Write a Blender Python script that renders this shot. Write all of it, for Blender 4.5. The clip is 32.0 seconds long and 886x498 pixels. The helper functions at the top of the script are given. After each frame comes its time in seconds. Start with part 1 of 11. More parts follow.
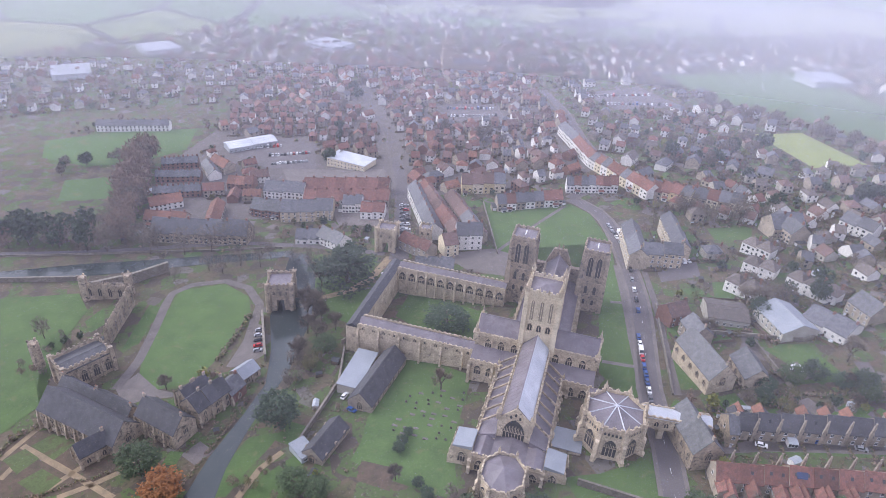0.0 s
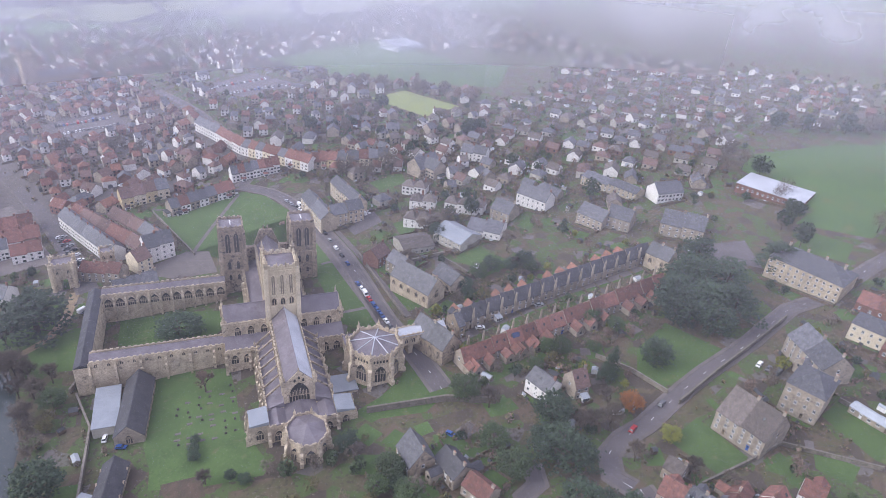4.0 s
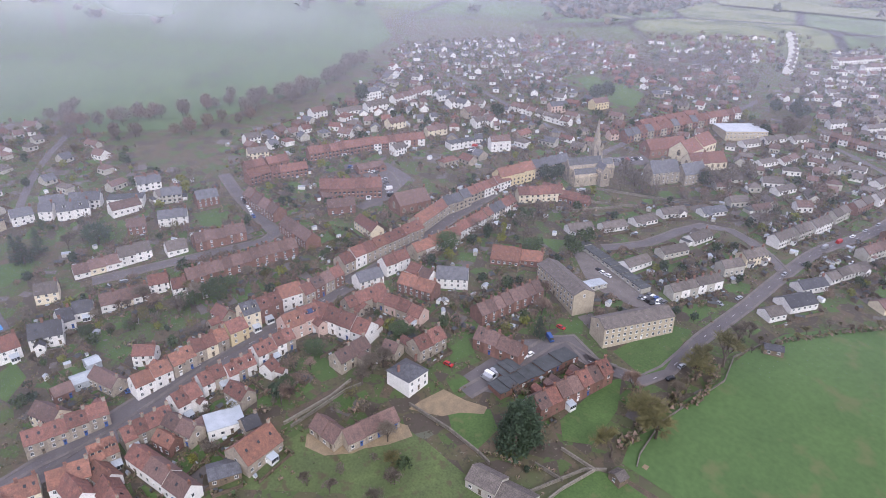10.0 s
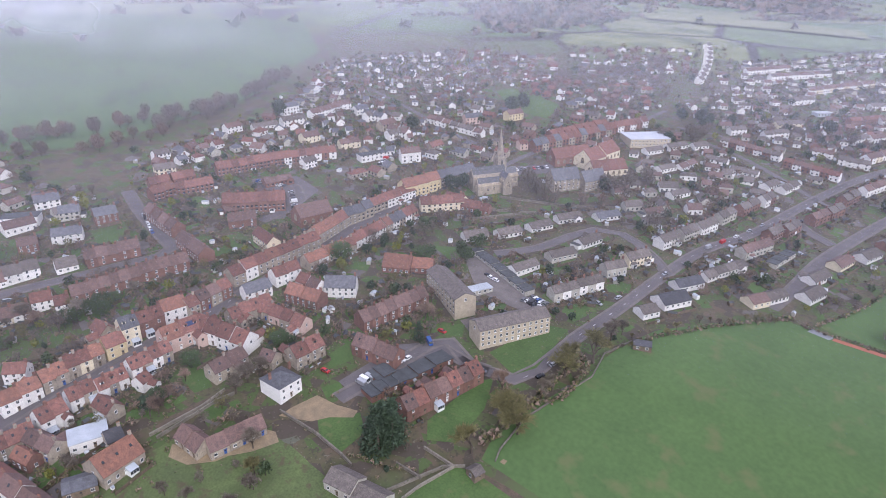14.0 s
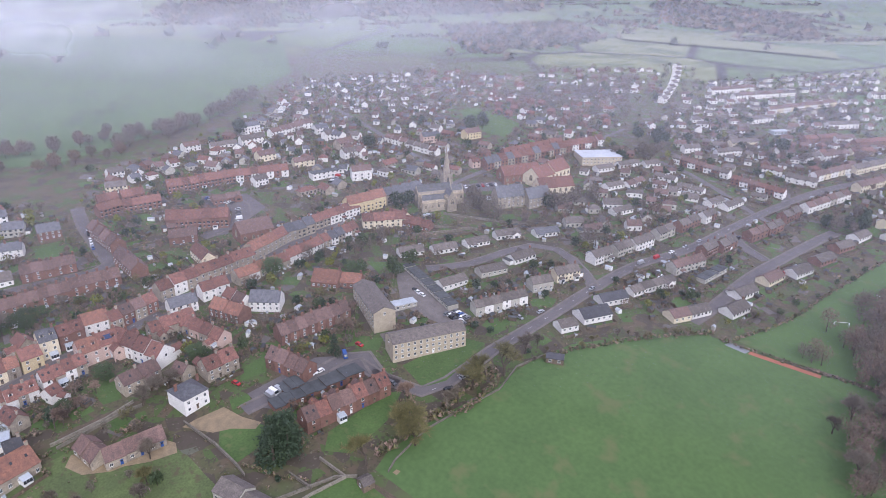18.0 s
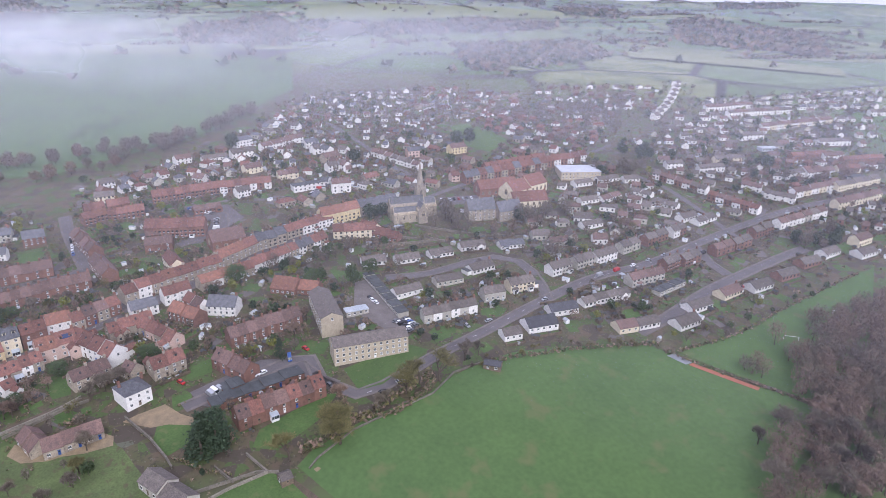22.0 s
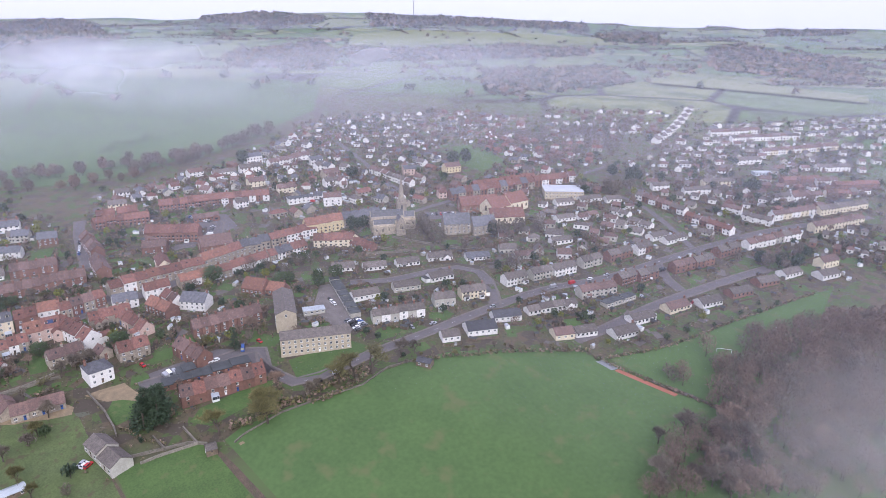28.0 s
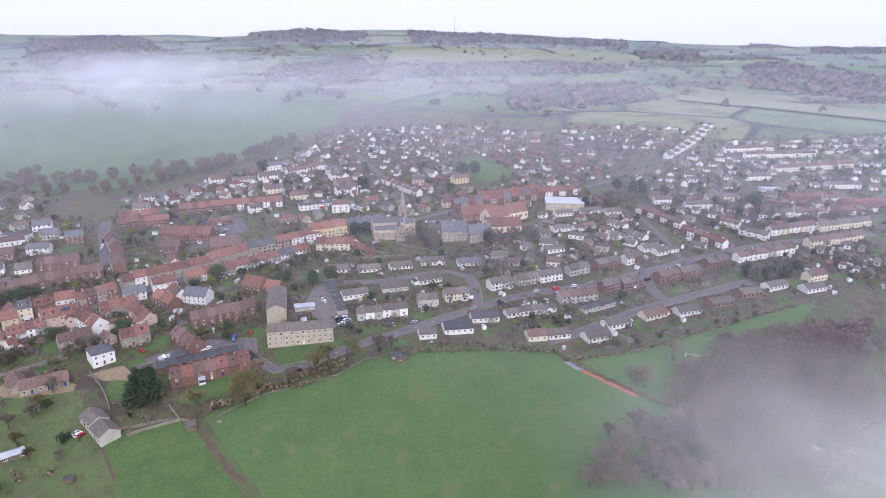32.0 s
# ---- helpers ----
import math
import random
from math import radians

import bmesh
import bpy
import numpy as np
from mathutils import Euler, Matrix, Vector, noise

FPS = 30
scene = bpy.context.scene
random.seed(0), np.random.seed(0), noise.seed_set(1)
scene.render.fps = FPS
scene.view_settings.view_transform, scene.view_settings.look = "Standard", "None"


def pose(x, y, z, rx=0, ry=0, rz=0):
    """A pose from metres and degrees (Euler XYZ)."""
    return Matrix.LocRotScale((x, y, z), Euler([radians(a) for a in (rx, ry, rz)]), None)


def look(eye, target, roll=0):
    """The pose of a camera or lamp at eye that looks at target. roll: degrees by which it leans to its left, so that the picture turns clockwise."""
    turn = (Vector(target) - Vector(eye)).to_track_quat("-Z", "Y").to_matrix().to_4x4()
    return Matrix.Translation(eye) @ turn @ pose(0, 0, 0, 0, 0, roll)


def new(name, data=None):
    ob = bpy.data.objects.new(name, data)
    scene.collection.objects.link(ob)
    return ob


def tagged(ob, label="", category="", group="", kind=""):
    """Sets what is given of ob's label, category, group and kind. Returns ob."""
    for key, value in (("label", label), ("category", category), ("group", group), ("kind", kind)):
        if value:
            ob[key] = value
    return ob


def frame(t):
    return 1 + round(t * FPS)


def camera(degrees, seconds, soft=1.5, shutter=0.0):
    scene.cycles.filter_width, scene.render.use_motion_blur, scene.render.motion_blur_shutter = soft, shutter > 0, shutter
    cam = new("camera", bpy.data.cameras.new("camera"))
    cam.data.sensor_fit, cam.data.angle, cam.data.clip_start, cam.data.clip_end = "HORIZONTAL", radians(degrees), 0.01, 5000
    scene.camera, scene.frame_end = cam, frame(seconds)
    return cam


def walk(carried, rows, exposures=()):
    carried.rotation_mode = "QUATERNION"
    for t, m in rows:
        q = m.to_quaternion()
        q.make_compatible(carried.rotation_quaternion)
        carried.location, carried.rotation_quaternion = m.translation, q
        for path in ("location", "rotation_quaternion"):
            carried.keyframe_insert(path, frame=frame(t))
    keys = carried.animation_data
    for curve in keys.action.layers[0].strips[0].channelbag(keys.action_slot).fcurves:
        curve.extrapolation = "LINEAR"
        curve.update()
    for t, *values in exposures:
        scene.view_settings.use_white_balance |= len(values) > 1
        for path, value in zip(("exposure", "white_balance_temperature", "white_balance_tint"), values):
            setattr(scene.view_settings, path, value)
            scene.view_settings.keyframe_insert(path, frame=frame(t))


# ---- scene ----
cam = camera(68.6, 32.0, soft=0.75)
EYE, TILT, LEAN = 175.0, -3.15, -5.33
METRES = EYE / 0.532
# seconds, place along the flight (whole flight = 1), yaw, pitch, roll
ROWS = [
    (0, 0.0000, 0.0000, 0.0000, -1.18, -27.79, 2.24),
    (0.5, -0.0159, -0.0035, 0.0026, -2.38, -28.07, 2.18),
    (1, -0.0339, -0.0085, 0.0051, -3.81, -28.26, 2.06),
    (1.5, -0.0498, -0.0132, 0.0080, -5.39, -28.47, 2.00),
    (2, -0.0663, -0.0185, 0.0105, -7.73, -28.67, 1.97),
    (2.5, -0.0809, -0.0243, 0.0127, -13.12, -28.97, 1.98),
    (3, -0.0982, -0.0299, 0.0150, -21.69, -29.42, 1.96),
    (3.5, -0.1139, -0.0353, 0.0164, -29.67, -29.78, 1.88),
    (5.5, -0.1779, -0.0587, 0.0213, -58.59, -30.70, 1.15),
    (6, -0.1929, -0.0652, 0.0236, -65.85, -30.89, 0.92),
    (6.5, -0.2049, -0.0726, 0.0247, -72.79, -31.04, 0.82),
    (7, -0.2187, -0.0793, 0.0268, -81.17, -31.19, 0.54),
    (7.5, -0.2308, -0.0863, 0.0271, -89.72, -31.27, 0.24),
    (8, -0.2445, -0.0934, 0.0284, -99.46, -31.32, -0.12),
    (8.5, -0.2575, -0.1004, 0.0285, -109.24, -31.21, -0.55),
    (9, -0.2685, -0.1073, 0.0302, -119.31, -31.17, -1.03),
    (9.5, -0.2781, -0.1133, 0.0305, -125.20, -31.00, -1.39),
    (10, -0.2900, -0.1224, 0.0321, -127.50, -30.92, -1.53),
    (10.5, -0.3005, -0.1303, 0.0323, -128.38, -30.76, -1.64),
    (11, -0.3126, -0.1394, 0.0325, -128.98, -30.58, -1.65),
    (11.5, -0.3228, -0.1478, 0.0330, -129.40, -30.46, -1.74),
    (12, -0.3344, -0.1576, 0.0339, -129.80, -30.28, -1.76),
    (12.5, -0.3453, -0.1669, 0.0349, -130.17, -30.11, -1.78),
    (13, -0.3572, -0.1772, 0.0358, -130.55, -29.92, -1.77),
    (13.5, -0.3682, -0.1865, 0.0366, -130.86, -29.76, -1.78),
    (14, -0.3803, -0.1972, 0.0378, -131.08, -29.57, -1.77),
    (14.5, -0.3911, -0.2063, 0.0382, -131.22, -29.36, -1.76),
    (16.5, -0.4370, -0.2459, 0.0407, -131.64, -28.51, -1.67),
    (17, -0.4491, -0.2565, 0.0419, -131.52, -28.27, -1.64),
    (17.5, -0.4605, -0.2663, 0.0428, -131.29, -28.08, -1.63),
    (18, -0.4728, -0.2763, 0.0436, -130.96, -27.87, -1.62),
    (18.5, -0.4845, -0.2857, 0.0443, -130.57, -27.69, -1.57),
    (19, -0.4972, -0.2954, 0.0451, -130.15, -27.51, -1.52),
    (19.5, -0.5094, -0.3047, 0.0462, -129.78, -27.34, -1.46),
    (20, -0.5226, -0.3140, 0.0469, -129.45, -27.14, -1.40),
    (20.5, -0.5349, -0.3227, 0.0479, -129.20, -27.00, -1.35),
    (21, -0.5484, -0.3315, 0.0487, -128.92, -26.81, -1.25),
    (21.5, -0.5608, -0.3397, 0.0495, -128.76, -26.65, -1.19),
    (22, -0.5748, -0.3485, 0.0501, -128.52, -26.46, -1.15),
    (22.5, -0.5876, -0.3559, 0.0511, -128.27, -26.27, -1.14),
    (23, -0.6017, -0.3644, 0.0524, -128.04, -26.10, -1.12),
    (23.5, -0.6146, -0.3717, 0.0532, -127.94, -25.94, -1.08),
    (24, -0.6290, -0.3793, 0.0541, -127.74, -25.77, -1.04),
    (24.5, -0.6425, -0.3866, 0.0551, -127.45, -25.62, -1.01),
    (25, -0.6572, -0.3939, 0.0563, -127.00, -25.44, -0.98),
    (25.5, -0.6708, -0.4004, 0.0570, -126.57, -25.26, -0.95),
    (27.5, -0.7277, -0.4275, 0.0626, -124.39, -24.59, -0.75),
    (28, -0.7430, -0.4347, 0.0634, -123.81, -24.44, -0.67),
    (28.5, -0.7565, -0.4414, 0.0647, -123.30, -24.29, -0.63),
    (29, -0.7713, -0.4482, 0.0655, -122.74, -24.12, -0.61),
    (29.5, -0.7851, -0.4550, 0.0666, -122.17, -23.93, -0.56),
    (30, -0.7997, -0.4616, 0.0676, -121.67, -23.78, -0.51),
    (30.5, -0.8136, -0.4686, 0.0687, -121.25, -23.61, -0.48),
    (31, -0.8284, -0.4753, 0.0697, -120.81, -23.44, -0.45),
    (31.5, -0.8421, -0.4821, 0.0705, -120.38, -23.29, -0.44),
    (32, -0.8568, -0.4890, 0.0714, -119.89, -23.13, -0.40),
]
walk(cam, [(t, pose(0, 0, EYE, TILT, LEAN, 0) @ pose(METRES * x, METRES * y, METRES * z, 90 + pitch, roll, yaw)) for t, x, y, z, yaw, pitch, roll in ROWS], [(0.0, 0.72, 6460, 9.5), (3.0, 0.66, 6460, 9.5), (6.0, 0.42, 6470, 9.5), (7.0, 0.59, 6480, 9.5), (8.0, 0.59, 6500, 9.5), (9.0, 0.48, 6480, 10), (10.0, 0.46, 6420, 10.5), (20.0, 0.46, 6270, 11.5), (25.0, 0.50, 6250, 12), (32.0, 0.50, 6280, 12)])

# ---- world and light: a low overcast winter sky ----
world = bpy.data.worlds.new("overcast_sky")
scene.world = world
world.use_nodes = True
wn, wl = world.node_tree.nodes, world.node_tree.links
sky = wn.new("ShaderNodeTexSky")
sky.sky_type, sky.sun_disc = "NISHITA", False
sky.sun_elevation, sky.sun_rotation = radians(33), radians(-68)
sky.air_density, sky.dust_density, sky.ozone_density = 1.0, 6.0, 1.5
pale = wn.new("ShaderNodeHueSaturation")
pale.inputs["Saturation"].default_value = 0.22
pale.inputs["Value"].default_value = 1.0
cloud = wn.new("ShaderNodeMixRGB")
cloud.inputs[0].default_value = 0.8
cloud.inputs[2].default_value = (6.3, 6.4, 8.7, 1)
wl.new(sky.outputs[0], pale.inputs["Color"])
wl.new(pale.outputs[0], cloud.inputs[1])
wl.new(cloud.outputs[0], wn["Background"].inputs[0])
wn["Background"].inputs[1].default_value = 0.13
sun = new("sun", bpy.data.lights.new("sun", "SUN"))
sun.data.energy, sun.data.angle, sun.data.color = 1.35, radians(38), (1.0, 0.98, 0.97)
sun.matrix_world = look((-780, 310, 560), (0, 0, 0))

# ---- materials ----


def mat(name, c1, c2, size=3.0, rough=0.85, vary=0.25, spots=None, spot=0.5, bump=0.0, metal=0.0, fine=0.35, per=0.7, loose=0.5):
    """Two colours mixed by coarse and fine noise in world metres, a tint per object and optional patches of a third colour."""
    m = bpy.data.materials.new(name)
    m.use_nodes = True
    nt = m.node_tree
    b = nt.nodes["Principled BSDF"]
    b.inputs["Roughness"].default_value, b.inputs["Metallic"].default_value = rough, metal
    geo, link = nt.nodes.new("ShaderNodeNewGeometry"), nt.links.new

    def tex(scale, detail):
        n = nt.nodes.new("ShaderNodeTexNoise")
        n.inputs["Scale"].default_value, n.inputs["Detail"].default_value = scale, detail
        link(geo.outputs["Position"], n.inputs["Vector"])
        return n

    def ramp(src, a, z):
        r = nt.nodes.new("ShaderNodeMapRange")
        r.inputs[1].default_value, r.inputs[2].default_value = a, z
        link(src, r.inputs[0])
        return r.outputs[0]

    def mix(f, a, z, kind="MIX"):
        x = nt.nodes.new("ShaderNodeMixRGB")
        x.blend_type = kind
        for s, v in zip(x.inputs, (f, a, z)):
            if isinstance(v, (int, float)):
                s.default_value = v
            elif isinstance(v, tuple):
                s.default_value = (*v, 1)
            else:
                link(v, s)
        return x.outputs[0]

    big, small = tex(1 / size, 4), tex(1 / fine, 3)
    col = mix(ramp(big.outputs[0], 0.33, 0.67), c1, c2)
    g = nt.nodes.new("ShaderNodeMapRange")
    g.inputs[1].default_value, g.inputs[2].default_value, g.inputs[3].default_value, g.inputs[4].default_value = 0.25, 0.75, 1 - vary, 1 + vary
    link(small.outputs[0], g.inputs[0])
    info = nt.nodes.new("ShaderNodeObjectInfo")
    o = nt.nodes.new("ShaderNodeMapRange")
    o.inputs[3].default_value, o.inputs[4].default_value = 1 - vary * per, 1 + vary * per
    link(info.outputs["Random"], o.inputs[0])
    isle = nt.nodes.new("ShaderNodeMapRange")
    isle.inputs[3].default_value, isle.inputs[4].default_value = 1 - vary * loose, 1 + vary * loose
    link(geo.outputs["Random Per Island"], isle.inputs[0])
    both = nt.nodes.new("ShaderNodeMath")
    both.operation = "MULTIPLY"
    link(o.outputs[0], both.inputs[0])
    link(isle.outputs[0], both.inputs[1])
    mul = nt.nodes.new("ShaderNodeMath")
    mul.operation = "MULTIPLY"
    link(g.outputs[0], mul.inputs[0])
    link(both.outputs[0], mul.inputs[1])
    comb = nt.nodes.new("ShaderNodeCombineColor")
    for i in range(3):
        link(mul.outputs[0], comb.inputs[i])
    col = mix(1.0, col, comb.outputs[0], "MULTIPLY")
    if spots:
        p = tex(1 / (size * 0.45), 5)
        col = mix(ramp(p.outputs[0], spot, spot + 0.12), col, spots)
    link(col, b.inputs["Base Color"])
    if bump:
        bm_ = nt.nodes.new("ShaderNodeBump")
        bm_.inputs["Strength"].default_value, bm_.inputs["Distance"].default_value = bump, 0.2
        link(small.outputs[0], bm_.inputs["Height"])
        link(bm_.outputs[0], b.inputs["Normal"])
    return m


M = {}


def define(key, *a, **k):
    M[key] = mat(key, *a, **k)


# walls
define("stone", (0.34, 0.29, 0.23), (0.24, 0.205, 0.17), 2.5, 0.9, 0.22, (0.13, 0.115, 0.10), 0.60, 0.4, fine=0.5)
define("pale_ashlar", (0.64, 0.555, 0.41), (0.51, 0.44, 0.325), 4.0, 0.9, 0.2, (0.36, 0.31, 0.24), 0.64, 0.5, fine=0.7, per=0.1, loose=0.2)
define("ashlar", (0.51, 0.425, 0.31), (0.35, 0.295, 0.225), 4.0, 0.9, 0.26, (0.20, 0.17, 0.138), 0.58, 0.5, fine=0.7, per=0.3)
define("dark_ashlar", (0.37, 0.30, 0.222), (0.245, 0.20, 0.153), 3.5, 0.9, 0.28, (0.12, 0.105, 0.092), 0.55, 0.5, fine=0.7, per=0.3)
define("white", (0.71, 0.69, 0.665), (0.62, 0.60, 0.575), 3.0, 0.8, 0.16, (0.45, 0.44, 0.41), 0.68)
define("cream", (0.66, 0.58, 0.42), (0.55, 0.48, 0.36), 3.0, 0.8, 0.12)
define("yellow", (0.58, 0.47, 0.27), (0.50, 0.41, 0.26), 3.0, 0.8, 0.10)
define("pink", (0.54, 0.39, 0.33), (0.47, 0.35, 0.30), 3.0, 0.8, 0.10)
define("blue_grey", (0.36, 0.44, 0.47), (0.30, 0.38, 0.42), 3.0, 0.8, 0.10)
define("pale_blue", (0.55, 0.64, 0.70), (0.48, 0.57, 0.64), 3.0, 0.8, 0.10)
define("brick", (0.205, 0.108, 0.085), (0.145, 0.08, 0.065), 2.0, 0.9, 0.25, fine=0.25)
define("buff", (0.42, 0.36, 0.27), (0.34, 0.29, 0.22), 2.0, 0.9, 0.18, fine=0.25)
define("render", (0.42, 0.40, 0.35), (0.33, 0.31, 0.27), 3.0, 0.9, 0.15)
define("rubble", (0.21, 0.185, 0.155), (0.145, 0.128, 0.108), 2.0, 0.95, 0.3, (0.09, 0.095, 0.06), 0.58, 0.4, fine=0.5)
# roofs
define("red", (0.200, 0.088, 0.068), (0.118, 0.060, 0.050), 1.6, 0.85, 0.45, (0.115, 0.09, 0.072), 0.60, 0.5)
define("orange", (0.245, 0.112, 0.077), (0.15, 0.077, 0.059), 1.6, 0.85, 0.42, (0.16, 0.10, 0.072), 0.62, 0.5)
define("brown", (0.165, 0.10, 0.086), (0.11, 0.073, 0.066), 1.6, 0.85, 0.42, (0.09, 0.08, 0.06), 0.62, 0.5)
define("slate", (0.115, 0.115, 0.128), (0.068, 0.069, 0.078), 1.6, 0.55, 0.4, (0.15, 0.14, 0.115), 0.62, 0.4)
define("dark_slate", (0.062, 0.061, 0.070), (0.040, 0.040, 0.047), 2.5, 0.6, 0.3, (0.10, 0.095, 0.08), 0.62, 0.4)
define("grey_tile", (0.145, 0.122, 0.110), (0.094, 0.080, 0.073), 1.6, 0.85, 0.42, (0.10, 0.095, 0.065), 0.6, 0.4)
define("blue_lead", (0.27, 0.29, 0.32), (0.22, 0.24, 0.27), 6.0, 0.5, 0.12)
define("lead", (0.195, 0.172, 0.190), (0.130, 0.114, 0.128), 5.0, 0.42, 0.2, (0.15, 0.125, 0.14), 0.55, per=0.3)
define("pale_lead", (0.52, 0.54, 0.58), (0.40, 0.42, 0.46), 6.0, 0.45, 0.12)
define("felt", (0.075, 0.08, 0.085), (0.055, 0.058, 0.06), 3.0, 0.9, 0.2)
define("tin", (0.42, 0.45, 0.48), (0.33, 0.36, 0.39), 4.0, 0.5, 0.15)
# ground
define("lawn", (0.072, 0.122, 0.034), (0.056, 0.098, 0.028), 9.0, 0.95, 0.2, (0.10, 0.12, 0.045), 0.60, fine=0.8, per=0.1)
define("pitch_grass", (0.078, 0.136, 0.042), (0.066, 0.118, 0.037), 26.0, 0.95, 0.12, (0.105, 0.128, 0.05), 0.57, fine=2.0, per=0.1)
define("rough_grass", (0.09, 0.12, 0.042), (0.072, 0.094, 0.037), 9.0, 0.95, 0.25, (0.085, 0.07, 0.04), 0.56, fine=0.8, per=0.1)
define("pasture", (0.085, 0.135, 0.055), (0.070, 0.115, 0.048), 60.0, 0.95, 0.12, (0.055, 0.078, 0.036), 0.56, fine=6.0, per=0.1)
define("pale_field", (0.19, 0.205, 0.095), (0.15, 0.175, 0.08), 70.0, 0.95, 0.12, fine=8.0, per=0.1)
define("stubble", (0.225, 0.26, 0.09), (0.19, 0.225, 0.08), 12.0, 0.95, 0.1)
define("earth", (0.11, 0.078, 0.056), (0.075, 0.058, 0.043), 3.0, 0.95, 0.3, (0.06, 0.075, 0.03), 0.58, per=0.1)
define("asphalt", (0.125, 0.110, 0.112), (0.096, 0.085, 0.087), 8.0, 0.85, 0.15, (0.125, 0.12, 0.12), 0.62, per=0.1)
define("pavement", (0.150, 0.130, 0.122), (0.112, 0.098, 0.092), 4.0, 0.9, 0.18)
define("gravel", (0.26, 0.195, 0.12), (0.19, 0.145, 0.095), 3.0, 0.95, 0.2, per=0.1)
define("bitmac_red", (0.15, 0.085, 0.075), (0.11, 0.07, 0.062), 3.0, 0.95, 0.2)
define("court_blue", (0.07, 0.27, 0.58), (0.06, 0.24, 0.53), 6.0, 0.7, 0.06)
define("court_dark", (0.06, 0.235, 0.54), (0.05, 0.21, 0.49), 6.0, 0.7, 0.06)
define("track_red", (0.36, 0.125, 0.078), (0.30, 0.11, 0.07), 6.0, 0.85, 0.08)
define("water", (0.045, 0.055, 0.055), (0.03, 0.04, 0.04), 12.0, 0.12, 0.05)
# trunks, leaves
define("bark", (0.10, 0.078, 0.062), (0.065, 0.052, 0.043), 1.0, 0.95, 0.25)
define("twig", (0.185, 0.158, 0.122), (0.125, 0.10, 0.084), 2.0, 0.95, 0.45)
define("red_twig", (0.235, 0.170, 0.128), (0.16, 0.108, 0.088), 2.0, 0.95, 0.45)
define("moss_twig", (0.16, 0.145, 0.06), (0.11, 0.10, 0.045), 2.0, 0.95, 0.45)
define("evergreen", (0.042, 0.068, 0.034), (0.025, 0.043, 0.024), 2.0, 0.8, 0.4)
define("laurel", (0.055, 0.085, 0.028), (0.035, 0.058, 0.022), 2.0, 0.75, 0.4)
define("lime_leaf", (0.20, 0.20, 0.035), (0.13, 0.145, 0.03), 2.0, 0.8, 0.3)
define("copper_leaf", (0.30, 0.115, 0.03), (0.20, 0.08, 0.025), 2.0, 0.8, 0.3)
define("hedge", (0.098, 0.096, 0.050), (0.130, 0.102, 0.076), 2.5, 0.9, 0.4)
# fittings
define("glass", (0.045, 0.052, 0.06), (0.03, 0.035, 0.042), 4.0, 0.12, 0.2)
define("leaded_glass", (0.05, 0.05, 0.052), (0.03, 0.03, 0.033), 2.0, 0.3, 0.2)
define("frame_white", (0.75, 0.75, 0.74), (0.68, 0.68, 0.67), 3.0, 0.6, 0.05)
define("paint_white", (0.80, 0.80, 0.80), (0.72, 0.72, 0.73), 3.0, 0.4, 0.05)
define("paint_silver", (0.42, 0.43, 0.45), (0.36, 0.37, 0.39), 3.0, 0.3, 0.1, metal=0.4)
define("paint_black", (0.02, 0.02, 0.023), (0.015, 0.015, 0.018), 3.0, 0.25, 0.1)
define("paint_blue", (0.02, 0.075, 0.26), (0.018, 0.06, 0.22), 3.0, 0.3, 0.2)
define("paint_red", (0.42, 0.02, 0.025), (0.36, 0.018, 0.02), 3.0, 0.3, 0.1)
define("paint_grey", (0.12, 0.125, 0.135), (0.10, 0.10, 0.11), 3.0, 0.3, 0.2)
define("paint_lime", (0.45, 0.72, 0.05), (0.40, 0.66, 0.05), 3.0, 0.4, 0.1)
define("tyre", (0.02, 0.02, 0.02), (0.015, 0.015, 0.015), 1.0, 0.9, 0.1)
define("timber", (0.16, 0.12, 0.085), (0.11, 0.085, 0.062), 1.5, 0.9, 0.3)
define("terracotta", (0.36, 0.15, 0.085), (0.30, 0.12, 0.07), 1.0, 0.9, 0.2)
define("solar", (0.03, 0.05, 0.12), (0.025, 0.04, 0.10), 1.0, 0.2, 0.1)
define("steel", (0.30, 0.31, 0.32), (0.24, 0.25, 0.26), 3.0, 0.5, 0.1, metal=0.5)
define("copper_green", (0.20, 0.33, 0.28), (0.16, 0.28, 0.24), 2.0, 0.7, 0.15)

# ---- lie of the land: one slope that eases off on both sides, and the hills ----
UX, UY, SLOPE, LEVEL = 0.86035, -0.50971, 0.108439, -1.026


def smooth(a, b, x):
    k = min(1.0, max(0.0, (x - a) / (b - a)))
    return k * k * (3 - 2 * k)


def G(x, y):
    u = UX * x + UY * y
    if u < -260:
        e = SLOPE * (-260 - 120 * (1 - math.exp((u + 260) / 120)))
    elif u > 620:
        e = SLOPE * (620 + 300 * (1 - math.exp((620 - u) / 300))) + 0.022 * (u - 620)
    else:
        e = SLOPE * u
    s = UX * y - UY * x
    # a low swell under the street's south side, the flats and the start of the hillside
    e += 6.3 * smooth(-410, -255, s) * smooth(50, -50, s) * smooth(15, 115, u) * smooth(315, 235, u)
    return LEVEL + e + (78 + 48 * math.exp(-((s - 60) / 800) ** 2) - 30 * smooth(-600, -2500, s)) * smooth(1500, 3900, u)


MID = Vector((-140.0, -80.0))


def far_from_path(x, y):
    """Distance from the line that is flown."""
    k = min(1.0, max(0.0, -(x * 0.876 + y * 0.482) / 325))
    return math.hypot(x + 285 * k, y + 157 * k)


TAKEN = set()  # 3 m cells that hold a building, a road or an open surface


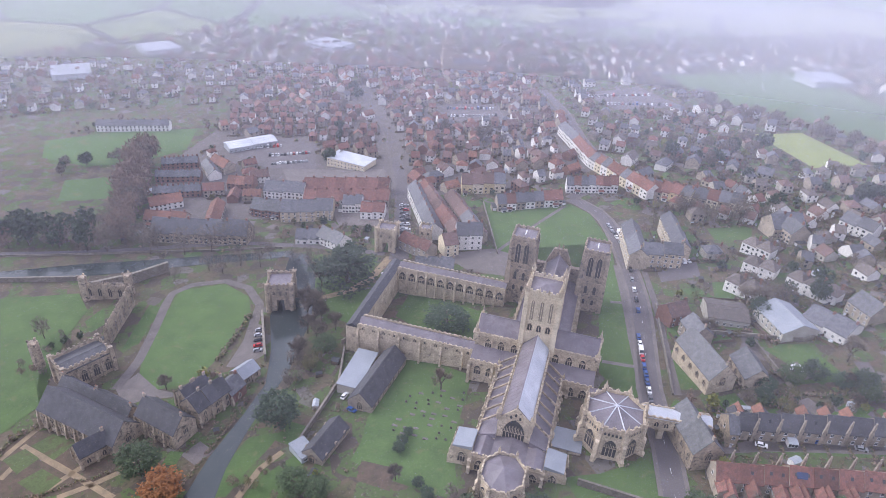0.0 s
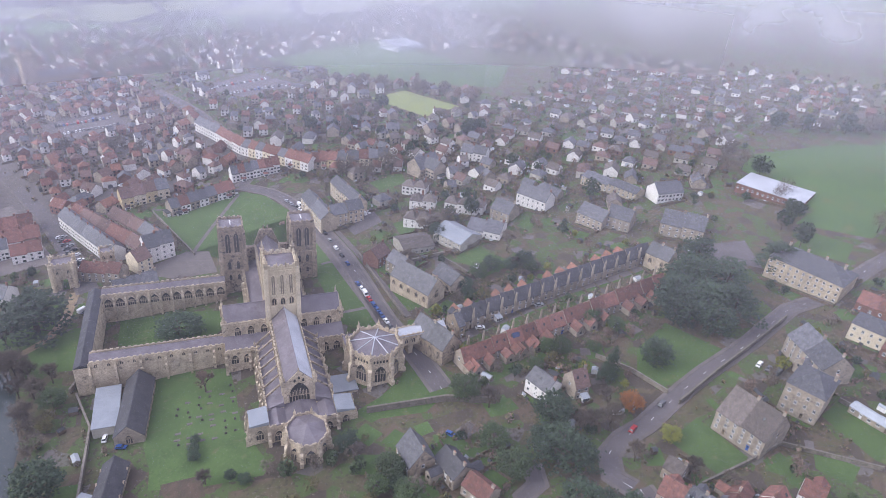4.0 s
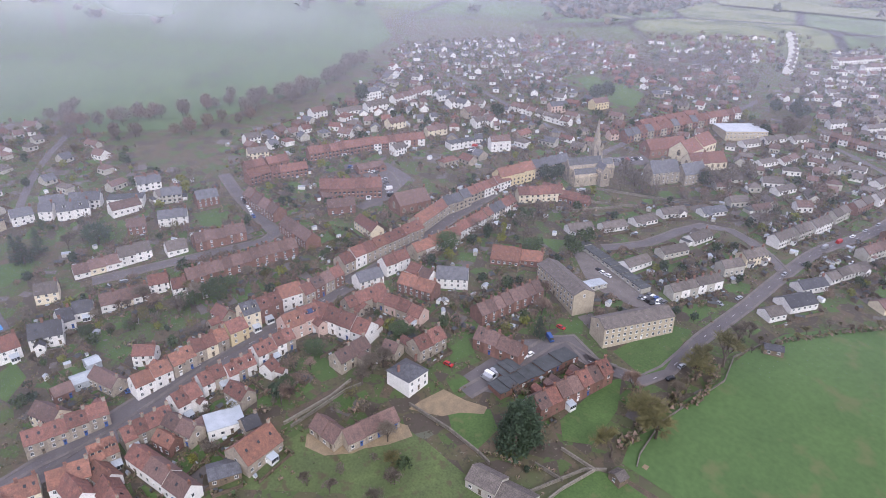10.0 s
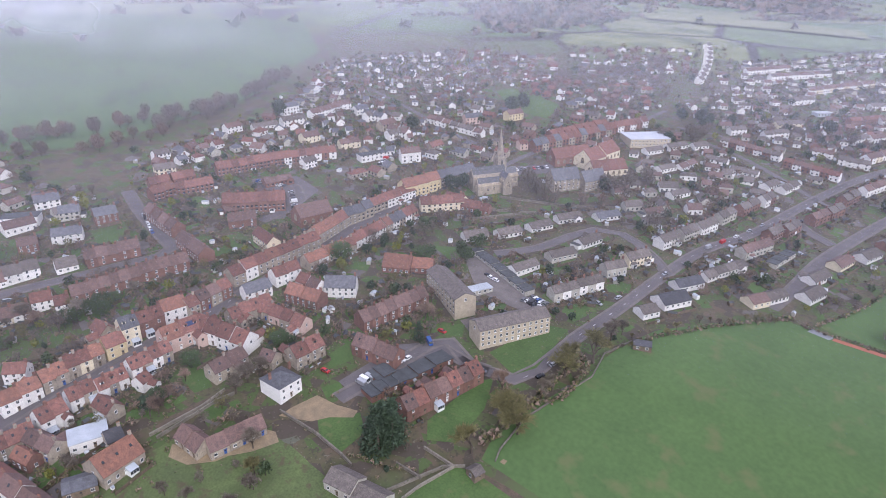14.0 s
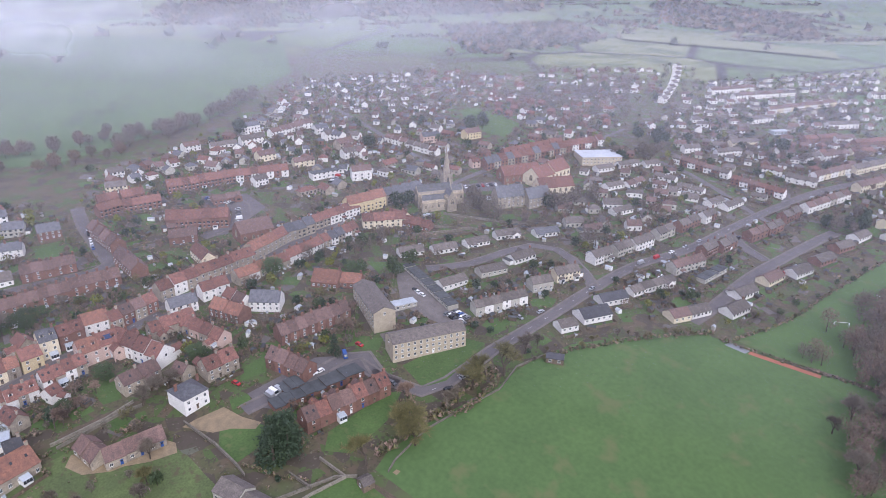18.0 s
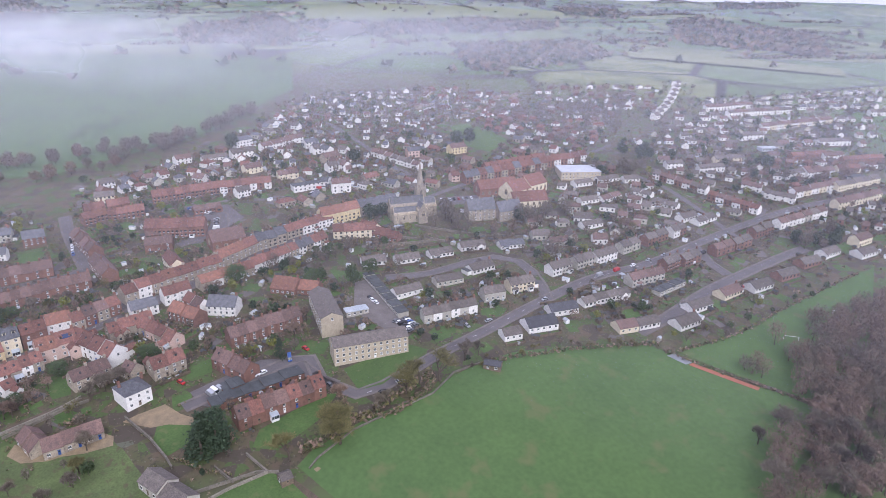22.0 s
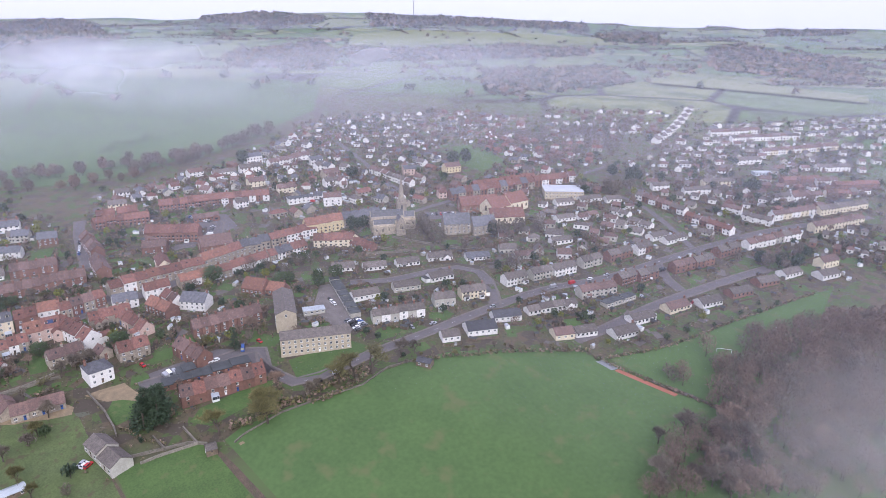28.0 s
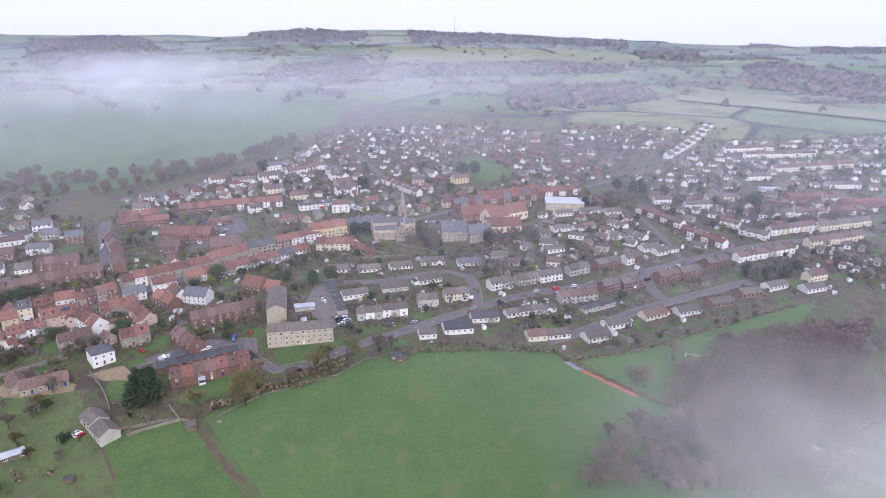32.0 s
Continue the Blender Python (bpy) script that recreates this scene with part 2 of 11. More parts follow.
def take(x, y, ang, L, w, margin=1.0):
    d = Vector((math.cos(radians(ang)), math.sin(radians(ang))))
    n = Vector((-d.y, d.x))
    a, b = L / 2 + margin, w / 2 + margin
    for i in range(int(2 * a / 2) + 1):
        for j in range(int(2 * b / 2) + 1):
            p = Vector((x, y)) + d * (-a + i * 2) + n * (-b + j * 2)
            TAKEN.add((int(p.x // 3), int(p.y // 3)))


def free(x, y):
    return (int(x // 3), int(y // 3)) not in TAKEN


def take_area(pts):
    """Marks the cells inside a polygon."""
    ys = [p[1] for p in pts]
    for j in range(int(min(ys) // 3), int(max(ys) // 3) + 1):
        y, xs = j * 3 + 1.5, []
        for (xa, ya), (xb, yb) in zip(pts, pts[1:] + pts[:1]):
            if (ya > y) != (yb > y):
                xs.append(xa + (y - ya) * (xb - xa) / (yb - ya))
        xs.sort()
        for a, b in zip(xs[::2], xs[1::2]):
            TAKEN.update((i, j) for i in range(int(a // 3), int(b // 3) + 1))


# ---- mesh helpers ----


def mesh(name, verts, faces, *mats, slots=None):
    me = bpy.data.meshes.new(name)
    me.from_pydata(verts, [], faces)
    for k in mats:
        me.materials.append(M[k])
    if slots:
        me.polygons.foreach_set("material_index", slots)
    me.update()
    return me


class Shape:
    """Collects boxes, prisms and roofs into one mesh."""

    def __init__(self):
        self.v, self.f, self.s = [], [], []

    def add(self, verts, faces, slot=0):
        n = len(self.v)
        self.v += [tuple(p) for p in verts]
        self.f += [tuple(i + n for i in q) for q in faces]
        self.s += [slot] * len(faces)

    def box(self, x0, y0, z0, x1, y1, z1, slot=0, taper=0.0):
        t = taper
        self.add([(x0, y0, z0), (x1, y0, z0), (x1, y1, z0), (x0, y1, z0), (x0 + t, y0 + t, z1), (x1 - t, y0 + t, z1), (x1 - t, y1 - t, z1), (x0 + t, y1 - t, z1)],
                 [(0, 3, 2, 1), (4, 5, 6, 7), (0, 1, 5, 4), (1, 2, 6, 5), (2, 3, 7, 6), (3, 0, 4, 7)], slot)

    def prism(self, ring, z0, z1, slot=0, scale=1.0):
        """An upright prism over a ring of points (counter-clockwise), its top scaled about the ring's middle."""
        n = len(ring)
        cx, cy = sum(p[0] for p in ring) / n, sum(p[1] for p in ring) / n
        top = [(cx + (x - cx) * scale, cy + (y - cy) * scale, z1) for x, y in ring]
        self.add([(x, y, z0) for x, y in ring] + top, [tuple(range(n - 1, -1, -1)), tuple(range(n, 2 * n))] + [(i, (i + 1) % n, (i + 1) % n + n, i + n) for i in range(n)], slot)

    def spire(self, ring, z0, z1, slot=0):
        n = len(ring)
        cx, cy = sum(p[0] for p in ring) / n, sum(p[1] for p in ring) / n
        self.add([(x, y, z0) for x, y in ring] + [(cx, cy, z1)], [tuple(range(n - 1, -1, -1))] + [(i, (i + 1) % n, n) for i in range(n)], slot)

    def gable(self, x0, x1, w, z0, ze, zr, slot=0):
        """A gabled block along x, its walls from z0 to the eaves ze and the gables up to zr."""
        h = w / 2
        p = [(-h, z0), (h, z0), (h, ze), (0, zr), (-h, ze)]
        self.add([(x0, a, b) for a, b in p] + [(x1, a, b) for a, b in p], [(4, 3, 2, 1, 0), (5, 6, 7, 8, 9)] + [(i, (i + 1) % 5, (i + 1) % 5 + 5, i + 5) for i in range(5)], slot)

    def slab_roof(self, x0, x1, w, ze, zr, over=0.35, thick=0.22, slot=0):
        """Two slabs that meet at the ridge, with eaves past the wall."""
        h = w / 2
        k = (zr - ze) / h
        for s in (1, -1):
            a, b = (h + over) * s, 0
            za, zb = ze - over * k, zr
            v = [(x0, a, za), (x1, a, za), (x1, b, zb), (x0, b, zb)]
            v += [(x, y, z + thick) for x, y, z in v]
            f = [(0, 1, 2, 3), (7, 6, 5, 4), (0, 4, 5, 1), (1, 5, 6, 2), (2, 6, 7, 3), (3, 7, 4, 0)]
            self.add(v, f if s < 0 else [tuple(reversed(q)) for q in f], slot)

    def hip_roof(self, x0, x1, w, ze, zr, over=0.4, slot=0):
        h = w / 2 + over
        r = min(w / 2, (x1 - x0) / 2 - 0.1)
        a, b = x0 - over, x1 + over
        self.add([(a, -h, ze), (b, -h, ze), (b, h, ze), (a, h, ze), (x0 + r, 0, zr), (x1 - r, 0, zr)],
                 [(3, 2, 1, 0), (0, 1, 5, 4), (1, 2, 5), (2, 3, 4, 5), (3, 0, 4)], slot)

    def mesh(self, name, *mats):
        return mesh(name, self.v, self.f, *mats, slots=self.s)


def link_part(name, me, parent, m=None, label=""):
    ob = new(name, me)
    ob.parent = parent
    if m is not None:
        ob.matrix_basis = m
    if label:
        ob["label"] = label
    return ob


CACHE = {}


def cached(key, make):
    if key not in CACHE:
        CACHE[key] = make()
    return CACHE[key]


def box_mesh(name, x0, y0, z0, x1, y1, z1, *mats, taper=0.0):
    s = Shape()
    s.box(x0, y0, z0, x1, y1, z1, 0, taper)
    return s.mesh(name, *mats)

# ---- ground ----


def terrain():
    """One sheet to the horizon: rings that widen with distance."""
    radii = [0.0]
    step = 10.0
    while radii[-1] < 4850:
        radii.append(radii[-1] + step)
        if radii[-1] > 500:
            step *= 1.06
    n = 300
    v, f = [(MID.x, MID.y, G(MID.x, MID.y))], []
    for r in radii[1:]:
        for i in range(n):
            a = 2 * math.pi * i / n
            x, y = MID.x + r * math.cos(a), MID.y + r * math.sin(a)
            z = G(x, y)
            if r > 1100:
                k = smooth(1100, 2600, r)
                z += k * (26 * noise.noise((x / 800, y / 800, 0.3)) + 14 * noise.noise((x / 330, y / 330, 4.0)))
            v.append((x, y, z))
    f += [(0, 1 + i, 1 + (i + 1) % n) for i in range(n)]
    for k in range(len(radii) - 2):
        a, b = 1 + k * n, 1 + (k + 1) * n
        f += [(a + i, b + i, b + (i + 1) % n, a + (i + 1) % n) for i in range(n)]
    me = bpy.data.meshes.new("ground")
    me.from_pydata(v, [], f)
    me.materials.append(ground_material())
    me.polygons.foreach_set("use_smooth", [True] * len(f))
    return tagged(new("ground", me), "winter ground of gardens, meadows and far hedged fields", "ground", kind="structure")


def ground_material():
    m = bpy.data.materials.new("ground")
    m.use_nodes = True
    nt, link = m.node_tree, m.node_tree.links.new
    b = nt.nodes["Principled BSDF"]
    b.inputs["Roughness"].default_value = 0.95
    geo = nt.nodes.new("ShaderNodeNewGeometry")

    def tex(kind, scale, detail=3):
        n = nt.nodes.new(kind)
        n.inputs["Scale"].default_value = scale
        if "Noise" in kind:
            n.inputs["Detail"].default_value = detail
        link(geo.outputs["Position"], n.inputs["Vector"])
        return n

    def rng(src, a, z, lo=0.0, hi=1.0):
        r = nt.nodes.new("ShaderNodeMapRange")
        for s, val in zip(r.inputs[1:5], (a, z, lo, hi)):
            s.default_value = val
        link(src, r.inputs[0])
        return r.outputs[0]

    def mix(fac, a, z, kind="MIX"):
        x = nt.nodes.new("ShaderNodeMixRGB")
        x.blend_type = kind
        for s, val in zip(x.inputs, (fac, a, z)):
            if isinstance(val, tuple):
                s.default_value = (*val, 1)
            elif isinstance(val, float):
                s.default_value = val
            else:
                link(val, s)
        return x.outputs[0]

    # gardens: turf, bare beds, paving and undergrowth in small patches
    plots = tex("ShaderNodeTexVoronoi", 1 / 6.5)
    split = nt.nodes.new("ShaderNodeSeparateColor")
    link(plots.outputs["Color"], split.inputs[0])
    garden = mix(rng(tex("ShaderNodeTexNoise", 1 / 7.0, 6).outputs[0], 0.38, 0.60), (0.078, 0.080, 0.037), (0.104, 0.077, 0.053))
    garden = mix(rng(split.outputs[0], 0.58, 0.62), garden, (0.066, 0.096, 0.031))
    garden = mix(rng(split.outputs[1], 0.955, 0.97), garden, (0.12, 0.108, 0.098))
    garden = mix(rng(split.outputs[2], 0.76, 0.80), garden, (0.07, 0.055, 0.043))
    garden = mix(rng(tex("ShaderNodeTexNoise", 1 / 1.7, 4).outputs[0], 0.54, 0.64), garden, (0.060, 0.052, 0.034))
    garden = mix(rng(tex("ShaderNodeTexNoise", 1 / 1.2, 5).outputs[0], 0.63, 0.70), garden, (0.14, 0.125, 0.092))
    # open country: hedged fields
    cells = tex("ShaderNodeTexVoronoi", 1 / 210.0)
    edge = nt.nodes.new("ShaderNodeTexVoronoi")
    edge.feature = "DISTANCE_TO_EDGE"
    edge.inputs["Scale"].default_value = 1 / 210.0
    link(geo.outputs["Position"], edge.inputs["Vector"])
    field = mix(rng(cells.outputs["Color"], 0.3, 0.7), (0.085, 0.155, 0.055), (0.19, 0.21, 0.10))
    field = mix(rng(tex("ShaderNodeTexNoise", 1 / 45.0, 4).outputs[0], 0.4, 0.7), field, (0.068, 0.095, 0.044))
    field = mix(rng(edge.outputs["Distance"], 0.018, 0.034, 1.0, 0.0), field, (0.035, 0.036, 0.032))
    # where the country begins: away from the town
    away = nt.nodes.new("ShaderNodeVectorMath")
    away.operation = "DISTANCE"
    away.inputs[1].default_value = (110, 60, 20)
    link(geo.outputs["Position"], away.inputs[0])
    # meadow on the low side, below the street and the estate
    place = nt.nodes.new("ShaderNodeSeparateXYZ")
    link(geo.outputs["Position"], place.inputs[0])
    climb = nt.nodes.new("ShaderNodeVectorMath")
    climb.operation = "DOT_PRODUCT"
    climb.inputs[1].default_value = (UX, UY, 0)
    link(geo.outputs["Position"], climb.inputs[0])
    low = nt.nodes.new("ShaderNodeMath")
    low.operation = "MULTIPLY"
    link(rng(climb.outputs["Value"], 88, 104, 1.0, 0.0), low.inputs[0])
    link(rng(place.outputs["Y"], -110, -60, 1.0, 0.0), low.inputs[1])
    meadow = mix(rng(tex("ShaderNodeTexNoise", 1 / 14.0, 5).outputs[0], 0.36, 0.64), (0.078, 0.115, 0.04), (0.085, 0.088, 0.045))
    garden = mix(low.outputs[0], garden, meadow)
    col = mix(rng(away.outputs["Value"], 820, 980), garden, field)
    link(col, b.inputs["Base Color"])
    return m


PATCHES = []


def patch(key, lift, *pts, name="lawn", label=""):
    """A flat piece of ground of its own surface, laid on the slope, with a slight thickness."""
    lift += 0.0006 * len(PATCHES)
    PATCHES.append(key)
    if key not in ("rough_grass", "pasture"):
        take_area(list(pts))
    c = Vector((sum(p[0] for p in pts) / len(pts), sum(p[1] for p in pts) / len(pts)))
    bm = bmesh.new()
    ring = [bm.verts.new((x, y, 0)) for x, y in pts]
    face = bm.faces.new(ring)
    if face.normal.z < 0 or sum(a[0] * b[1] - b[0] * a[1] for a, b in zip(pts, pts[1:] + pts[:1])) < 0:
        face.normal_flip()
    bmesh.ops.triangulate(bm, faces=bm.faces[:])
    u = UX * c.x + UY * c.y
    if c.y < -40 and far_from_path(c.x, c.y) < 420:
        for _ in range(6):
            bmesh.ops.subdivide_edges(bm, edges=[e for e in bm.edges if e.calc_length() > 12], cuts=1, use_grid_fill=True)
        bmesh.ops.triangulate(bm, faces=bm.faces[:])
        lift += 0.06
    elif not -250 < u < 600 or far_from_path(c.x, c.y) > 550:
        for _ in range(3):
            bmesh.ops.subdivide_edges(bm, edges=[e for e in bm.edges if e.calc_length() > 25], cuts=1, use_grid_fill=True)
        bmesh.ops.triangulate(bm, faces=bm.faces[:])
        lift += 0.15
    for q in bm.verts:
        q.co.z = G(q.co.x, q.co.y) + lift
    me = bpy.data.meshes.new(name)
    bm.to_mesh(me)
    bm.free()
    me.materials.append(M[key])
    return tagged(new(name, me), label or {"lawn": "mown green winter lawn", "pitch_grass": "wide mown green playing field"}.get(key, key.replace("_", " ") + " surface on the ground"), name, kind="structure")


def strip(pts, w):
    """Left and right edges of a band along a line."""
    left, right = [], []
    for i, p in enumerate(pts):
        a, b = Vector(pts[max(0, i - 1)]), Vector(pts[min(len(pts) - 1, i + 1)])
        d = (b - a).normalized()
        nx, ny = -d.y * w / 2, d.x * w / 2
        left.append((p[0] + nx, p[1] + ny))
        right.append((p[0] - nx, p[1] - ny))
    return left, right


def finer(pts, step=12.0):
    """A smooth line through the points."""
    out = []
    n = len(pts)
    for i in range(n - 1):
        p0, p1, p2, p3 = (Vector(pts[max(0, min(n - 1, i + k))]) for k in (-1, 0, 1, 2))
        m = max(1, int((p2 - p1).length / step))
        for k in range(m):
            t = k / m
            q = 0.5 * (2 * p1 + (p2 - p0) * t + (2 * p0 - 5 * p1 + 4 * p2 - p3) * t * t + (3 * p1 - p0 - 3 * p2 + p3) * t ** 3)
            out.append((q.x, q.y))
    out.append(tuple(pts[-1]))
    return out


def band(name, key, pts, w, lift, kerb=0.0):
    l, r = strip(pts, w)
    n = len(pts)
    v = [(x, y, G(x, y) + lift) for x, y in l + r]
    f = [(i, n + i, n + i + 1, i + 1) for i in range(n - 1)]
    if kerb:
        v += [(x, y, G(x, y) - 0.3) for x, y in l + r]
        f += [(2 * n + i, i, i + 1, 2 * n + i + 1) for i in range(n - 1)] + [(n + i + 1, n + i, 3 * n + i, 3 * n + i + 1) for i in range(n - 1)]
    return new(name, mesh(name, v, f, key))


def road(w, *pts, key="asphalt", walk=1.5, dashes=False, lift=0.10):
    p = finer(pts)
    for q in finer(pts, 2.0):
        take(q[0], q[1], 0, w, w, 0.6)
    ob = tagged(band("road", key, p, w, lift), "grey asphalt town road with kerbs" if key == "asphalt" else key.replace("_", " ") + " lane", "road", kind="structure")
    if walk:
        for s in (1, -1):
            l, r = strip(p, w + walk)
            tagged(band("pavement", "pavement", l if s > 0 else r, walk, lift + 0.12, kerb=1), "paved footway with a raised kerb beside the road", "pavement", kind="structure")
    if dashes:
        q, v, f = finer(pts, 4.0), [], []
        for i in range(0, len(q) - 1, 3):
            l, r = strip([q[i], ((q[i][0] + q[i + 1][0]) / 2, (q[i][1] + q[i + 1][1]) / 2)], 0.13)
            f.append(tuple(len(v) + c for c in (0, 2, 3, 1)))
            v += [(x, y, G(x, y) + lift + 0.012) for x, y in l + r]
        marks = new("lane_marks", mesh("lane_marks", v, f, "frame_white"))
        marks.parent = ob
        tagged(marks, kind="stuff")
    return ob


def wall_line(h, thick, *pts, key="rubble", name="garden_wall", label="low grey stone garden wall"):
    """A free-standing wall along a line, with a coping."""
    s = Shape()
    pts = [p for a, b in zip(pts, pts[1:]) for n in [max(1, int((Vector(b) - Vector(a)).length / 12))] for p in [tuple(Vector(a).lerp(Vector(b), i / n)) for i in range(n)]] + [pts[-1]]
    for a, b in zip(pts, pts[1:]):
        d = Vector(b) - Vector(a)
        nx, ny = (Vector((-d.y, d.x)).normalized() * thick / 2)
        for lo, hi, k in ((-0.5, h, 1.0), (h, h + 0.12, 1.35)):
            v = []
            for px, py in ((a[0] + nx * k, a[1] + ny * k), (a[0] - nx * k, a[1] - ny * k), (b[0] - nx * k, b[1] - ny * k), (b[0] + nx * k, b[1] + ny * k)):
                v.append((px, py))
            g = [G(a[0], a[1]), G(a[0], a[1]), G(b[0], b[1]), G(b[0], b[1])]
            s.add([(x, y, z + lo) for (x, y), z in zip(v, g)] + [(x, y, z + hi) for (x, y), z in zip(v, g)],
                  [(0, 1, 2, 3), (7, 6, 5, 4), (0, 4, 5, 1), (1, 5, 6, 2), (2, 6, 7, 3), (3, 7, 4, 0)])
    return tagged(new(name, s.mesh(name, key)), label, "wall", kind="structure" if name == "garden_wall" else "")


# ---- houses ----


def window_mesh(w, h, glass="glass", frame="frame_white"):
    def make():
        s = Shape()
        s.box(-w / 2, -0.04, 0, w / 2, 0.07, h, 0)
        for x0, x1 in ((-w / 2 + 0.09, -0.04), (0.04, w / 2 - 0.09)):
            s.box(x0, 0.05, 0.09, x1, 0.085, h - 0.09, 1)
        s.box(-w / 2 - 0.08, -0.04, -0.09, w / 2 + 0.08, 0.16, 0, 0)
        return s.mesh("window", frame, glass)
    return cached(("win", w, h, glass, frame), make)


def door_mesh(key):
    def make():
        s = Shape()
        s.box(-0.5, -0.04, 0, 0.5, 0.06, 2.1, 0)
        s.box(-0.32, 0.06, 1.35, 0.32, 0.08, 1.9, 1)
        s.box(-0.65, -0.04, 2.1, 0.65, 0.35, 2.22, 0)
        return s.mesh("door", key, "glass")
    return cached(("door", key), make)


def chimney_mesh(key, h):
    def make():
        s = Shape()
        s.box(-0.55, -0.32, -1.2, 0.55, 0.32, h, 0)
        s.box(-0.63, -0.40, h, 0.63, 0.40, h + 0.15, 0)
        for x in (-0.28, 0.28):
            s.prism([(x + 0.14 * math.cos(a * 1.05), 0.14 * math.sin(a * 1.05)) for a in range(6)], h + 0.15, h + 0.55, 1, 0.8)
        return s.mesh("chimney", key, "terracotta")
    return cached(("chim", key, h), make)


WALL_WORDS = {"white": "white rendered", "cream": "cream rendered", "stone": "grey-brown rubble stone", "brick": "red brick", "pink": "pink rendered", "yellow": "yellow rendered", "buff": "buff stone", "render": "grey rendered",
              "ashlar": "pale limestone", "dark_ashlar": "weathered limestone", "blue_grey": "blue-grey rendered", "pale_blue": "pale blue rendered", "tin": "metal-clad", "timber": "dark timber"}
ROOF_WORDS = {"red": "weathered red clay tile", "orange": "orange clay tile", "brown": "brown tile", "slate": "grey slate", "dark_slate": "dark slate", "grey_tile": "grey concrete tile", "lead": "grey lead", "felt": "flat dark felt", "tin": "pale metal sheet", "pale_lead": "pale lead", "blue_lead": "blue-grey lead"}
RNG = random.Random(7)


def house(x, y, ang, L, w, eaves, wall, roof, pitch=40, level=2, chimneys=1, base=None, name="house", hip=False, label="", flat=False, dormers=0, lights=0, group="", storeys=None, parapet=False, ztop=None, single=False, terraced=False):
    """A house along the direction ang (degrees): walls are the thing, the rest are its parts."""
    L, w = round(L * 2) / 2, round(w * 2) / 2
    rise = 0.0 if flat else round(w / 2 * math.tan(radians(pitch)), 2)
    zr = eaves + rise
    z = G(x, y) if base is None else base

    def walls():
        s = Shape()
        if hip or flat:
            s.box(-L / 2, -w / 2, -4, L / 2, w / 2, eaves)
        else:
            s.gable(-L / 2, L / 2, w, -4, eaves, zr)
        return s.mesh(name, wall)

    def cover():
        s = Shape()
        if flat:
            s.box(-L / 2 - 0.2, -w / 2 - 0.2, eaves, L / 2 + 0.2, w / 2 + 0.2, eaves + 0.3)
        elif hip:
            s.hip_roof(-L / 2, L / 2, w, eaves, zr)
        else:
            s.slab_roof(-L / 2 - 0.12, L / 2 + 0.12, w, eaves, zr)
            s.box(-L / 2 - 0.12, -0.14, zr + 0.14, L / 2 + 0.12, 0.14, zr + 0.30)
        return s.mesh("roof", roof)

    kind = (L, w, eaves, wall, rise, hip, flat, name)
    take(x, y, ang, L, w)
    HOMES.append((x, y))
    if name == "house" and HOUSE_REACH < far_from_path(x, y) < PLAIN_REACH and single:
        return plain_house(pose(x, y, z, 0, 0, ang), L, w, eaves, zr, wall, roof, hip, flat, chimneys, terraced)
    if name == "house" and far_from_path(x, y) > HOUSE_REACH:
        far_house(pose(x, y, z, 0, 0, ang), L, w, eaves, zr, wall, roof, hip, flat, chimneys)
        return None
    ob = new(house_kind(name, eaves, terraced), cached(("walls", *kind), walls))
    ob.matrix_basis = pose(x, y, z, 0, 0, ang)
    tagged(ob, label or f"{WALL_WORDS[wall]} {kind_words(eaves, terraced)} with a {ROOF_WORDS[roof]} roof", house_kind(name, eaves, terraced).replace("_", " "), group)
    link_part("roof", cached(("roof", roof, *kind), cover), ob)
    brick = "brick" if wall in ("white", "brick", "cream", "pink", "render") else "stone"
    for i in range(chimneys):
        cx = (L / 2 - 0.6) * (1 if i == 0 else -1) if chimneys < 3 else -L / 2 + (i + 0.5) * L / chimneys
        link_part("chimney", chimney_mesh(brick, 1.4), ob, pose(cx, 0, zr))
    if level <= 0:
        return ob
    # which long side looks towards the flight
    to = Vector((MID.x - x, MID.y - y))
    ny = Vector((-math.sin(radians(ang)), math.cos(radians(ang))))
    near = 1 if to.dot(ny) > 0 else -1
    rows = storeys or max(1, int((eaves + 0.3) / 2.6))
    if name in GOTHIC:
        for side in (1, -1):
            cols = max(1, int(L / 4.6))
            for c in range(cols):
                for z0 in ((1.6,) if eaves < 7 else (eaves - 4.4,) if name in ("hall", "chapel", "palace_chapel") else (1.2, eaves - 3.4)):
                    big = name == "palace_chapel"
                    link_part("window", arch_window(2.4 if big else 1.4, 6.0 if big else 2.4, 2 if big else 1, "dark_ashlar"), ob, pose(-L / 2 + (c + 0.5) * L / cols, side * (w / 2 + 0.02), 2.5 if big else z0, 0, 0, 0 if side > 0 else 180))
                if name.startswith("palace"):
                    link_part("buttress", buttress(eaves - 1, 1.1, 0.9, "dark_ashlar"), ob, pose(-L / 2 + c * L / cols, side * w / 2, 0, 0, 0, 0 if side > 0 else 180))
            if name in ("palace_chapel", "palace_tower"):
                for k in (1, -1):
                    link_part("turret", cached(("corner", eaves), lambda: box_mesh("turret", -1.0, -1.0, -4, 1.0, 1.0, eaves + 3.4, "dark_ashlar", taper=0.12)), ob, pose(k * L / 2, side * w / 2, 0))
                add_parapet(ob, side * L / 2, -w / 2, side * L / 2, w / 2, eaves + 1.2, 1.6, "dark_ashlar")
                add_parapet(ob, -L / 2, side * w / 2, L / 2, side * w / 2, eaves + 1.2, 1.6, "dark_ashlar")
            if not hip and not flat:
                link_part("window", arch_window(2.2, 4.0, 2, "dark_ashlar"), ob, pose(side * (L / 2 + 0.02), 0, eaves - 3.2, 0, 0, -90 * side))
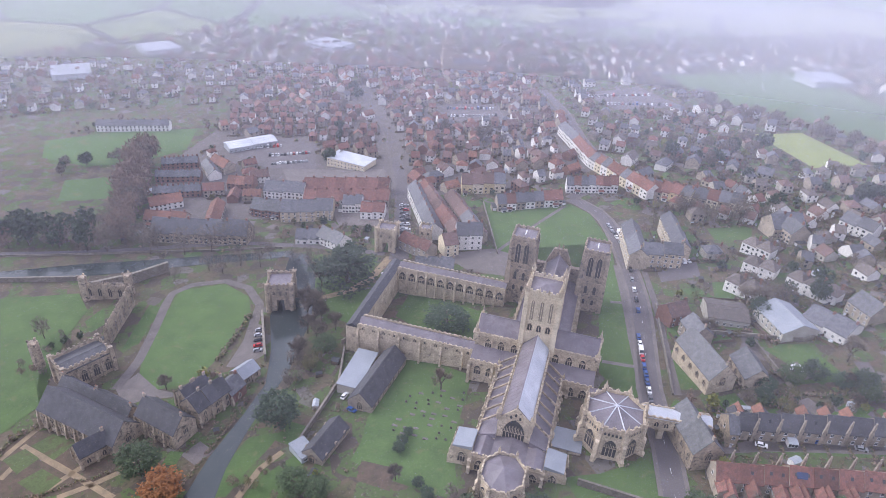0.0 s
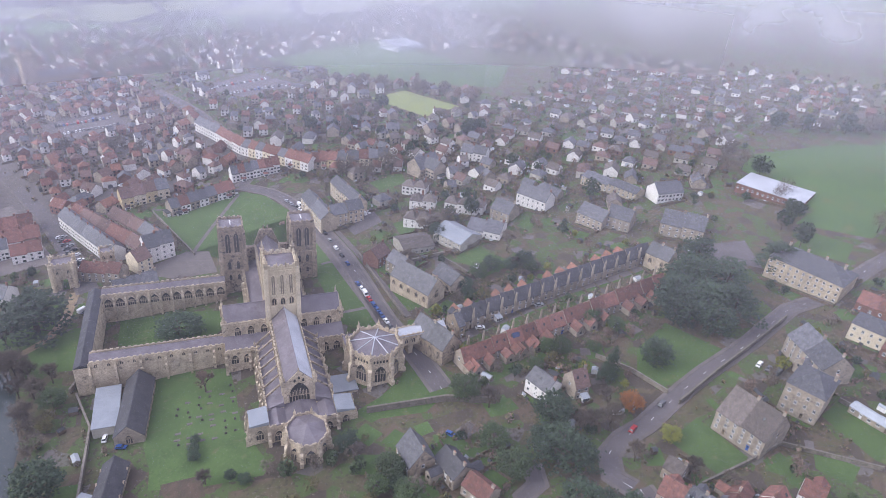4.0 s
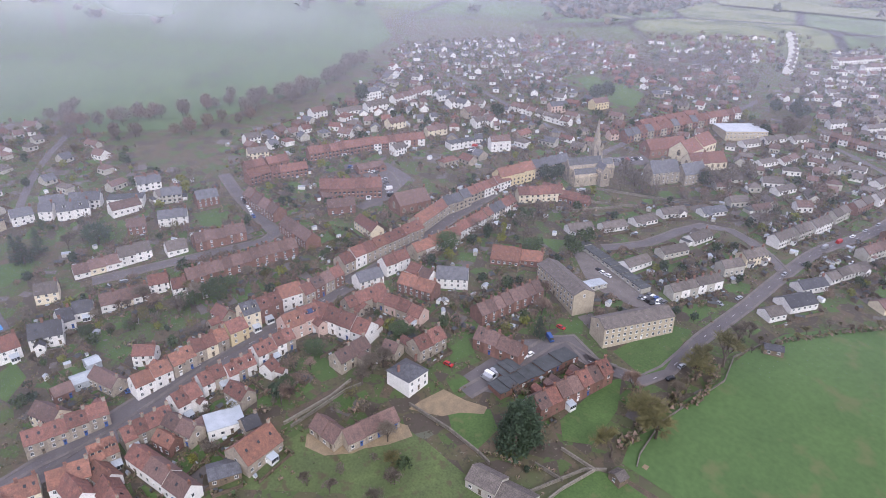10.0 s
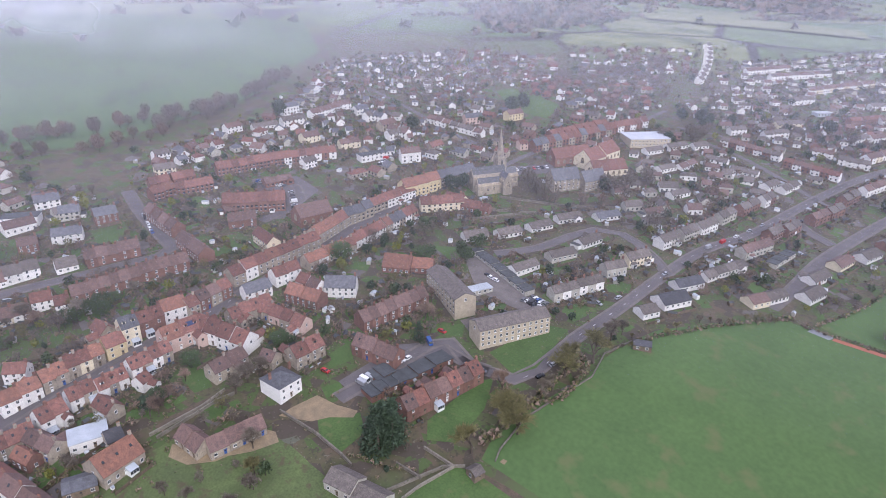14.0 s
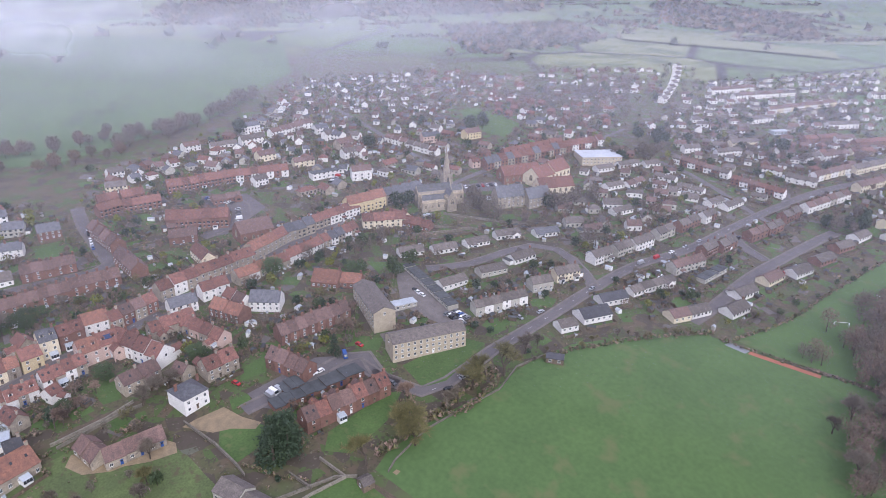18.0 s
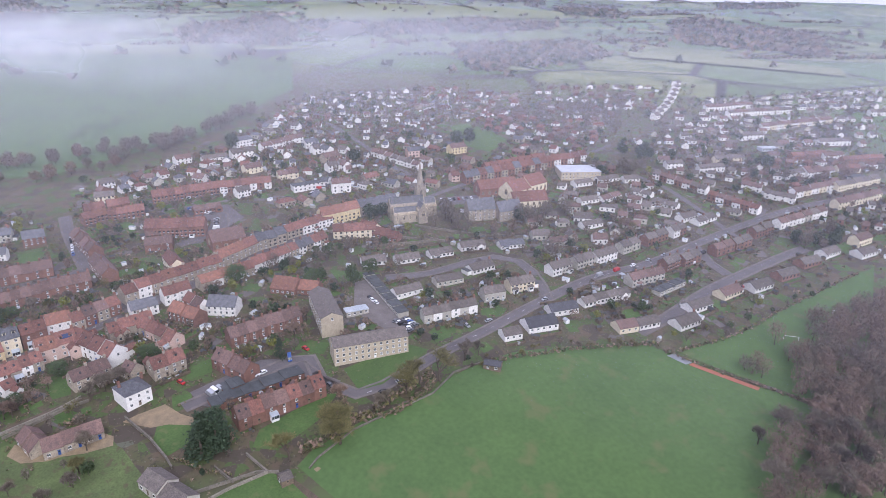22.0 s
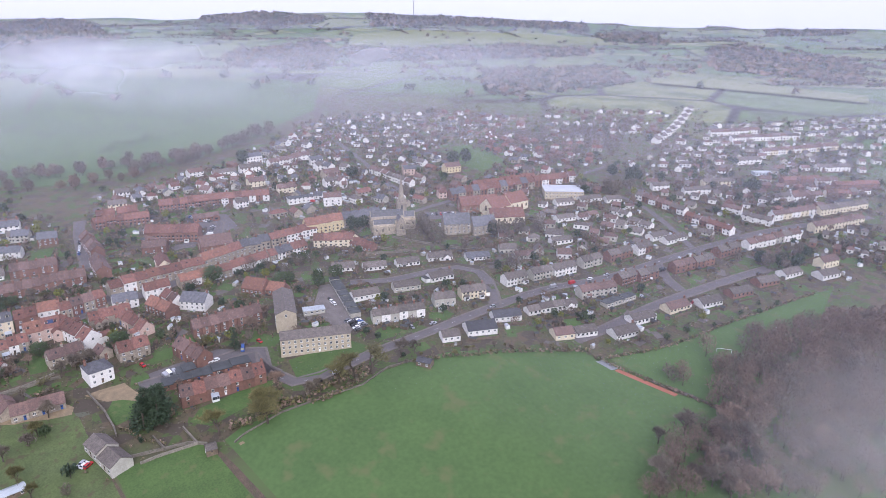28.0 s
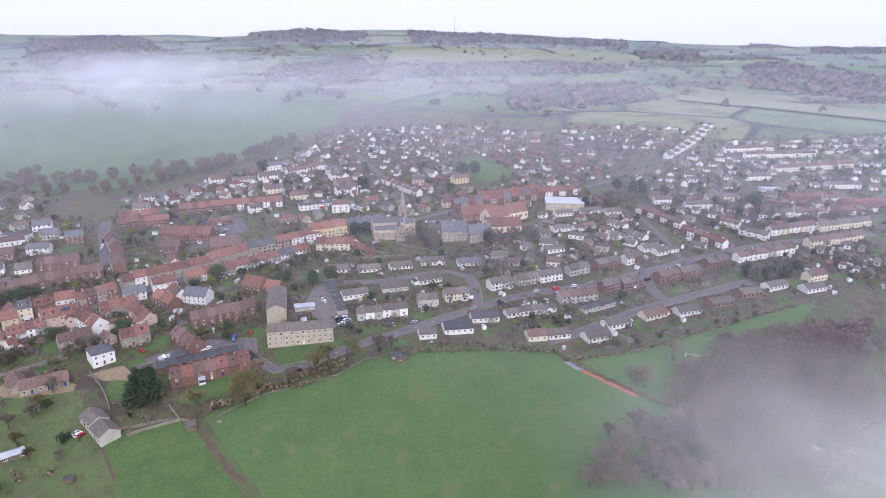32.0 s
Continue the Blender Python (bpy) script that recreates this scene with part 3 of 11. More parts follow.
        return ob
    for side in ((near,) if level < 2 else (near, -near)):
        cols = max(1, int(L / (3.0 if side == near else 5.5)))
        turn = 0 if side > 0 else 180
        for r in range(rows):
            for c in range(cols):
                px = -L / 2 + (c + 0.5) * L / cols
                zz = 0.9 + r * (eaves - 0.3) / rows
                if r == 0 and c == cols // 2 and level == 2:
                    link_part("door", door_mesh(("paint_blue", "timber", "frame_white", "timber")[int(abs(x * 3 + y)) % 4]), ob, pose(px, side * w / 2, 0.05, 0, 0, turn))
                    continue
                link_part("window", window_mesh(1.3 if eaves < 4 else 1.1, 1.2 if eaves < 4 else 1.4), ob, pose(px, side * w / 2, zz, 0, 0, turn))
    if level == 2 and not flat and not hip and name != "barn":
        d = Vector((math.cos(radians(ang)), math.sin(radians(ang))))
        end = 1 if to.dot(d) > 0 else -1
        link_part("window", window_mesh(1.1, 1.4), ob, pose(end * L / 2, 0, eaves - 1.6 if eaves > 4 else 0.9, 0, 0, -90 * end))
    if level == 2 and name == "house" and not hip and not flat and L > 4.5 and RNG.random() < 0.5 and any(clear_behind(x, y, ny * k, w) for k in (1, -1)):
        side, wing = RNG.choice((1, -1)), RNG.choice((3.0, 4.0, 5.0))
        if not clear_behind(x, y, ny * side, w):
            side = -side

        def rear():
            s = Shape()
            e, ww = eaves * 0.72, min(4.5, L * 0.6)
            s.gable(0, wing, ww, -4, e, e + ww * 0.4, 0)
            s.slab_roof(-1.2, wing + 0.15, ww, e, e + ww * 0.4, 0.25, 0.2, 1)
            s.box(wing - 0.02, -0.5, e - 2, wing + 0.06, 0.5, e - 0.9, 2)
            return s.mesh("rear_wing", wall, roof, "glass")
        link_part("rear_wing", cached(("wing", wall, roof, L, eaves, wing), rear), ob, pose(L * RNG.choice((-0.18, 0.18)), side * w / 2 - side * 0.02, 0, 0, 0, 90 * side))
    if level == 2 and name == "house" and not hip and not flat and L > 4:
        lights = lights or RNG.choice((0, 0, 1, 2))
        if RNG.random() < 0.16:
            def glasshouse():
                s = Shape()
                s.box(-1.6, 0, -1, 1.6, 2.6, 0.6, 0)
                for x in (-1.6, -0.55, 0.5, 1.52):
                    s.box(x, 0, 0.6, x + 0.08, 2.6, 2.2, 0)
                s.box(-1.55, 0.05, 0.6, 1.55, 2.55, 2.2, 1)
                s.add([(-1.7, 0, 3.0), (1.7, 0, 3.0), (1.7, 2.75, 2.15), (-1.7, 2.75, 2.15), (-1.7, 0, 2.2), (1.7, 0, 2.2)], [(0, 3, 2, 1), (0, 4, 3), (1, 2, 5)], 2)
                return s.mesh("conservatory", "frame_white", "glass", "tin")
            link_part("conservatory", cached("glasshouse", glasshouse), ob, pose(L * 0.1, near * w / 2, 0, 0, 0, 0 if near > 0 else 180), "white-framed glass conservatory")
        if RNG.random() < 0.02:
            link_part("solar_panel", cached("solar", lambda: box_mesh("solar_panel", -1.7, -1.1, 0.18, 1.7, 1.1, 0.34, "solar")), ob, pose(0, near * w * 0.24, zr - w * 0.24 * math.tan(radians(pitch)) + 0.08, -pitch * near, 0, 0), "dark blue solar panel")
    for i in range(dormers):
        px = -L / 2 + (i + 0.5) * L / dormers

        def dormer():
            s = Shape()
            s.box(-0.8, -1.6, 0, 0.8, 0.35, 1.3, 0)
            s.add([(-1, 0.5, 1.25), (1, 0.5, 1.25), (1, -1.9, 1.25), (-1, -1.9, 1.25), (0, 0.5, 2.0), (0, -2.4, 2.0)], [(0, 1, 4), (1, 2, 5, 4), (3, 0, 4, 5), (3, 2, 1, 0), (2, 3, 5)], 1)
            s.box(-0.5, 0.35, 0.25, 0.5, 0.40, 1.15, 2)
            return s.mesh("dormer", wall, roof, "glass")
        link_part("dormer", cached(("dormer", wall, roof), dormer), ob, pose(px, near * w * 0.27, zr - w * 0.27 * math.tan(radians(pitch)) - 0.35, 0, 0, 0 if near > 0 else 180))
    for i in range(lights):
        px = -L / 2 + (i + 0.5) * L / lights
        link_part("rooflight", cached("rooflight", lambda: box_mesh("rooflight", -0.4, -0.55, 0, 0.4, 0.55, 0.34, "glass")), ob,
                  pose(px, near * w * 0.22, zr - w * 0.22 * math.tan(radians(pitch)) + 0.02, -pitch * near, 0, 0))
    return ob


GOTHIC = ("palace_range", "palace_chapel", "palace_tower", "hall", "chapel", "school_range")
HOUSE_REACH, PLAIN_REACH, TREE_REACH = 335.0, 430.0, 300.0
FAR, FAR_KEYS = Shape(), []


def far_slot(key):
    if key not in FAR_KEYS:
        FAR_KEYS.append(key)
    return FAR_KEYS.index(key)


def house_kind(name, eaves, terraced):
    return name if name != "house" else "bungalow" if eaves < 4 else "terraced_house" if terraced else "house"


def kind_words(eaves, terraced):
    if terraced and eaves > 4:
        return "terraced house"
    return "single-storey bungalow" if eaves < 4 else "two-storey house"


def plain_house(m, L, w, eaves, zr, wall, roof, hip, flat, chimneys, terraced):
    """A house in the middle distance: walls with their panes, a roof and a stack."""
    def walls():
        s = Shape()
        if hip or flat:
            s.box(-L / 2, -w / 2, -4, L / 2, w / 2, eaves)
        else:
            s.gable(-L / 2, L / 2, w, -4, eaves, zr)
        cols = max(2, int(L / 2.6))
        for r in range(1 if eaves < 4 else 2):
            for i in range(cols):
                x, half = -L / 2 + (i + 0.5) * L / cols, 0.8 if i % 2 else 0.5
                for k in (1, -1):
                    a, b = sorted((k * (w / 2 - 0.05), k * (w / 2 + 0.04)))
                    s.box(x - half, a, 0.9 + 2.5 * r, x + half, b, 2.1 + 2.5 * r, 1)
                    s.box(x - half - 0.1, a, 0.78 + 2.5 * r, x + half + 0.1, b + 0.06 if k > 0 else b, 0.9 + 2.5 * r, 2)
        return s.mesh("house", wall, "glass", "frame_white")

    def cover():
        s = Shape()
        if flat:
            s.box(-L / 2 - 0.2, -w / 2 - 0.2, eaves, L / 2 + 0.2, w / 2 + 0.2, eaves + 0.3)
        elif hip:
            s.hip_roof(-L / 2, L / 2, w, eaves, zr)
        else:
            s.slab_roof(-L / 2 - 0.25, L / 2 + 0.25, w, eaves, zr, 0.45)
            s.box(-L / 2 - 0.25, -0.14, zr + 0.14, L / 2 + 0.25, 0.14, zr + 0.28)
        return s.mesh("roof", roof)
    kind = (L, w, eaves, zr, wall, hip, flat)
    ob = new(house_kind("house", eaves, terraced), cached(("plain", *kind), walls))
    ob.matrix_basis = m
    tagged(ob, f"{WALL_WORDS[wall]} {kind_words(eaves, terraced)} with a {ROOF_WORDS[roof]} roof", house_kind("house", eaves, terraced).replace("_", " "))
    link_part("roof", cached(("plain_roof", roof, *kind), cover), ob)
    if chimneys:
        link_part("chimney", chimney_mesh("brick", 1.4), ob, pose(L / 2 - 1.2, 0, zr))
    if RNG.random() < 0.35 and not flat:
        def garage():
            s = Shape()
            s.box(-1.5, -3.0, -2, 1.5, 3.0, 2.3, 0)
            s.box(-1.6, -3.1, 2.3, 1.6, 3.1, 2.5, 1)
            for y in (-3.03, 2.99):
                s.box(-1.1, y, 0.05, 1.1, y + 0.04, 2.0, 2)
            return s.mesh("side_garage", wall, "felt", "frame_white")
        link_part("side_garage", cached(("side_garage", wall), garage), ob, pose(RNG.choice((-1, 1)) * (L / 2 + 1.5), RNG.uniform(-1, 1), 0), "flat-roofed side garage")
    k = RNG.random()
    if k < 0.4 and not flat:
        def porch():
            s = Shape()
            s.box(-1.5, 0, -1, 1.5, 1.8, 2.2, 0)
            s.add([(-1.7, 0, 3.1), (1.7, 0, 3.1), (1.7, 2.0, 2.2), (-1.7, 2.0, 2.2), (-1.7, 0, 2.2), (1.7, 0, 2.2)], [(0, 3, 2, 1), (0, 4, 3), (1, 2, 5)], 1)
            s.box(-1.1, 1.78, 0.7, 1.1, 1.84, 1.9, 2)
            return s.mesh("porch", "frame_white", roof, "glass")
        side = RNG.choice((1, -1))
        link_part("porch", cached(("porch", roof), porch), ob, pose(RNG.uniform(-0.3, 0.3) * L, side * w / 2, 0, 0, 0, 0 if side > 0 else 180))
    elif k < 0.75 and not flat and eaves < 4:
        def cross():
            s = Shape()
            s.gable(-1.0, 2.2, 5.0, -4, eaves, eaves + 1.7, 0)
            s.slab_roof(-3.0, 2.4, 5.0, eaves, eaves + 1.7, 0.3, 0.2, 1)
            s.box(2.18, -1.1, 0.8, 2.26, 1.1, 2.1, 2)
            return s.mesh("gabled_bay", wall, roof, "glass")
        side = RNG.choice((1, -1))
        link_part("gabled_bay", cached(("bay", wall, roof, eaves), cross), ob, pose(RNG.choice((-0.25, 0.25)) * L, side * w / 2, 0, 0, 0, 90 * side))
    return ob


def far_house(m, L, w, eaves, zr, wall, roof, hip, flat, chimneys):
    """A house too far off to be picked apart, added to the joined ones: walls, roof, stack and windows."""
    s = Shape()
    a, b, c, d = (far_slot(k) for k in (wall, roof, "brick", "glass"))
    if hip or flat:
        s.box(-L / 2, -w / 2, -4, L / 2, w / 2, eaves, a)
    else:
        s.gable(-L / 2, L / 2, w, -4, eaves, zr, a)
    if flat:
        s.box(-L / 2 - 0.2, -w / 2 - 0.2, eaves, L / 2 + 0.2, w / 2 + 0.2, eaves + 0.3, b)
    elif hip:
        s.hip_roof(-L / 2, L / 2, w, eaves, zr, 0.4, b)
    else:
        s.slab_roof(-L / 2 - 0.12, L / 2 + 0.12, w, eaves, zr, 0.35, 0.22, b)
    if chimneys:
        s.box(L / 2 - 1.1, -0.4, zr - 1, L / 2 - 0.1, 0.4, zr + 1.6, c)
    cols = max(1, int(L / 3.2))
    for r in range(1 if eaves < 4 else 2):
        for i in range(cols):
            x = -L / 2 + (i + 0.5) * L / cols
            for y0, y1 in ((w / 2 - 0.05, w / 2 + 0.05), (-w / 2 - 0.05, -w / 2 + 0.05)):
                s.box(x - 0.6, y0, 0.9 + 2.7 * r, x + 0.6, y1, 2.2 + 2.7 * r, d)
    if RNG.random() < 0.3:
        x, y = RNG.uniform(-L / 2, L / 2), RNG.choice((-1, 1)) * (w / 2 + RNG.uniform(2, 9))
        s.gable(x - 2, x + 2, 3.0, -2, 2.1, 2.9, far_slot(RNG.choice(("timber", "tin", "felt", "white"))))
    n = len(FAR.v)
    FAR.v += [tuple(m @ Vector(p)) for p in s.v]
    FAR.f += [tuple(i + n for i in q) for q in s.f]
    FAR.s += s.s


SHEDS, TWIGS, HOMES = [], [], []
LAWNS, BEDS, PAVED, SHRUBS, FENCES = [], [], [], [], []


def garden(x, y, ang, L, w, back=12.0, front=5.0):
    """A plot in front of and behind a house: turf, a bed or paving, shrubs at the edge and a fence."""
    d = Vector((math.cos(radians(ang)), math.sin(radians(ang))))
    nrm = Vector((-d.y, d.x))
    c = Vector((x, y))
    for side, depth in ((1, back), (-1, front)):
        reach = w / 2 + 4.5
        while reach < w / 2 + depth and free(*(c + nrm * side * reach)):
            reach += 1.5
        depth = min(depth, reach - w / 2 - 1.5)
        if depth < 3.2:
            continue
        near, end = c + nrm * side * (w / 2 + 0.8), c + nrm * side * (w / 2 + depth * RNG.uniform(0.8, 1.0))
        a = d * (L / 2 - 0.5)
        quad = [near - a, near + a, end + a, end - a]
        (LAWNS if RNG.random() < 0.68 else BEDS if RNG.random() < 0.7 else PAVED).append(quad)
        if depth > 8 and RNG.random() < 0.45:
            q = end + a * RNG.uniform(-0.8, 0.8)
            SHEDS.append((q.x, q.y, ang + RNG.choice((0, 90)), RNG.uniform(1.8, 3.2), RNG.uniform(1.5, 2.4)))
        if depth > 8 and RNG.random() < 0.5:
            q = near + (end - near) * RNG.uniform(0.5, 1.1) + a * RNG.uniform(-1, 1)
            TWIGS.append((q.x, q.y, RNG.uniform(3.0, 6.5), RNG.choice((0, 0, 0, 1, 2, 3))))
        for k in range(6 if depth > 8 else 3):
            q = near + (end - near) * RNG.uniform(0.4, 1.0) + a * RNG.choice((-1, 1)) * RNG.uniform(0.75, 1.05)
            SHRUBS.append((q.x, q.y, RNG.uniform(0.7, 1.9)))
        FENCES.append((near + a * 1.04, end + a * 1.04))
        FENCES.append((end + a * 1.04, end - a * 1.04))
        if far_from_path(x, y) < 420:
            for k in range(2):
                q = near.lerp(end, RNG.uniform(0.05, 0.9)) + a * RNG.uniform(-0.9, 0.9)
                SHEDS.append((q.x, q.y, ang + RNG.uniform(-8, 8), RNG.uniform(0.8, 1.6), RNG.uniform(0.7, 1.3)))
        if RNG.random() < 0.45:
            far = far_from_path(x, y)
            for k in range(8 if far < 450 else 4):
                q = (near + a * 1.04).lerp(end + a * 1.04, k / (7 if far < 450 else 3))
                SHRUBS.append((q.x, q.y, RNG.uniform(1.0, 2.0)))


def close_row(houses, toward, wing_roof):
    """Tall stacks and small front gardens on the street side of a medieval terrace, gabled wings behind."""
    for i, ob in enumerate(h for h in houses if h):
        m = ob.matrix_basis
        s = 1 if (m.inverted() @ Vector((*toward, 0))).y > 0 else -1
        zr = max(v.co.z for v in ob.data.vertices)
        w, L = max(v.co.y for v in ob.data.vertices), max(v.co.x for v in ob.data.vertices)

        def stack():
            q = Shape()
            q.box(-0.55, -0.35, -1, 0.55, 0.35, zr - 2.2)
            q.box(-0.4, -0.35, zr - 2.2, 0.4, 0.35, zr + 0.4)
            q.prism([(0.32 * math.cos(a * math.pi / 4), 0.32 * math.sin(a * math.pi / 4)) for a in range(8)], zr + 0.4, zr + 1.9)
            return q.mesh("chimney", "stone")
        link_part("chimney", cached(("close_stack", round(zr, 1)), stack), ob, pose(L * 0.72, s * (w + 0.2), 0), "tall octagonal stone chimney")

        def rear():
            q = Shape()
            q.gable(0, 5.5, 4.4, -4, 3.6, 6.2, 0)
            q.slab_roof(-2.0, 5.7, 4.4, 3.6, 6.2, 0.25, 0.2, 1)
            q.box(5.48, -0.6, 1.6, 5.56, 0.6, 2.9, 2)
            return q.mesh("rear_wing", "stone", wing_roof, "glass")
        if i % 4 != 2:
            link_part("rear_wing", cached(("close_wing", wing_roof), rear), ob, pose(L * 0.1, -s * (w - 0.05), 0, 0, 0, -90 * s))
        a, b = s * (w + 0.9), s * (w + 5.6)
        LAWNS.append([(m @ Vector((x, y, 0))).xy for x, y in ((-L + 0.9, a), (L - 0.5, a), (L - 0.5, b), (-L + 0.9, b))])
        for k in range(5):
            p = m @ Vector((-L + 0.4, a + (b - a) * k / 4, 0))
            SHRUBS.append((p.x, p.y, RNG.uniform(0.7, 1.4)))


def clear_behind(x, y, side, w):
    """No road or other building in the yard on this side."""
    return all(free(x + side.x * (w / 2 + d), y + side.y * (w / 2 + d)) for d in (4.5, 7.0))


def standing(x, y):
    """True where a house of an earlier row already stands."""
    for cx, cy, ang, L, w in PLOTS_BUILT:
        q = Vector((x - cx, y - cy))
        if q.length_squared < 900:
            q.rotate(Matrix.Rotation(-radians(ang), 2))
            if abs(q.x) < L / 2 + 1.0 and abs(q.y) < w / 2 + 1.5:
                return True
    return False


PLOTS_BUILT = []


def row(x0, y0, x1, y1, w, eaves, n, wall, roof, gap=0.0, pitch=40, plots=True, mixed="", jitter=0.0, **k):
    """Houses side by side under a line; walls and roofs vary over the given lists."""
    d = Vector((x1 - x0, y1 - y0))
    step = d.length / n
    ang = math.degrees(math.atan2(d.y, d.x))
    walls, roofs = wall.split(), roof.split()
    made, built = [], []
    for i in range(n):
        q = Vector((x0, y0)) + d * ((i + 0.5) / n)
        dist = far_from_path(q.x, q.y)
        if dist < HOUSE_REACH and standing(q.x, q.y):
            continue
        lvl = k.get("level", 2 if dist < 225 else 1)
        opts = {a: b for a, b in k.items() if a != "level"}
        opts.setdefault("chimneys", 1 if dist < 620 and eaves > 3 else (RNG.random() < 0.4 and dist < 500))
        L = step - gap
        e = eaves + (RNG.uniform(-0.35, 0.35) if n > 2 else 0)
        e = round(e * 5) / 5
        off = RNG.uniform(-jitter, jitter) if jitter else RNG.uniform(-0.9, 0.9) * (gap > 0)
        nx, ny = -d.y / d.length * off, d.x / d.length * off
        made.append(house(q.x + nx, q.y + ny, ang + RNG.uniform(-1, 1) * jitter * 2, L, w, e, walls[i % len(walls)] if len(walls) < 3 else RNG.choice(walls), RNG.choice(roofs), pitch, lvl, single=True, terraced=n > 2 and not gap, **opts))
        if dist < HOUSE_REACH:
            built.append((q.x, q.y, ang, L, w))
        if plots and dist < 800:
            garden(q.x, q.y, ang, max(4.0, step), w, back=14 if eaves < 4 or n > 1 else 9)
    PLOTS_BUILT.extend(built)
    return made


def grown(x, y, dist):
    """Trees and tall hedges that stand round a house."""
    if x < 150 and y > 380 and x > -250 and y < 760:
        return
    for _ in range(RNG.choice((0, 1, 1, 2))):
        TWIGS.append((x + RNG.uniform(-15, 15), y + RNG.uniform(-15, 15), RNG.uniform(4, 8.5), RNG.choice((0, 0, 0, 1, 1, 2, 3, 4))))


def infill(spacing, w, eaves, wall, roof, *pts, fill=0.8):
    """Houses at every free spot of a built-up quarter, each turned roughly with the slope of the streets."""
    ys, xs = [p[1] for p in pts], [p[0] for p in pts]
    y = min(ys)
    while y < max(ys):
        x = min(xs)
        while x < max(xs):
            px, py = x + RNG.uniform(-4, 4), y + RNG.uniform(-4, 4)
            x += spacing
            inside = False
            for (xa, ya), (xb, yb) in zip(pts, pts[1:] + pts[:1]):
                if (ya > py) != (yb > py) and px < xa + (py - ya) * (xb - xa) / (yb - ya):
                    inside = not inside
            if not inside or RNG.random() > fill or far_from_path(px, py) < HOUSE_REACH + 5:
                continue
            reach = 4 if spacing < 12 else 6
            if not all(free(px + a, py + b) for a in (-reach, 0, reach) for b in (-reach, 0, reach)):
                continue
            ang = 60 * noise.noise((px / 190, py / 190, 7.0)) + 25 + RNG.choice((0, 0, 0, 0, 0, 90)) + RNG.uniform(-3, 3)
            far = far_from_path(px, py) > 480
            house(px, py, ang, RNG.uniform(8, 15) * (0.8 if far else 1), min(w, 8.5) * (0.9 if far else 1) + RNG.choice((-1, 0, 0, 1)), min(5.2, eaves) + RNG.choice((-1, 0, 0, 0.4)), RNG.choice(wall.split()), RNG.choice(roof.split()), 38, 1, RNG.random() < 0.5, hip=RNG.random() < 0.3)
            grown(px, py, 600)
            if far_from_path(px, py) < 700:
                garden(px, py, ang, 10, w)
        y += spacing


def estate(p, q, r, s, rows, per, w, eaves, wall, roof, fill=0.9, **k):
    """Rows of houses across a quarter with corners p q (near row) and s r (far row)."""
    p, q, r, s = map(Vector, (p, q, r, s))
    for i in range(rows):
        t = (i + 0.5) / rows
        a, b = p.lerp(s, t), q.lerp(r, t)
        d = b - a
        for j in range(per):
            if RNG.random() > fill:
                continue
            c = a + d * ((j + 0.5 + RNG.uniform(-0.2, 0.2)) / per) + Vector((RNG.uniform(-3, 3), RNG.uniform(-3, 3)))
            ang = math.degrees(math.atan2(d.y, d.x)) + RNG.choice((0, 0, 0, 90)) + RNG.uniform(-6, 6)
            L = min(d.length / per * 0.85, RNG.uniform(8, 17))
            dist = far_from_path(c.x, c.y)
            if not all(free(c.x + u, c.y + v) for u in (-3, 3) for v in (-3, 3)):
                continue
            k["hip"] = RNG.random() < 0.3
            house(c.x, c.y, ang, L * (0.75 if dist > 480 else 1), min(w, 8.5) * (0.9 if dist > 480 else 1), min(eaves, 5.2), RNG.choice(wall.split()), RNG.choice(roof.split()), 36, 1, 1 if RNG.random() < 0.5 and dist < 650 else 0, **k)
            grown(c.x, c.y, dist)
            if dist < 800:
                garden(c.x, c.y, ang, L + 3, w)
            if RNG.random() < 0.8:
                for _ in range(3):
                    SHRUBS.append((c.x + RNG.uniform(-14, 14), c.y + RNG.uniform(-14, 14), RNG.uniform(1.0, 2.8)))


# ---- trees ----


def tube(s, a, b, ra, rb, n=5, slot=0):
    a, b = Vector(a), Vector(b)
    q = (b - a).to_track_quat("Z", "Y")
    va = [a + q @ Vector((ra * math.cos(2 * math.pi * i / n), ra * math.sin(2 * math.pi * i / n), 0)) for i in range(n)]
    vb = [b + q @ Vector((rb * math.cos(2 * math.pi * i / n), rb * math.sin(2 * math.pi * i / n), 0)) for i in range(n)]
    s.add(va + vb, [(i, (i + 1) % n, (i + 1) % n + n, i + n) for i in range(n)], slot)


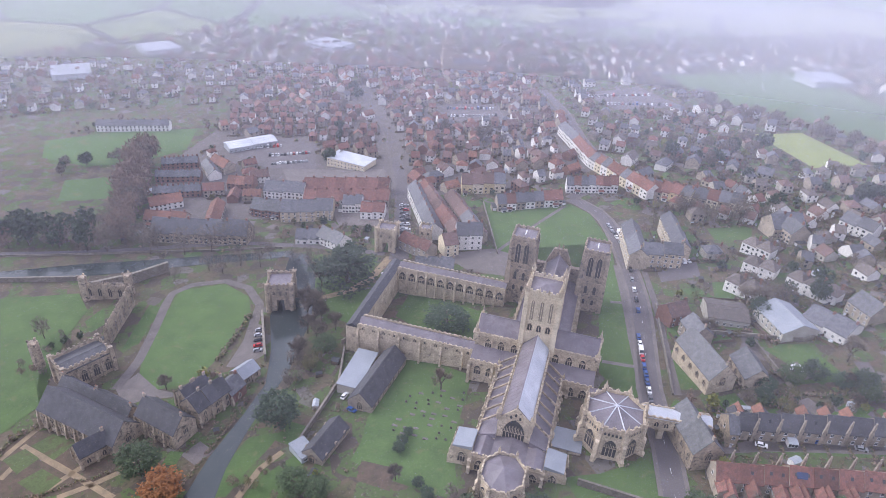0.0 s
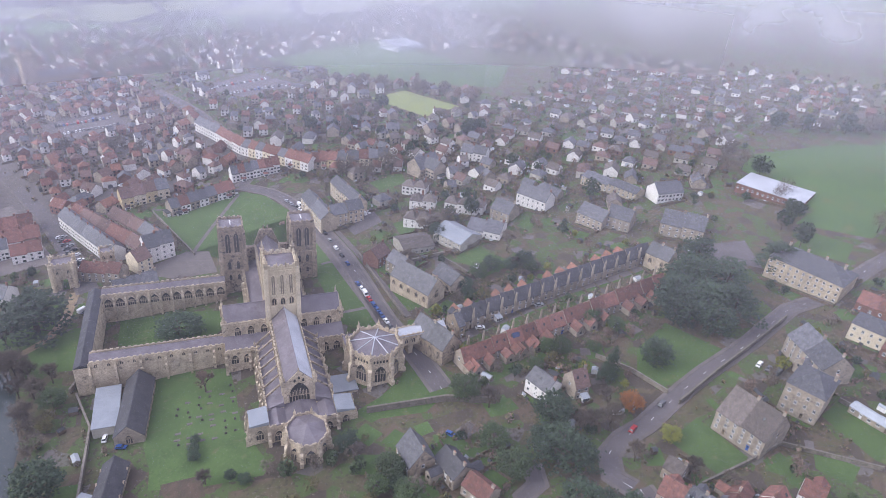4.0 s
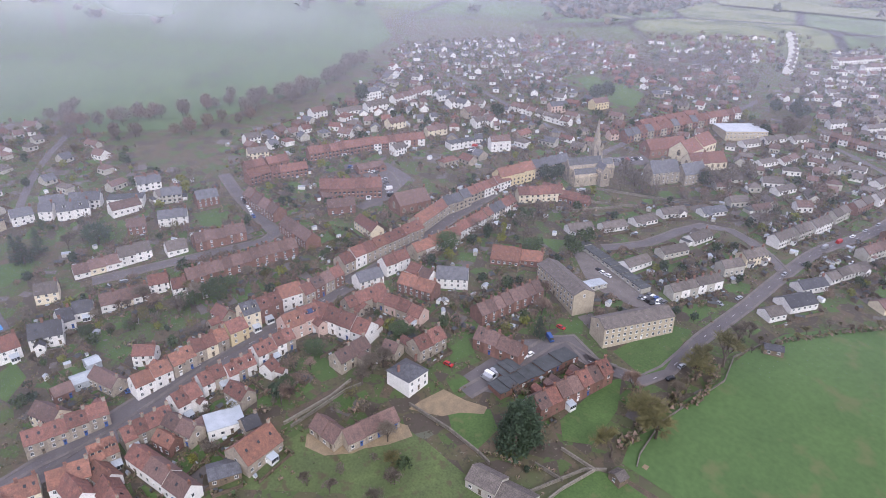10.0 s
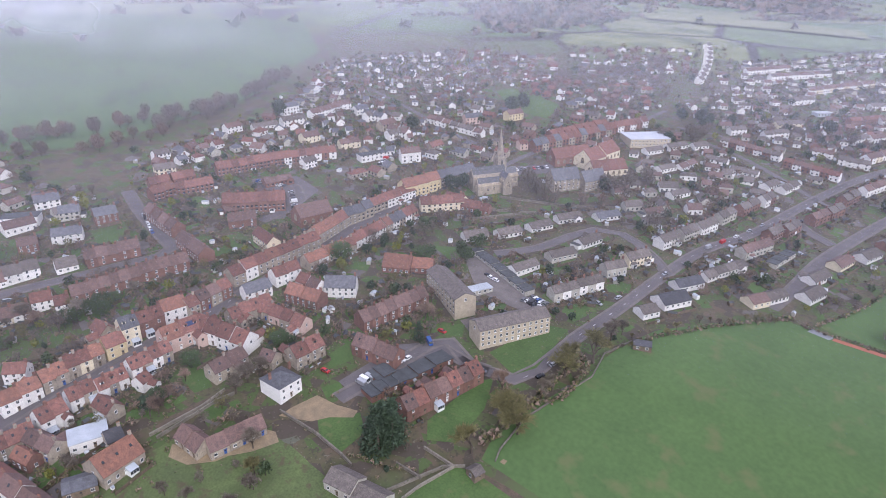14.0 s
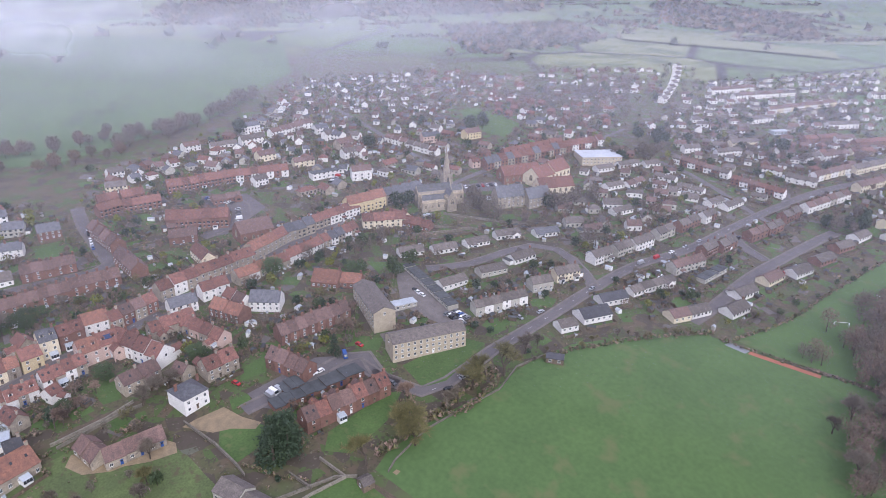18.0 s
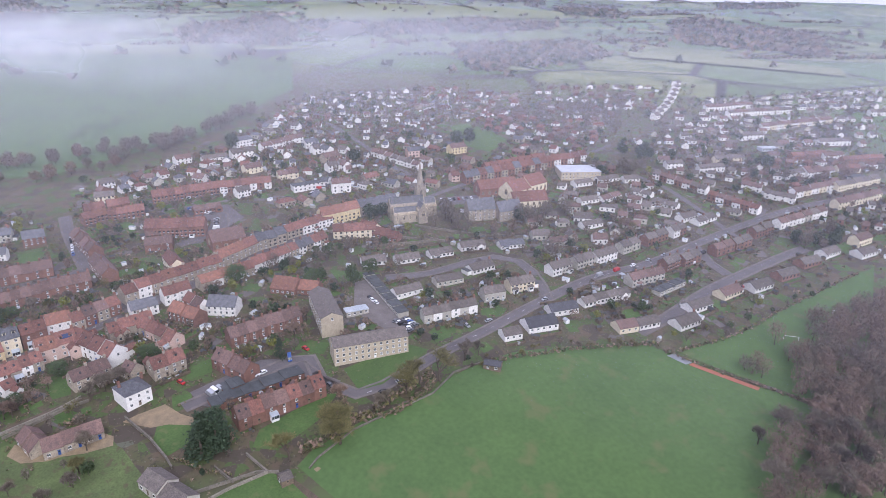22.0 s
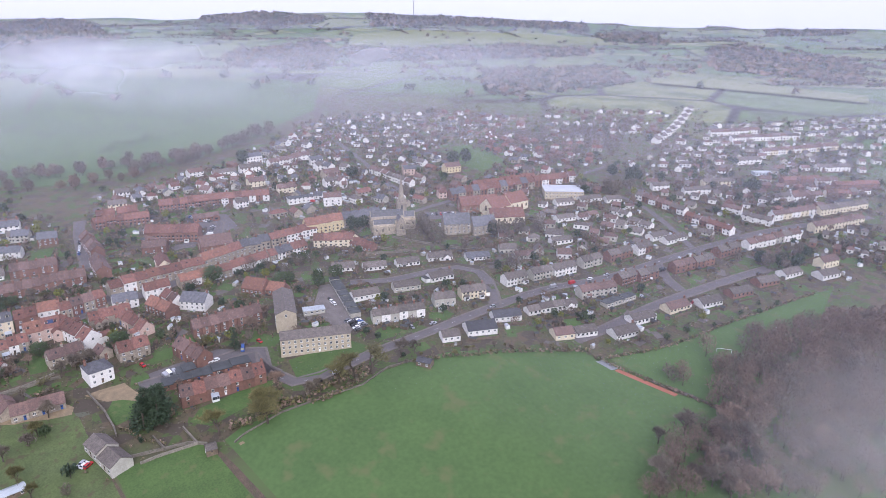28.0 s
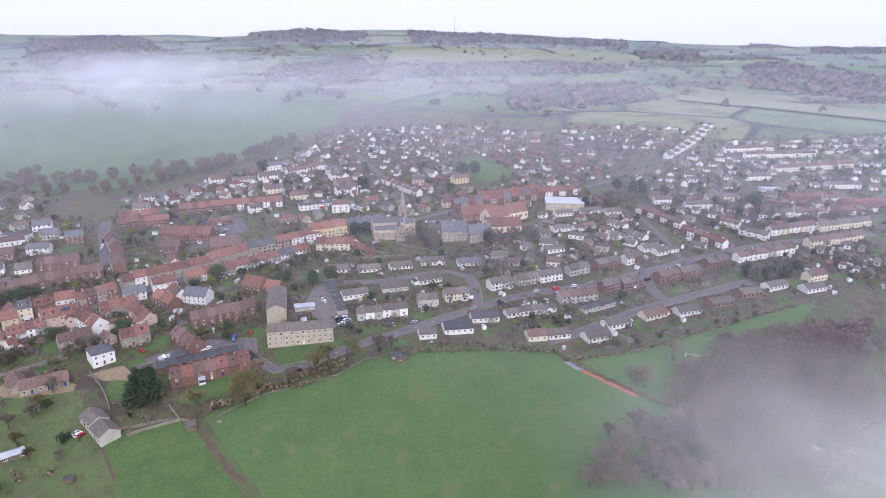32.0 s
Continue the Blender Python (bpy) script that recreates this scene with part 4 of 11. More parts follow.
def bare_tree_meshes(seed, spread=0.75):
    """A leafless tree 1 unit high: trunk with limbs, and a crown of fine twigs."""
    r = random.Random(seed)
    trunk, crown = Shape(), Shape()

    def grow(p, d, length, rad, depth):
        e = p + d * length
        tube(trunk if depth < 3 else crown, p, e, rad, rad * 0.68, 5 if depth < 2 else 3)
        if depth == 4:
            for _ in range(15):
                t = p.lerp(e, r.uniform(0.0, 1.0))
                k = (d + Vector((r.gauss(0, 0.7), r.gauss(0, 0.7), r.gauss(0.1, 0.6)))).normalized() * r.uniform(0.06, 0.15)
                side = k.orthogonal().normalized() * 0.0036
                crown.add([t - side, t + side, t + k + side * 0.5, t + k - side * 0.5], [(0, 1, 2, 3)])
            return
        for i in range(r.choice((3, 4)) if depth < 3 else 3):
            a = r.uniform(0, 2 * math.pi) if i else r.uniform(0, 6)
            tilt = spread * r.uniform(0.45, 1.15)
            side = d.orthogonal().normalized()
            side.rotate(Euler((0, 0, 0)))
            axis = (Matrix.Rotation(a, 3, d) @ side)
            nd = (d * math.cos(tilt) + axis * math.sin(tilt) + Vector((0, 0, 0.12))).normalized()
            grow(p.lerp(e, r.uniform(0.7, 1.0)), nd, length * r.uniform(0.62, 0.86), rad * 0.6, depth + 1)

    grow(Vector((0, 0, -0.02)), Vector((r.uniform(-0.05, 0.05), r.uniform(-0.05, 0.05), 1)).normalized(), 0.30, 0.030, 0)
    return trunk, crown


def leafy_tree_meshes(seed, kind):
    """An evergreen 1 unit high: round, flat-tiered (cedar) or pointed, as leaf sprays round limbs, with gaps."""
    r = random.Random(seed)
    trunk, crown = Shape(), Shape()
    tube(trunk, (0, 0, -0.02), (0, 0, 0.9 if kind != "round" else 0.6), 0.035, 0.008, 6)
    hubs = []
    if kind == "pointed":
        for i in range(90):
            h = r.uniform(0.06, 1.0)
            rad = 0.27 * (1 - h) ** 0.8 * r.uniform(0.6, 1.05)
            a = r.uniform(0, 2 * math.pi)
            hubs.append((Vector((rad * math.cos(a), rad * math.sin(a), h)), 0.055 + 0.03 * (1 - h)))
    elif kind == "cedar":
        for tier in range(7):
            h = 0.25 + tier * 0.11
            for i in range(14):
                a, rad = r.uniform(0, 2 * math.pi), (0.52 - 0.05 * tier) * r.uniform(0.2, 1.0)
                hubs.append((Vector((rad * math.cos(a), rad * math.sin(a), h + r.uniform(-0.02, 0.02))), 0.085))
    else:
        for i in range(110):
            d = Vector((r.gauss(0, 1), r.gauss(0, 1), r.gauss(0.25, 0.9))).normalized()
            k = r.uniform(0.55, 1.0) * (1 + 0.18 * noise.noise(d * 2.3 + Vector((seed, 0, 0))))
            hubs.append((Vector((d.x * 0.42 * k, d.y * 0.42 * k, 0.56 + d.z * 0.42 * k)), 0.085))
    for i, (c, size) in enumerate(hubs):
        if i % 6 == 0:
            tube(trunk, (0, 0, max(0.08, c.z - 0.15)), c, 0.012, 0.003, 3)
        for _ in range(15):
            o = c + Vector((r.gauss(0, size * 0.55), r.gauss(0, size * 0.55), r.gauss(0, size * (0.2 if kind == "cedar" else 0.5))))
            q = Euler((r.uniform(-0.9, 0.9), r.uniform(-0.9, 0.9), r.uniform(0, 6.3))).to_matrix()
            a, b = q @ Vector((size * 0.42, 0, 0)), q @ Vector((0, size * 0.26, 0))
            crown.add([o - a, o - b * 0.9, o + a, o + b], [(0, 1, 2, 3)])
    return trunk, crown


TREE_WORDS = {"bare": "leafless broadleaved tree with grey-brown twigs", "red": "leafless tree with reddish-brown twigs", "moss": "leafless tree with mossy yellow-green twigs", "cedar": "dark spreading cedar with tiered branches", "round": "dense dark evergreen tree", "pointed": "tall pointed dark conifer", "laurel": "green broad-leaved evergreen tree", "lime": "yellow-green leafy small tree", "copper": "small tree with copper-brown autumn leaves"}


def tree(x, y, h, kind="bare", wide=1.0):
    seed = RNG.randrange(4)
    if far_from_path(x, y) > TREE_REACH:
        TWIGS.append((x, y, h, {"bare": 0, "red": 1, "moss": 2, "laurel": 4, "lime": 5, "copper": 6}.get(kind, 3)))
        return None
    if kind in ("bare", "red", "moss"):
        skin = {"bare": "twig", "red": "red_twig", "moss": "moss_twig"}[kind]
        t, c = cached(("tree", kind, seed), lambda: tuple(s.mesh(n, k) for s, n, k in zip(bare_tree_meshes(seed + 3), ("trunk", "crown"), ("bark", skin))))
    else:
        form = {"laurel": "round", "lime": "round", "copper": "round"}.get(kind, kind)
        skin = {"laurel": "laurel", "lime": "lime_leaf", "copper": "copper_leaf"}.get(kind, "evergreen")
        t, c = cached(("tree", kind, seed), lambda: tuple(s.mesh(n, k) for s, n, k in zip(leafy_tree_meshes(seed + 11, form), ("trunk", "crown"), ("bark", skin))))
    if kind not in ("bare", "red", "moss", "pointed"):
        wide *= 1.35
    ob = new("tree", None)
    ob.matrix_basis = Matrix.LocRotScale((x, y, G(x, y)), Euler((0, 0, RNG.uniform(0, 6.28))), (h * wide, h * wide, h))
    tagged(ob, TREE_WORDS[kind], "tree")
    link_part("trunk", t, ob)
    link_part("crown", c, ob)
    return ob


def trees(h, kind, *pts, wide=1.0):
    for x, y in pts:
        tree(x, y, h * RNG.uniform(0.85, 1.15), kind, wide)


def belt(n, h, kinds, *pts, spread=5.0):
    """Trees along a line."""
    p = finer(pts, 5.0)
    for i in range(n):
        x, y = p[int((i + 0.5) * len(p) / n)]
        tree(x + RNG.gauss(0, spread), y + RNG.gauss(0, spread), h * RNG.uniform(0.65, 1.15), RNG.choice(kinds.split()))


def hedge_line(h, w, *pts):
    """A run of shrubs for the joined hedge."""
    for x, y in finer(pts, 1.6):
        SHRUBS.append((x + RNG.gauss(0, w / 4), y + RNG.gauss(0, w / 4), h * RNG.uniform(0.75, 1.1)))


# ---- cars ----


def car_meshes(paint, van):
    def make():
        s = Shape()
        if van:
            s.box(-2.5, -0.95, 0.35, 2.5, 0.95, 1.15, 0, 0.03)
            s.box(-2.48, -0.92, 1.15, 1.7, 0.92, 2.25, 0, 0.08)
        else:
            s.box(-2.1, -0.88, 0.3, 2.1, 0.88, 0.88, 0, 0.06)
            s.add([(-1.75, -0.8, 0.88), (1.1, -0.8, 0.88), (1.1, 0.8, 0.88), (-1.75, 0.8, 0.88), (-1.3, -0.64, 1.45), (0.45, -0.64, 1.45), (0.45, 0.64, 1.45), (-1.3, 0.64, 1.45)], [(4, 5, 6, 7), (0, 1, 5, 4), (1, 2, 6, 5), (2, 3, 7, 6), (3, 0, 4, 7)], 0)
        return s.mesh("body", "paint_" + paint)
    body = cached(("car", paint, van), make)

    def panes():
        s = Shape()
        if van:
            s.add([(1.72, -0.85, 1.15), (2.3, -0.85, 1.15), (2.3, 0.85, 1.15), (1.72, 0.85, 1.15), (1.66, -0.8, 2.15), (1.72, -0.8, 2.15), (1.72, 0.8, 2.15), (1.66, 0.8, 2.15)], [(0, 1, 5, 4), (1, 2, 6, 5), (2, 3, 7, 6)], 0)
        else:
            s.add([(1.09, -0.74, 0.91), (1.09, 0.74, 0.91), (0.49, 0.6, 1.40), (0.49, -0.6, 1.40)], [(0, 1, 2, 3)])
            s.add([(-1.74, -0.74, 0.91), (-1.74, 0.74, 0.91), (-1.34, 0.6, 1.40), (-1.34, -0.6, 1.40)], [(3, 2, 1, 0)])
            for k in (1, -1):
                s.add([(-1.55, 0.80 * k, 0.91), (0.9, 0.80 * k, 0.91), (0.4, 0.67 * k, 1.40), (-1.25, 0.67 * k, 1.40)], [(0, 1, 2, 3)])
            s.v = [(x * 1.012, y * 1.02, z + 0.012) for x, y, z in s.v]
        return s.mesh("windows", "glass")
    glass = cached(("panes", van), panes)

    def wheel():
        s = Shape()
        ring = [(0.33 * math.cos(i * math.pi / 6), 0.33 * math.sin(i * math.pi / 6)) for i in range(12)]
        s.add([(x, -0.1, z) for x, z in ring] + [(x, 0.1, z) for x, z in ring], [tuple(range(12)), tuple(range(23, 11, -1))] + [(i + 12, (i + 1) % 12 + 12, (i + 1) % 12, i) for i in range(12)], 0)
        return s.mesh("wheel", "tyre")
    return body, glass, cached("wheel", wheel)


PAINT_WORDS = {"white": "white", "silver": "silver", "black": "black", "blue": "blue", "red": "red", "grey": "dark grey", "lime": "lime green"}


def car(x, y, ang, paint=None, van=False, where="parked by the kerb"):
    paint = paint or RNG.choice(("white", "white", "white", "silver", "silver", "silver", "black", "grey", "grey", "blue", "white", "red"))
    body, glass, wheel = car_meshes(paint, van)
    ob = new("van" if van else "car", None)
    up = Vector((-UX * SLOPE, -UY * SLOPE, 1)).normalized() if far_from_path(x, y) < 500 else Vector((0, 0, 1))
    q = Vector((0, 0, 1)).rotation_difference(up)
    ob.matrix_basis = Matrix.Translation((x, y, G(x, y) + 0.14)) @ q.to_matrix().to_4x4() @ pose(0, 0, 0, 0, 0, ang)
    tagged(ob, f"{PAINT_WORDS[paint]} {'van' if van else 'car'} {where}", "van" if van else "car")
    link_part("body", body, ob)
    link_part("windows", glass, ob)
    if far_from_path(x, y) > 300:
        s = Shape()
        for a in (-1.3, 1.3):
            s.box(a - 0.33, -0.92, 0, a + 0.33, 0.92, 0.6)
        link_part("wheels", cached("far_wheels", lambda: s.mesh("wheels", "tyre")), ob)
        return ob
    for a in (-1.3, 1.3):
        for b in (-0.82, 0.82):
            link_part("wheel", wheel, ob, pose(a * (1.2 if van else 1), b, 0.33))
    return ob


def cars(n, x0, y0, x1, y1, side=0, vans=0.12, fill=1.0, where="parked by the kerb"):
    """Cars along a line, nose to tail (side=0) or side by side (side=90)."""
    a = math.degrees(math.atan2(y1 - y0, x1 - x0))
    for i in range(n):
        t = (i + 0.5) / n
        if RNG.random() <= fill:
            car(x0 + (x1 - x0) * t + RNG.uniform(-0.2, 0.2), y0 + (y1 - y0) * t + RNG.uniform(-0.2, 0.2), a + side + RNG.uniform(-3, 3) + RNG.choice((0, 180)), van=RNG.random() < vans, where=where)


terrain()


# ---- courts and goals ----


def tennis_court(*corners):
    """A blue hard court with a darker playing area, white lines, net and posts, between four corners."""
    p = [Vector(q) for q in corners]
    at = lambda u, v: p[0].lerp(p[1], u).lerp(p[3].lerp(p[2], u), v)
    ob = patch("court_blue", 0.14, *corners, name="tennis_court", label="bright blue hard tennis court with white lines")

    def slab(name, key, u0, v0, u1, v1, lift):
        q = [at(u0, v0), at(u1, v0), at(u1, v1), at(u0, v1)]
        me = mesh(name, [(c.x, c.y, G(c.x, c.y) + lift) for c in q], [(3, 2, 1, 0)], key)
        link_part(name, me, ob)
    slab("playing_area", "court_dark", 0.2, 0.13, 0.8, 0.87, 0.19)
    e = 0.004
    for u0, v0, u1, v1 in ((0.2, 0.13, 0.8, 0.13), (0.2, 0.87, 0.8, 0.87), (0.2, 0.13, 0.2, 0.87), (0.8, 0.13, 0.8, 0.87), (0.275, 0.13, 0.275, 0.87), (0.725, 0.13, 0.725, 0.87), (0.275, 0.32, 0.725, 0.32), (0.275, 0.68, 0.725, 0.68), (0.5, 0.32, 0.5, 0.68)):
        slab("court_line", "pale_lead", u0 - e, v0 - e * 0.6, u1 + e, v1 + e * 0.6, 0.205)
    a, b = at(0.17, 0.5), at(0.83, 0.5)
    s = Shape()
    d = b - a
    g = G(a.x, a.y)
    s.box(0, -0.03, 0, d.length, 0.03, 0.95)
    link_part("net", s.mesh("net", "felt"), ob, pose(a.x, a.y, g + 0.1, 0, -math.degrees(math.atan2(G(b.x, b.y) - g, d.length)), math.degrees(math.atan2(d.y, d.x))))
    return ob


def court_fence(*pts):
    """Tall posts with rails round the courts."""
    root = new("court_fence")
    root.location = (pts[0][0], pts[0][1], G(*pts[0]))
    tagged(root, "tall dark wire fence round the tennis courts", "fence")
    post = cached("fence_post", lambda: box_mesh("post", -0.04, -0.04, 0, 0.04, 0.04, 3.0, "felt"))
    for a, b in zip(pts, pts[1:] + pts[:1]):
        d = Vector(b) - Vector(a)
        n = max(1, int(d.length / 6))
        for i in range(n):
            q = Vector(a) + d * (i / n)
            link_part("post", post, root, Matrix.Translation((q.x - pts[0][0], q.y - pts[0][1], G(q.x, q.y) - G(*pts[0]))))
        for h in (1.5, 2.95):
            s = Shape()
            tube(s, (a[0] - pts[0][0], a[1] - pts[0][1], G(*a) - G(*pts[0]) + h), (b[0] - pts[0][0], b[1] - pts[0][1], G(*b) - G(*pts[0]) + h), 0.03, 0.03, 4)
            link_part("rail", s.mesh("rail", "felt"), root)


def goal(x0, y0, x1, y1, h=2.44):
    """White goal frame between two foot points."""
    root = new("goal")
    root.location = (x0, y0, G(x0, y0))
    tagged(root, "white metal football goal frame on the grass", "goal")
    g = G(x1, y1) - G(x0, y0)
    b = Vector((x1 - x0, y1 - y0, g))
    n = Vector((-b.y, b.x, 0)).normalized() * 1.6
    for nm, p, q in (("post", Vector((0, 0, 0)), Vector((0, 0, h))), ("post", b, b + Vector((0, 0, h))), ("crossbar", Vector((0, 0, h)), b + Vector((0, 0, h))), ("stay", Vector((0, 0, h)), n), ("stay", b + Vector((0, 0, h)), b + n)):
        s = Shape()
        r = 0.09 if nm != "stay" else 0.04
        tube(s, p, q, r, r, 6)
        link_part(nm, s.mesh(nm, "paint_white"), root)

# ---- the minster ----
MIN = pose(53.0, 209.0, -8.0, 0, 0, -107.8)  # local x east, y north, z from the floor


def arch_outline(w, h, n=5):
    """A pointed arch standing on z = 0."""
    r = w * 0.95
    spring = h - math.sqrt(max(0.01, r * r - (r - w / 2) ** 2))
    pts = [(-w / 2, 0), (w / 2, 0), (w / 2, spring)]
    end = math.acos((r - w / 2) / r)
    for i in range(1, n + 1):
        a = end * i / n
        pts.append((w / 2 - r + r * math.cos(a), spring + r * math.sin(a)))
    for x, z in reversed(pts[2:-1]):
        pts.append((-x, z))
    return pts, spring


def arch_window(w, h, bars=2, stone="ashlar", glass="leaded_glass"):
    """A traceried window that faces +y: moulded frame, glass set back, mullions and a hood of tracery."""
    def make():
        s = Shape()
        o, _ = arch_outline(w + 0.7, h + 0.5)
        i, spring = arch_outline(w, h)
        n = len(o)
        o = [(x, z - 0.25) for x, z in o]
        s.add([(x, 0.28, z) for x, z in o] + [(x, 0.28, z) for x, z in i] + [(x, -0.2, z) for x, z in o] + [(x, 0.04, z) for x, z in i],
              [(k, (k + 1) % n, (k + 1) % n + n, k + n) for k in range(n)] + [(k + n, (k + 1) % n + n, (k + 1) % n + 3 * n, k + 3 * n) for k in range(n)] + [(k, k + 2 * n, (k + 1) % n + 2 * n, (k + 1) % n) for k in range(n)], 0)
        s.add([(x, 0.05, z) for x, z in i], [tuple(range(n - 1, -1, -1))], 1)
        for b in range(1, bars + 1):
            x = -w / 2 + b * w / (bars + 1)
            s.box(x - 0.11, 0.05, 0, x + 0.11, 0.2, spring + (h - spring) * 0.55 * (1 - abs(x) / w), 0)
        if bars > 1:
            s.box(-w / 2, 0.05, spring - 0.1, w / 2, 0.17, spring + 0.1, 0)
            for b in range(bars + 1):
                x = -w / 2 + (b + 0.5) * w / (bars + 1)
                zz = spring + (h - spring) * 0.32 * (1 - abs(x) / w * 1.2)
                s.box(x - 0.1, 0.05, spring, x + 0.1, 0.16, zz + 0.5, 0)
        return s.mesh("window", stone, glass)
    return cached(("arch", w, h, bars, stone, glass), make)


def pinnacle(h=5.0, w=1.0, key="ashlar"):
    def make():
        s = Shape()
        s.box(-w / 2, -w / 2, 0, w / 2, w / 2, h * 0.45, 0)
        s.box(-w * 0.62, -w * 0.62, h * 0.42, w * 0.62, w * 0.62, h * 0.48, 0)
        for x, y in ((-1, 0), (1, 0), (0, -1), (0, 1)):
            s.spire([(x * w * 0.5 - 0.12, y * w * 0.5 - 0.12), (x * w * 0.5 + 0.12, y * w * 0.5 - 0.12), (x * w * 0.5 + 0.12, y * w * 0.5 + 0.12), (x * w * 0.5 - 0.12, y * w * 0.5 + 0.12)], h * 0.45, h * 0.65)
        s.spire([(w * 0.45 * math.cos(i * math.pi / 4), w * 0.45 * math.sin(i * math.pi / 4)) for i in range(8)], h * 0.48, h)
        return s.mesh("pinnacle", key)
    return cached(("pin", h, w, key), make)


def buttress(h, d, w=1.2, key="ashlar"):
    """A stepped buttress against a wall at y = 0, out to +y."""
    def make():
        s = Shape()
        zs = [(-6, h * 0.4, d), (h * 0.4, h * 0.75, d * 0.72), (h * 0.75, h, d * 0.42)]
        for a, b, k in zs:
            s.box(-w / 2, -0.3, a, w / 2, k, b, 0)
            s.add([(-w / 2, -0.3, b), (w / 2, -0.3, b), (w / 2, k, b), (-w / 2, k, b), (-w / 2, k * 0.6, b + 0.8), (w / 2, k * 0.6, b + 0.8)], [(2, 3, 4, 5), (1, 2, 5), (3, 0, 4), (0, 1, 5, 4)])
        return s.mesh("buttress", key)
    return cached(("butt", h, d, w, key), make)


def parapet(x0, y0, x1, y1, h=1.1, t=0.5, merlon=1.1):
    """A pierced parapet along a line, as dwarf wall and merlons (z from 0)."""
    s = Shape()
    d = Vector((x1 - x0, y1 - y0))
    L = d.length
    s.box(0, -t / 2, -0.4, L, t / 2, h * 0.5)
    s.box(-0.1, -t / 2 - 0.12, -0.5, L + 0.1, t / 2 + 0.12, -0.25)
    k = max(1, int(L / (merlon * 2)))
    for i in range(k):
        a = (i + 0.25) * L / k
        s.box(a, -t / 2, h * 0.5, a + L / k * 0.5, t / 2, h)
    return s, math.degrees(math.atan2(d.y, d.x))


def add_parapet(parent, x0, y0, x1, y1, z, h=1.1, key="ashlar"):
    s, a = parapet(x0, y0, x1, y1, h)
    return link_part("parapet", s.mesh("parapet", key), parent, pose(x0, y0, z, 0, 0, a))


def block(name, parent, key, x0, y0, z0, x1, y1, z1, label="", taper=0.0):
    return link_part(name, box_mesh(name, x0, y0, z0, x1, y1, z1, key, taper=taper), parent, label=label)


def gable_range(parent, name, x0, x1, y0, y1, zb, ze, zr, along="x", key="ashlar", roof="lead", ribs=True, label=""):
    """A gabled arm of the church with a lead roof and its rolls."""
    if along == "x":
        m, L, w = pose((x0 + x1) / 2, (y0 + y1) / 2, 0), x1 - x0, y1 - y0
    else:
        m, L, w = pose((x0 + x1) / 2, (y0 + y1) / 2, 0, 0, 0, 90), y1 - y0, x1 - x0
    s = Shape()
    s.gable(-L / 2, L / 2, w, zb, ze, zr - 0.2)
    ob = link_part(name, s.mesh(name, key), parent, m)
    r = Shape()
    r.slab_roof(-L / 2 + 0.5, L / 2 - 0.5, w - 0.8, ze + 0.1, zr, 0.0, 0.25)
    k = (zr - ze) / (w / 2)
    if ribs:
        for i in range(int(L / 2.2)):
            x = -L / 2 + 1 + i * 2.2
            for sgn in (1, -1):
                h = w / 2 - 0.4
                r.add([(x, 0, zr + 0.33), (x + 0.16, 0, zr + 0.33), (x + 0.16, sgn * h, ze + 0.43), (x, sgn * h, ze + 0.43), (x, 0, zr + 0.1), (x + 0.16, 0, zr + 0.1), (x + 0.16, sgn * h, ze + 0.2), (x, sgn * h, ze + 0.2)],
                      [(0, 1, 2, 3), (0, 3, 7, 4), (1, 5, 6, 2)])
    r.box(-L / 2 + 0.4, -0.18, zr + 0.15, L / 2 - 0.4, 0.18, zr + 0.45)
    link_part("lead_roof", r.mesh("lead_roof", roof), ob, label="grey-violet lead roof with rolled seams")
    for sgn in (1, -1):
        add_parapet(ob, -L / 2, sgn * w / 2, L / 2, sgn * w / 2, ze + 0.3)
    return ob


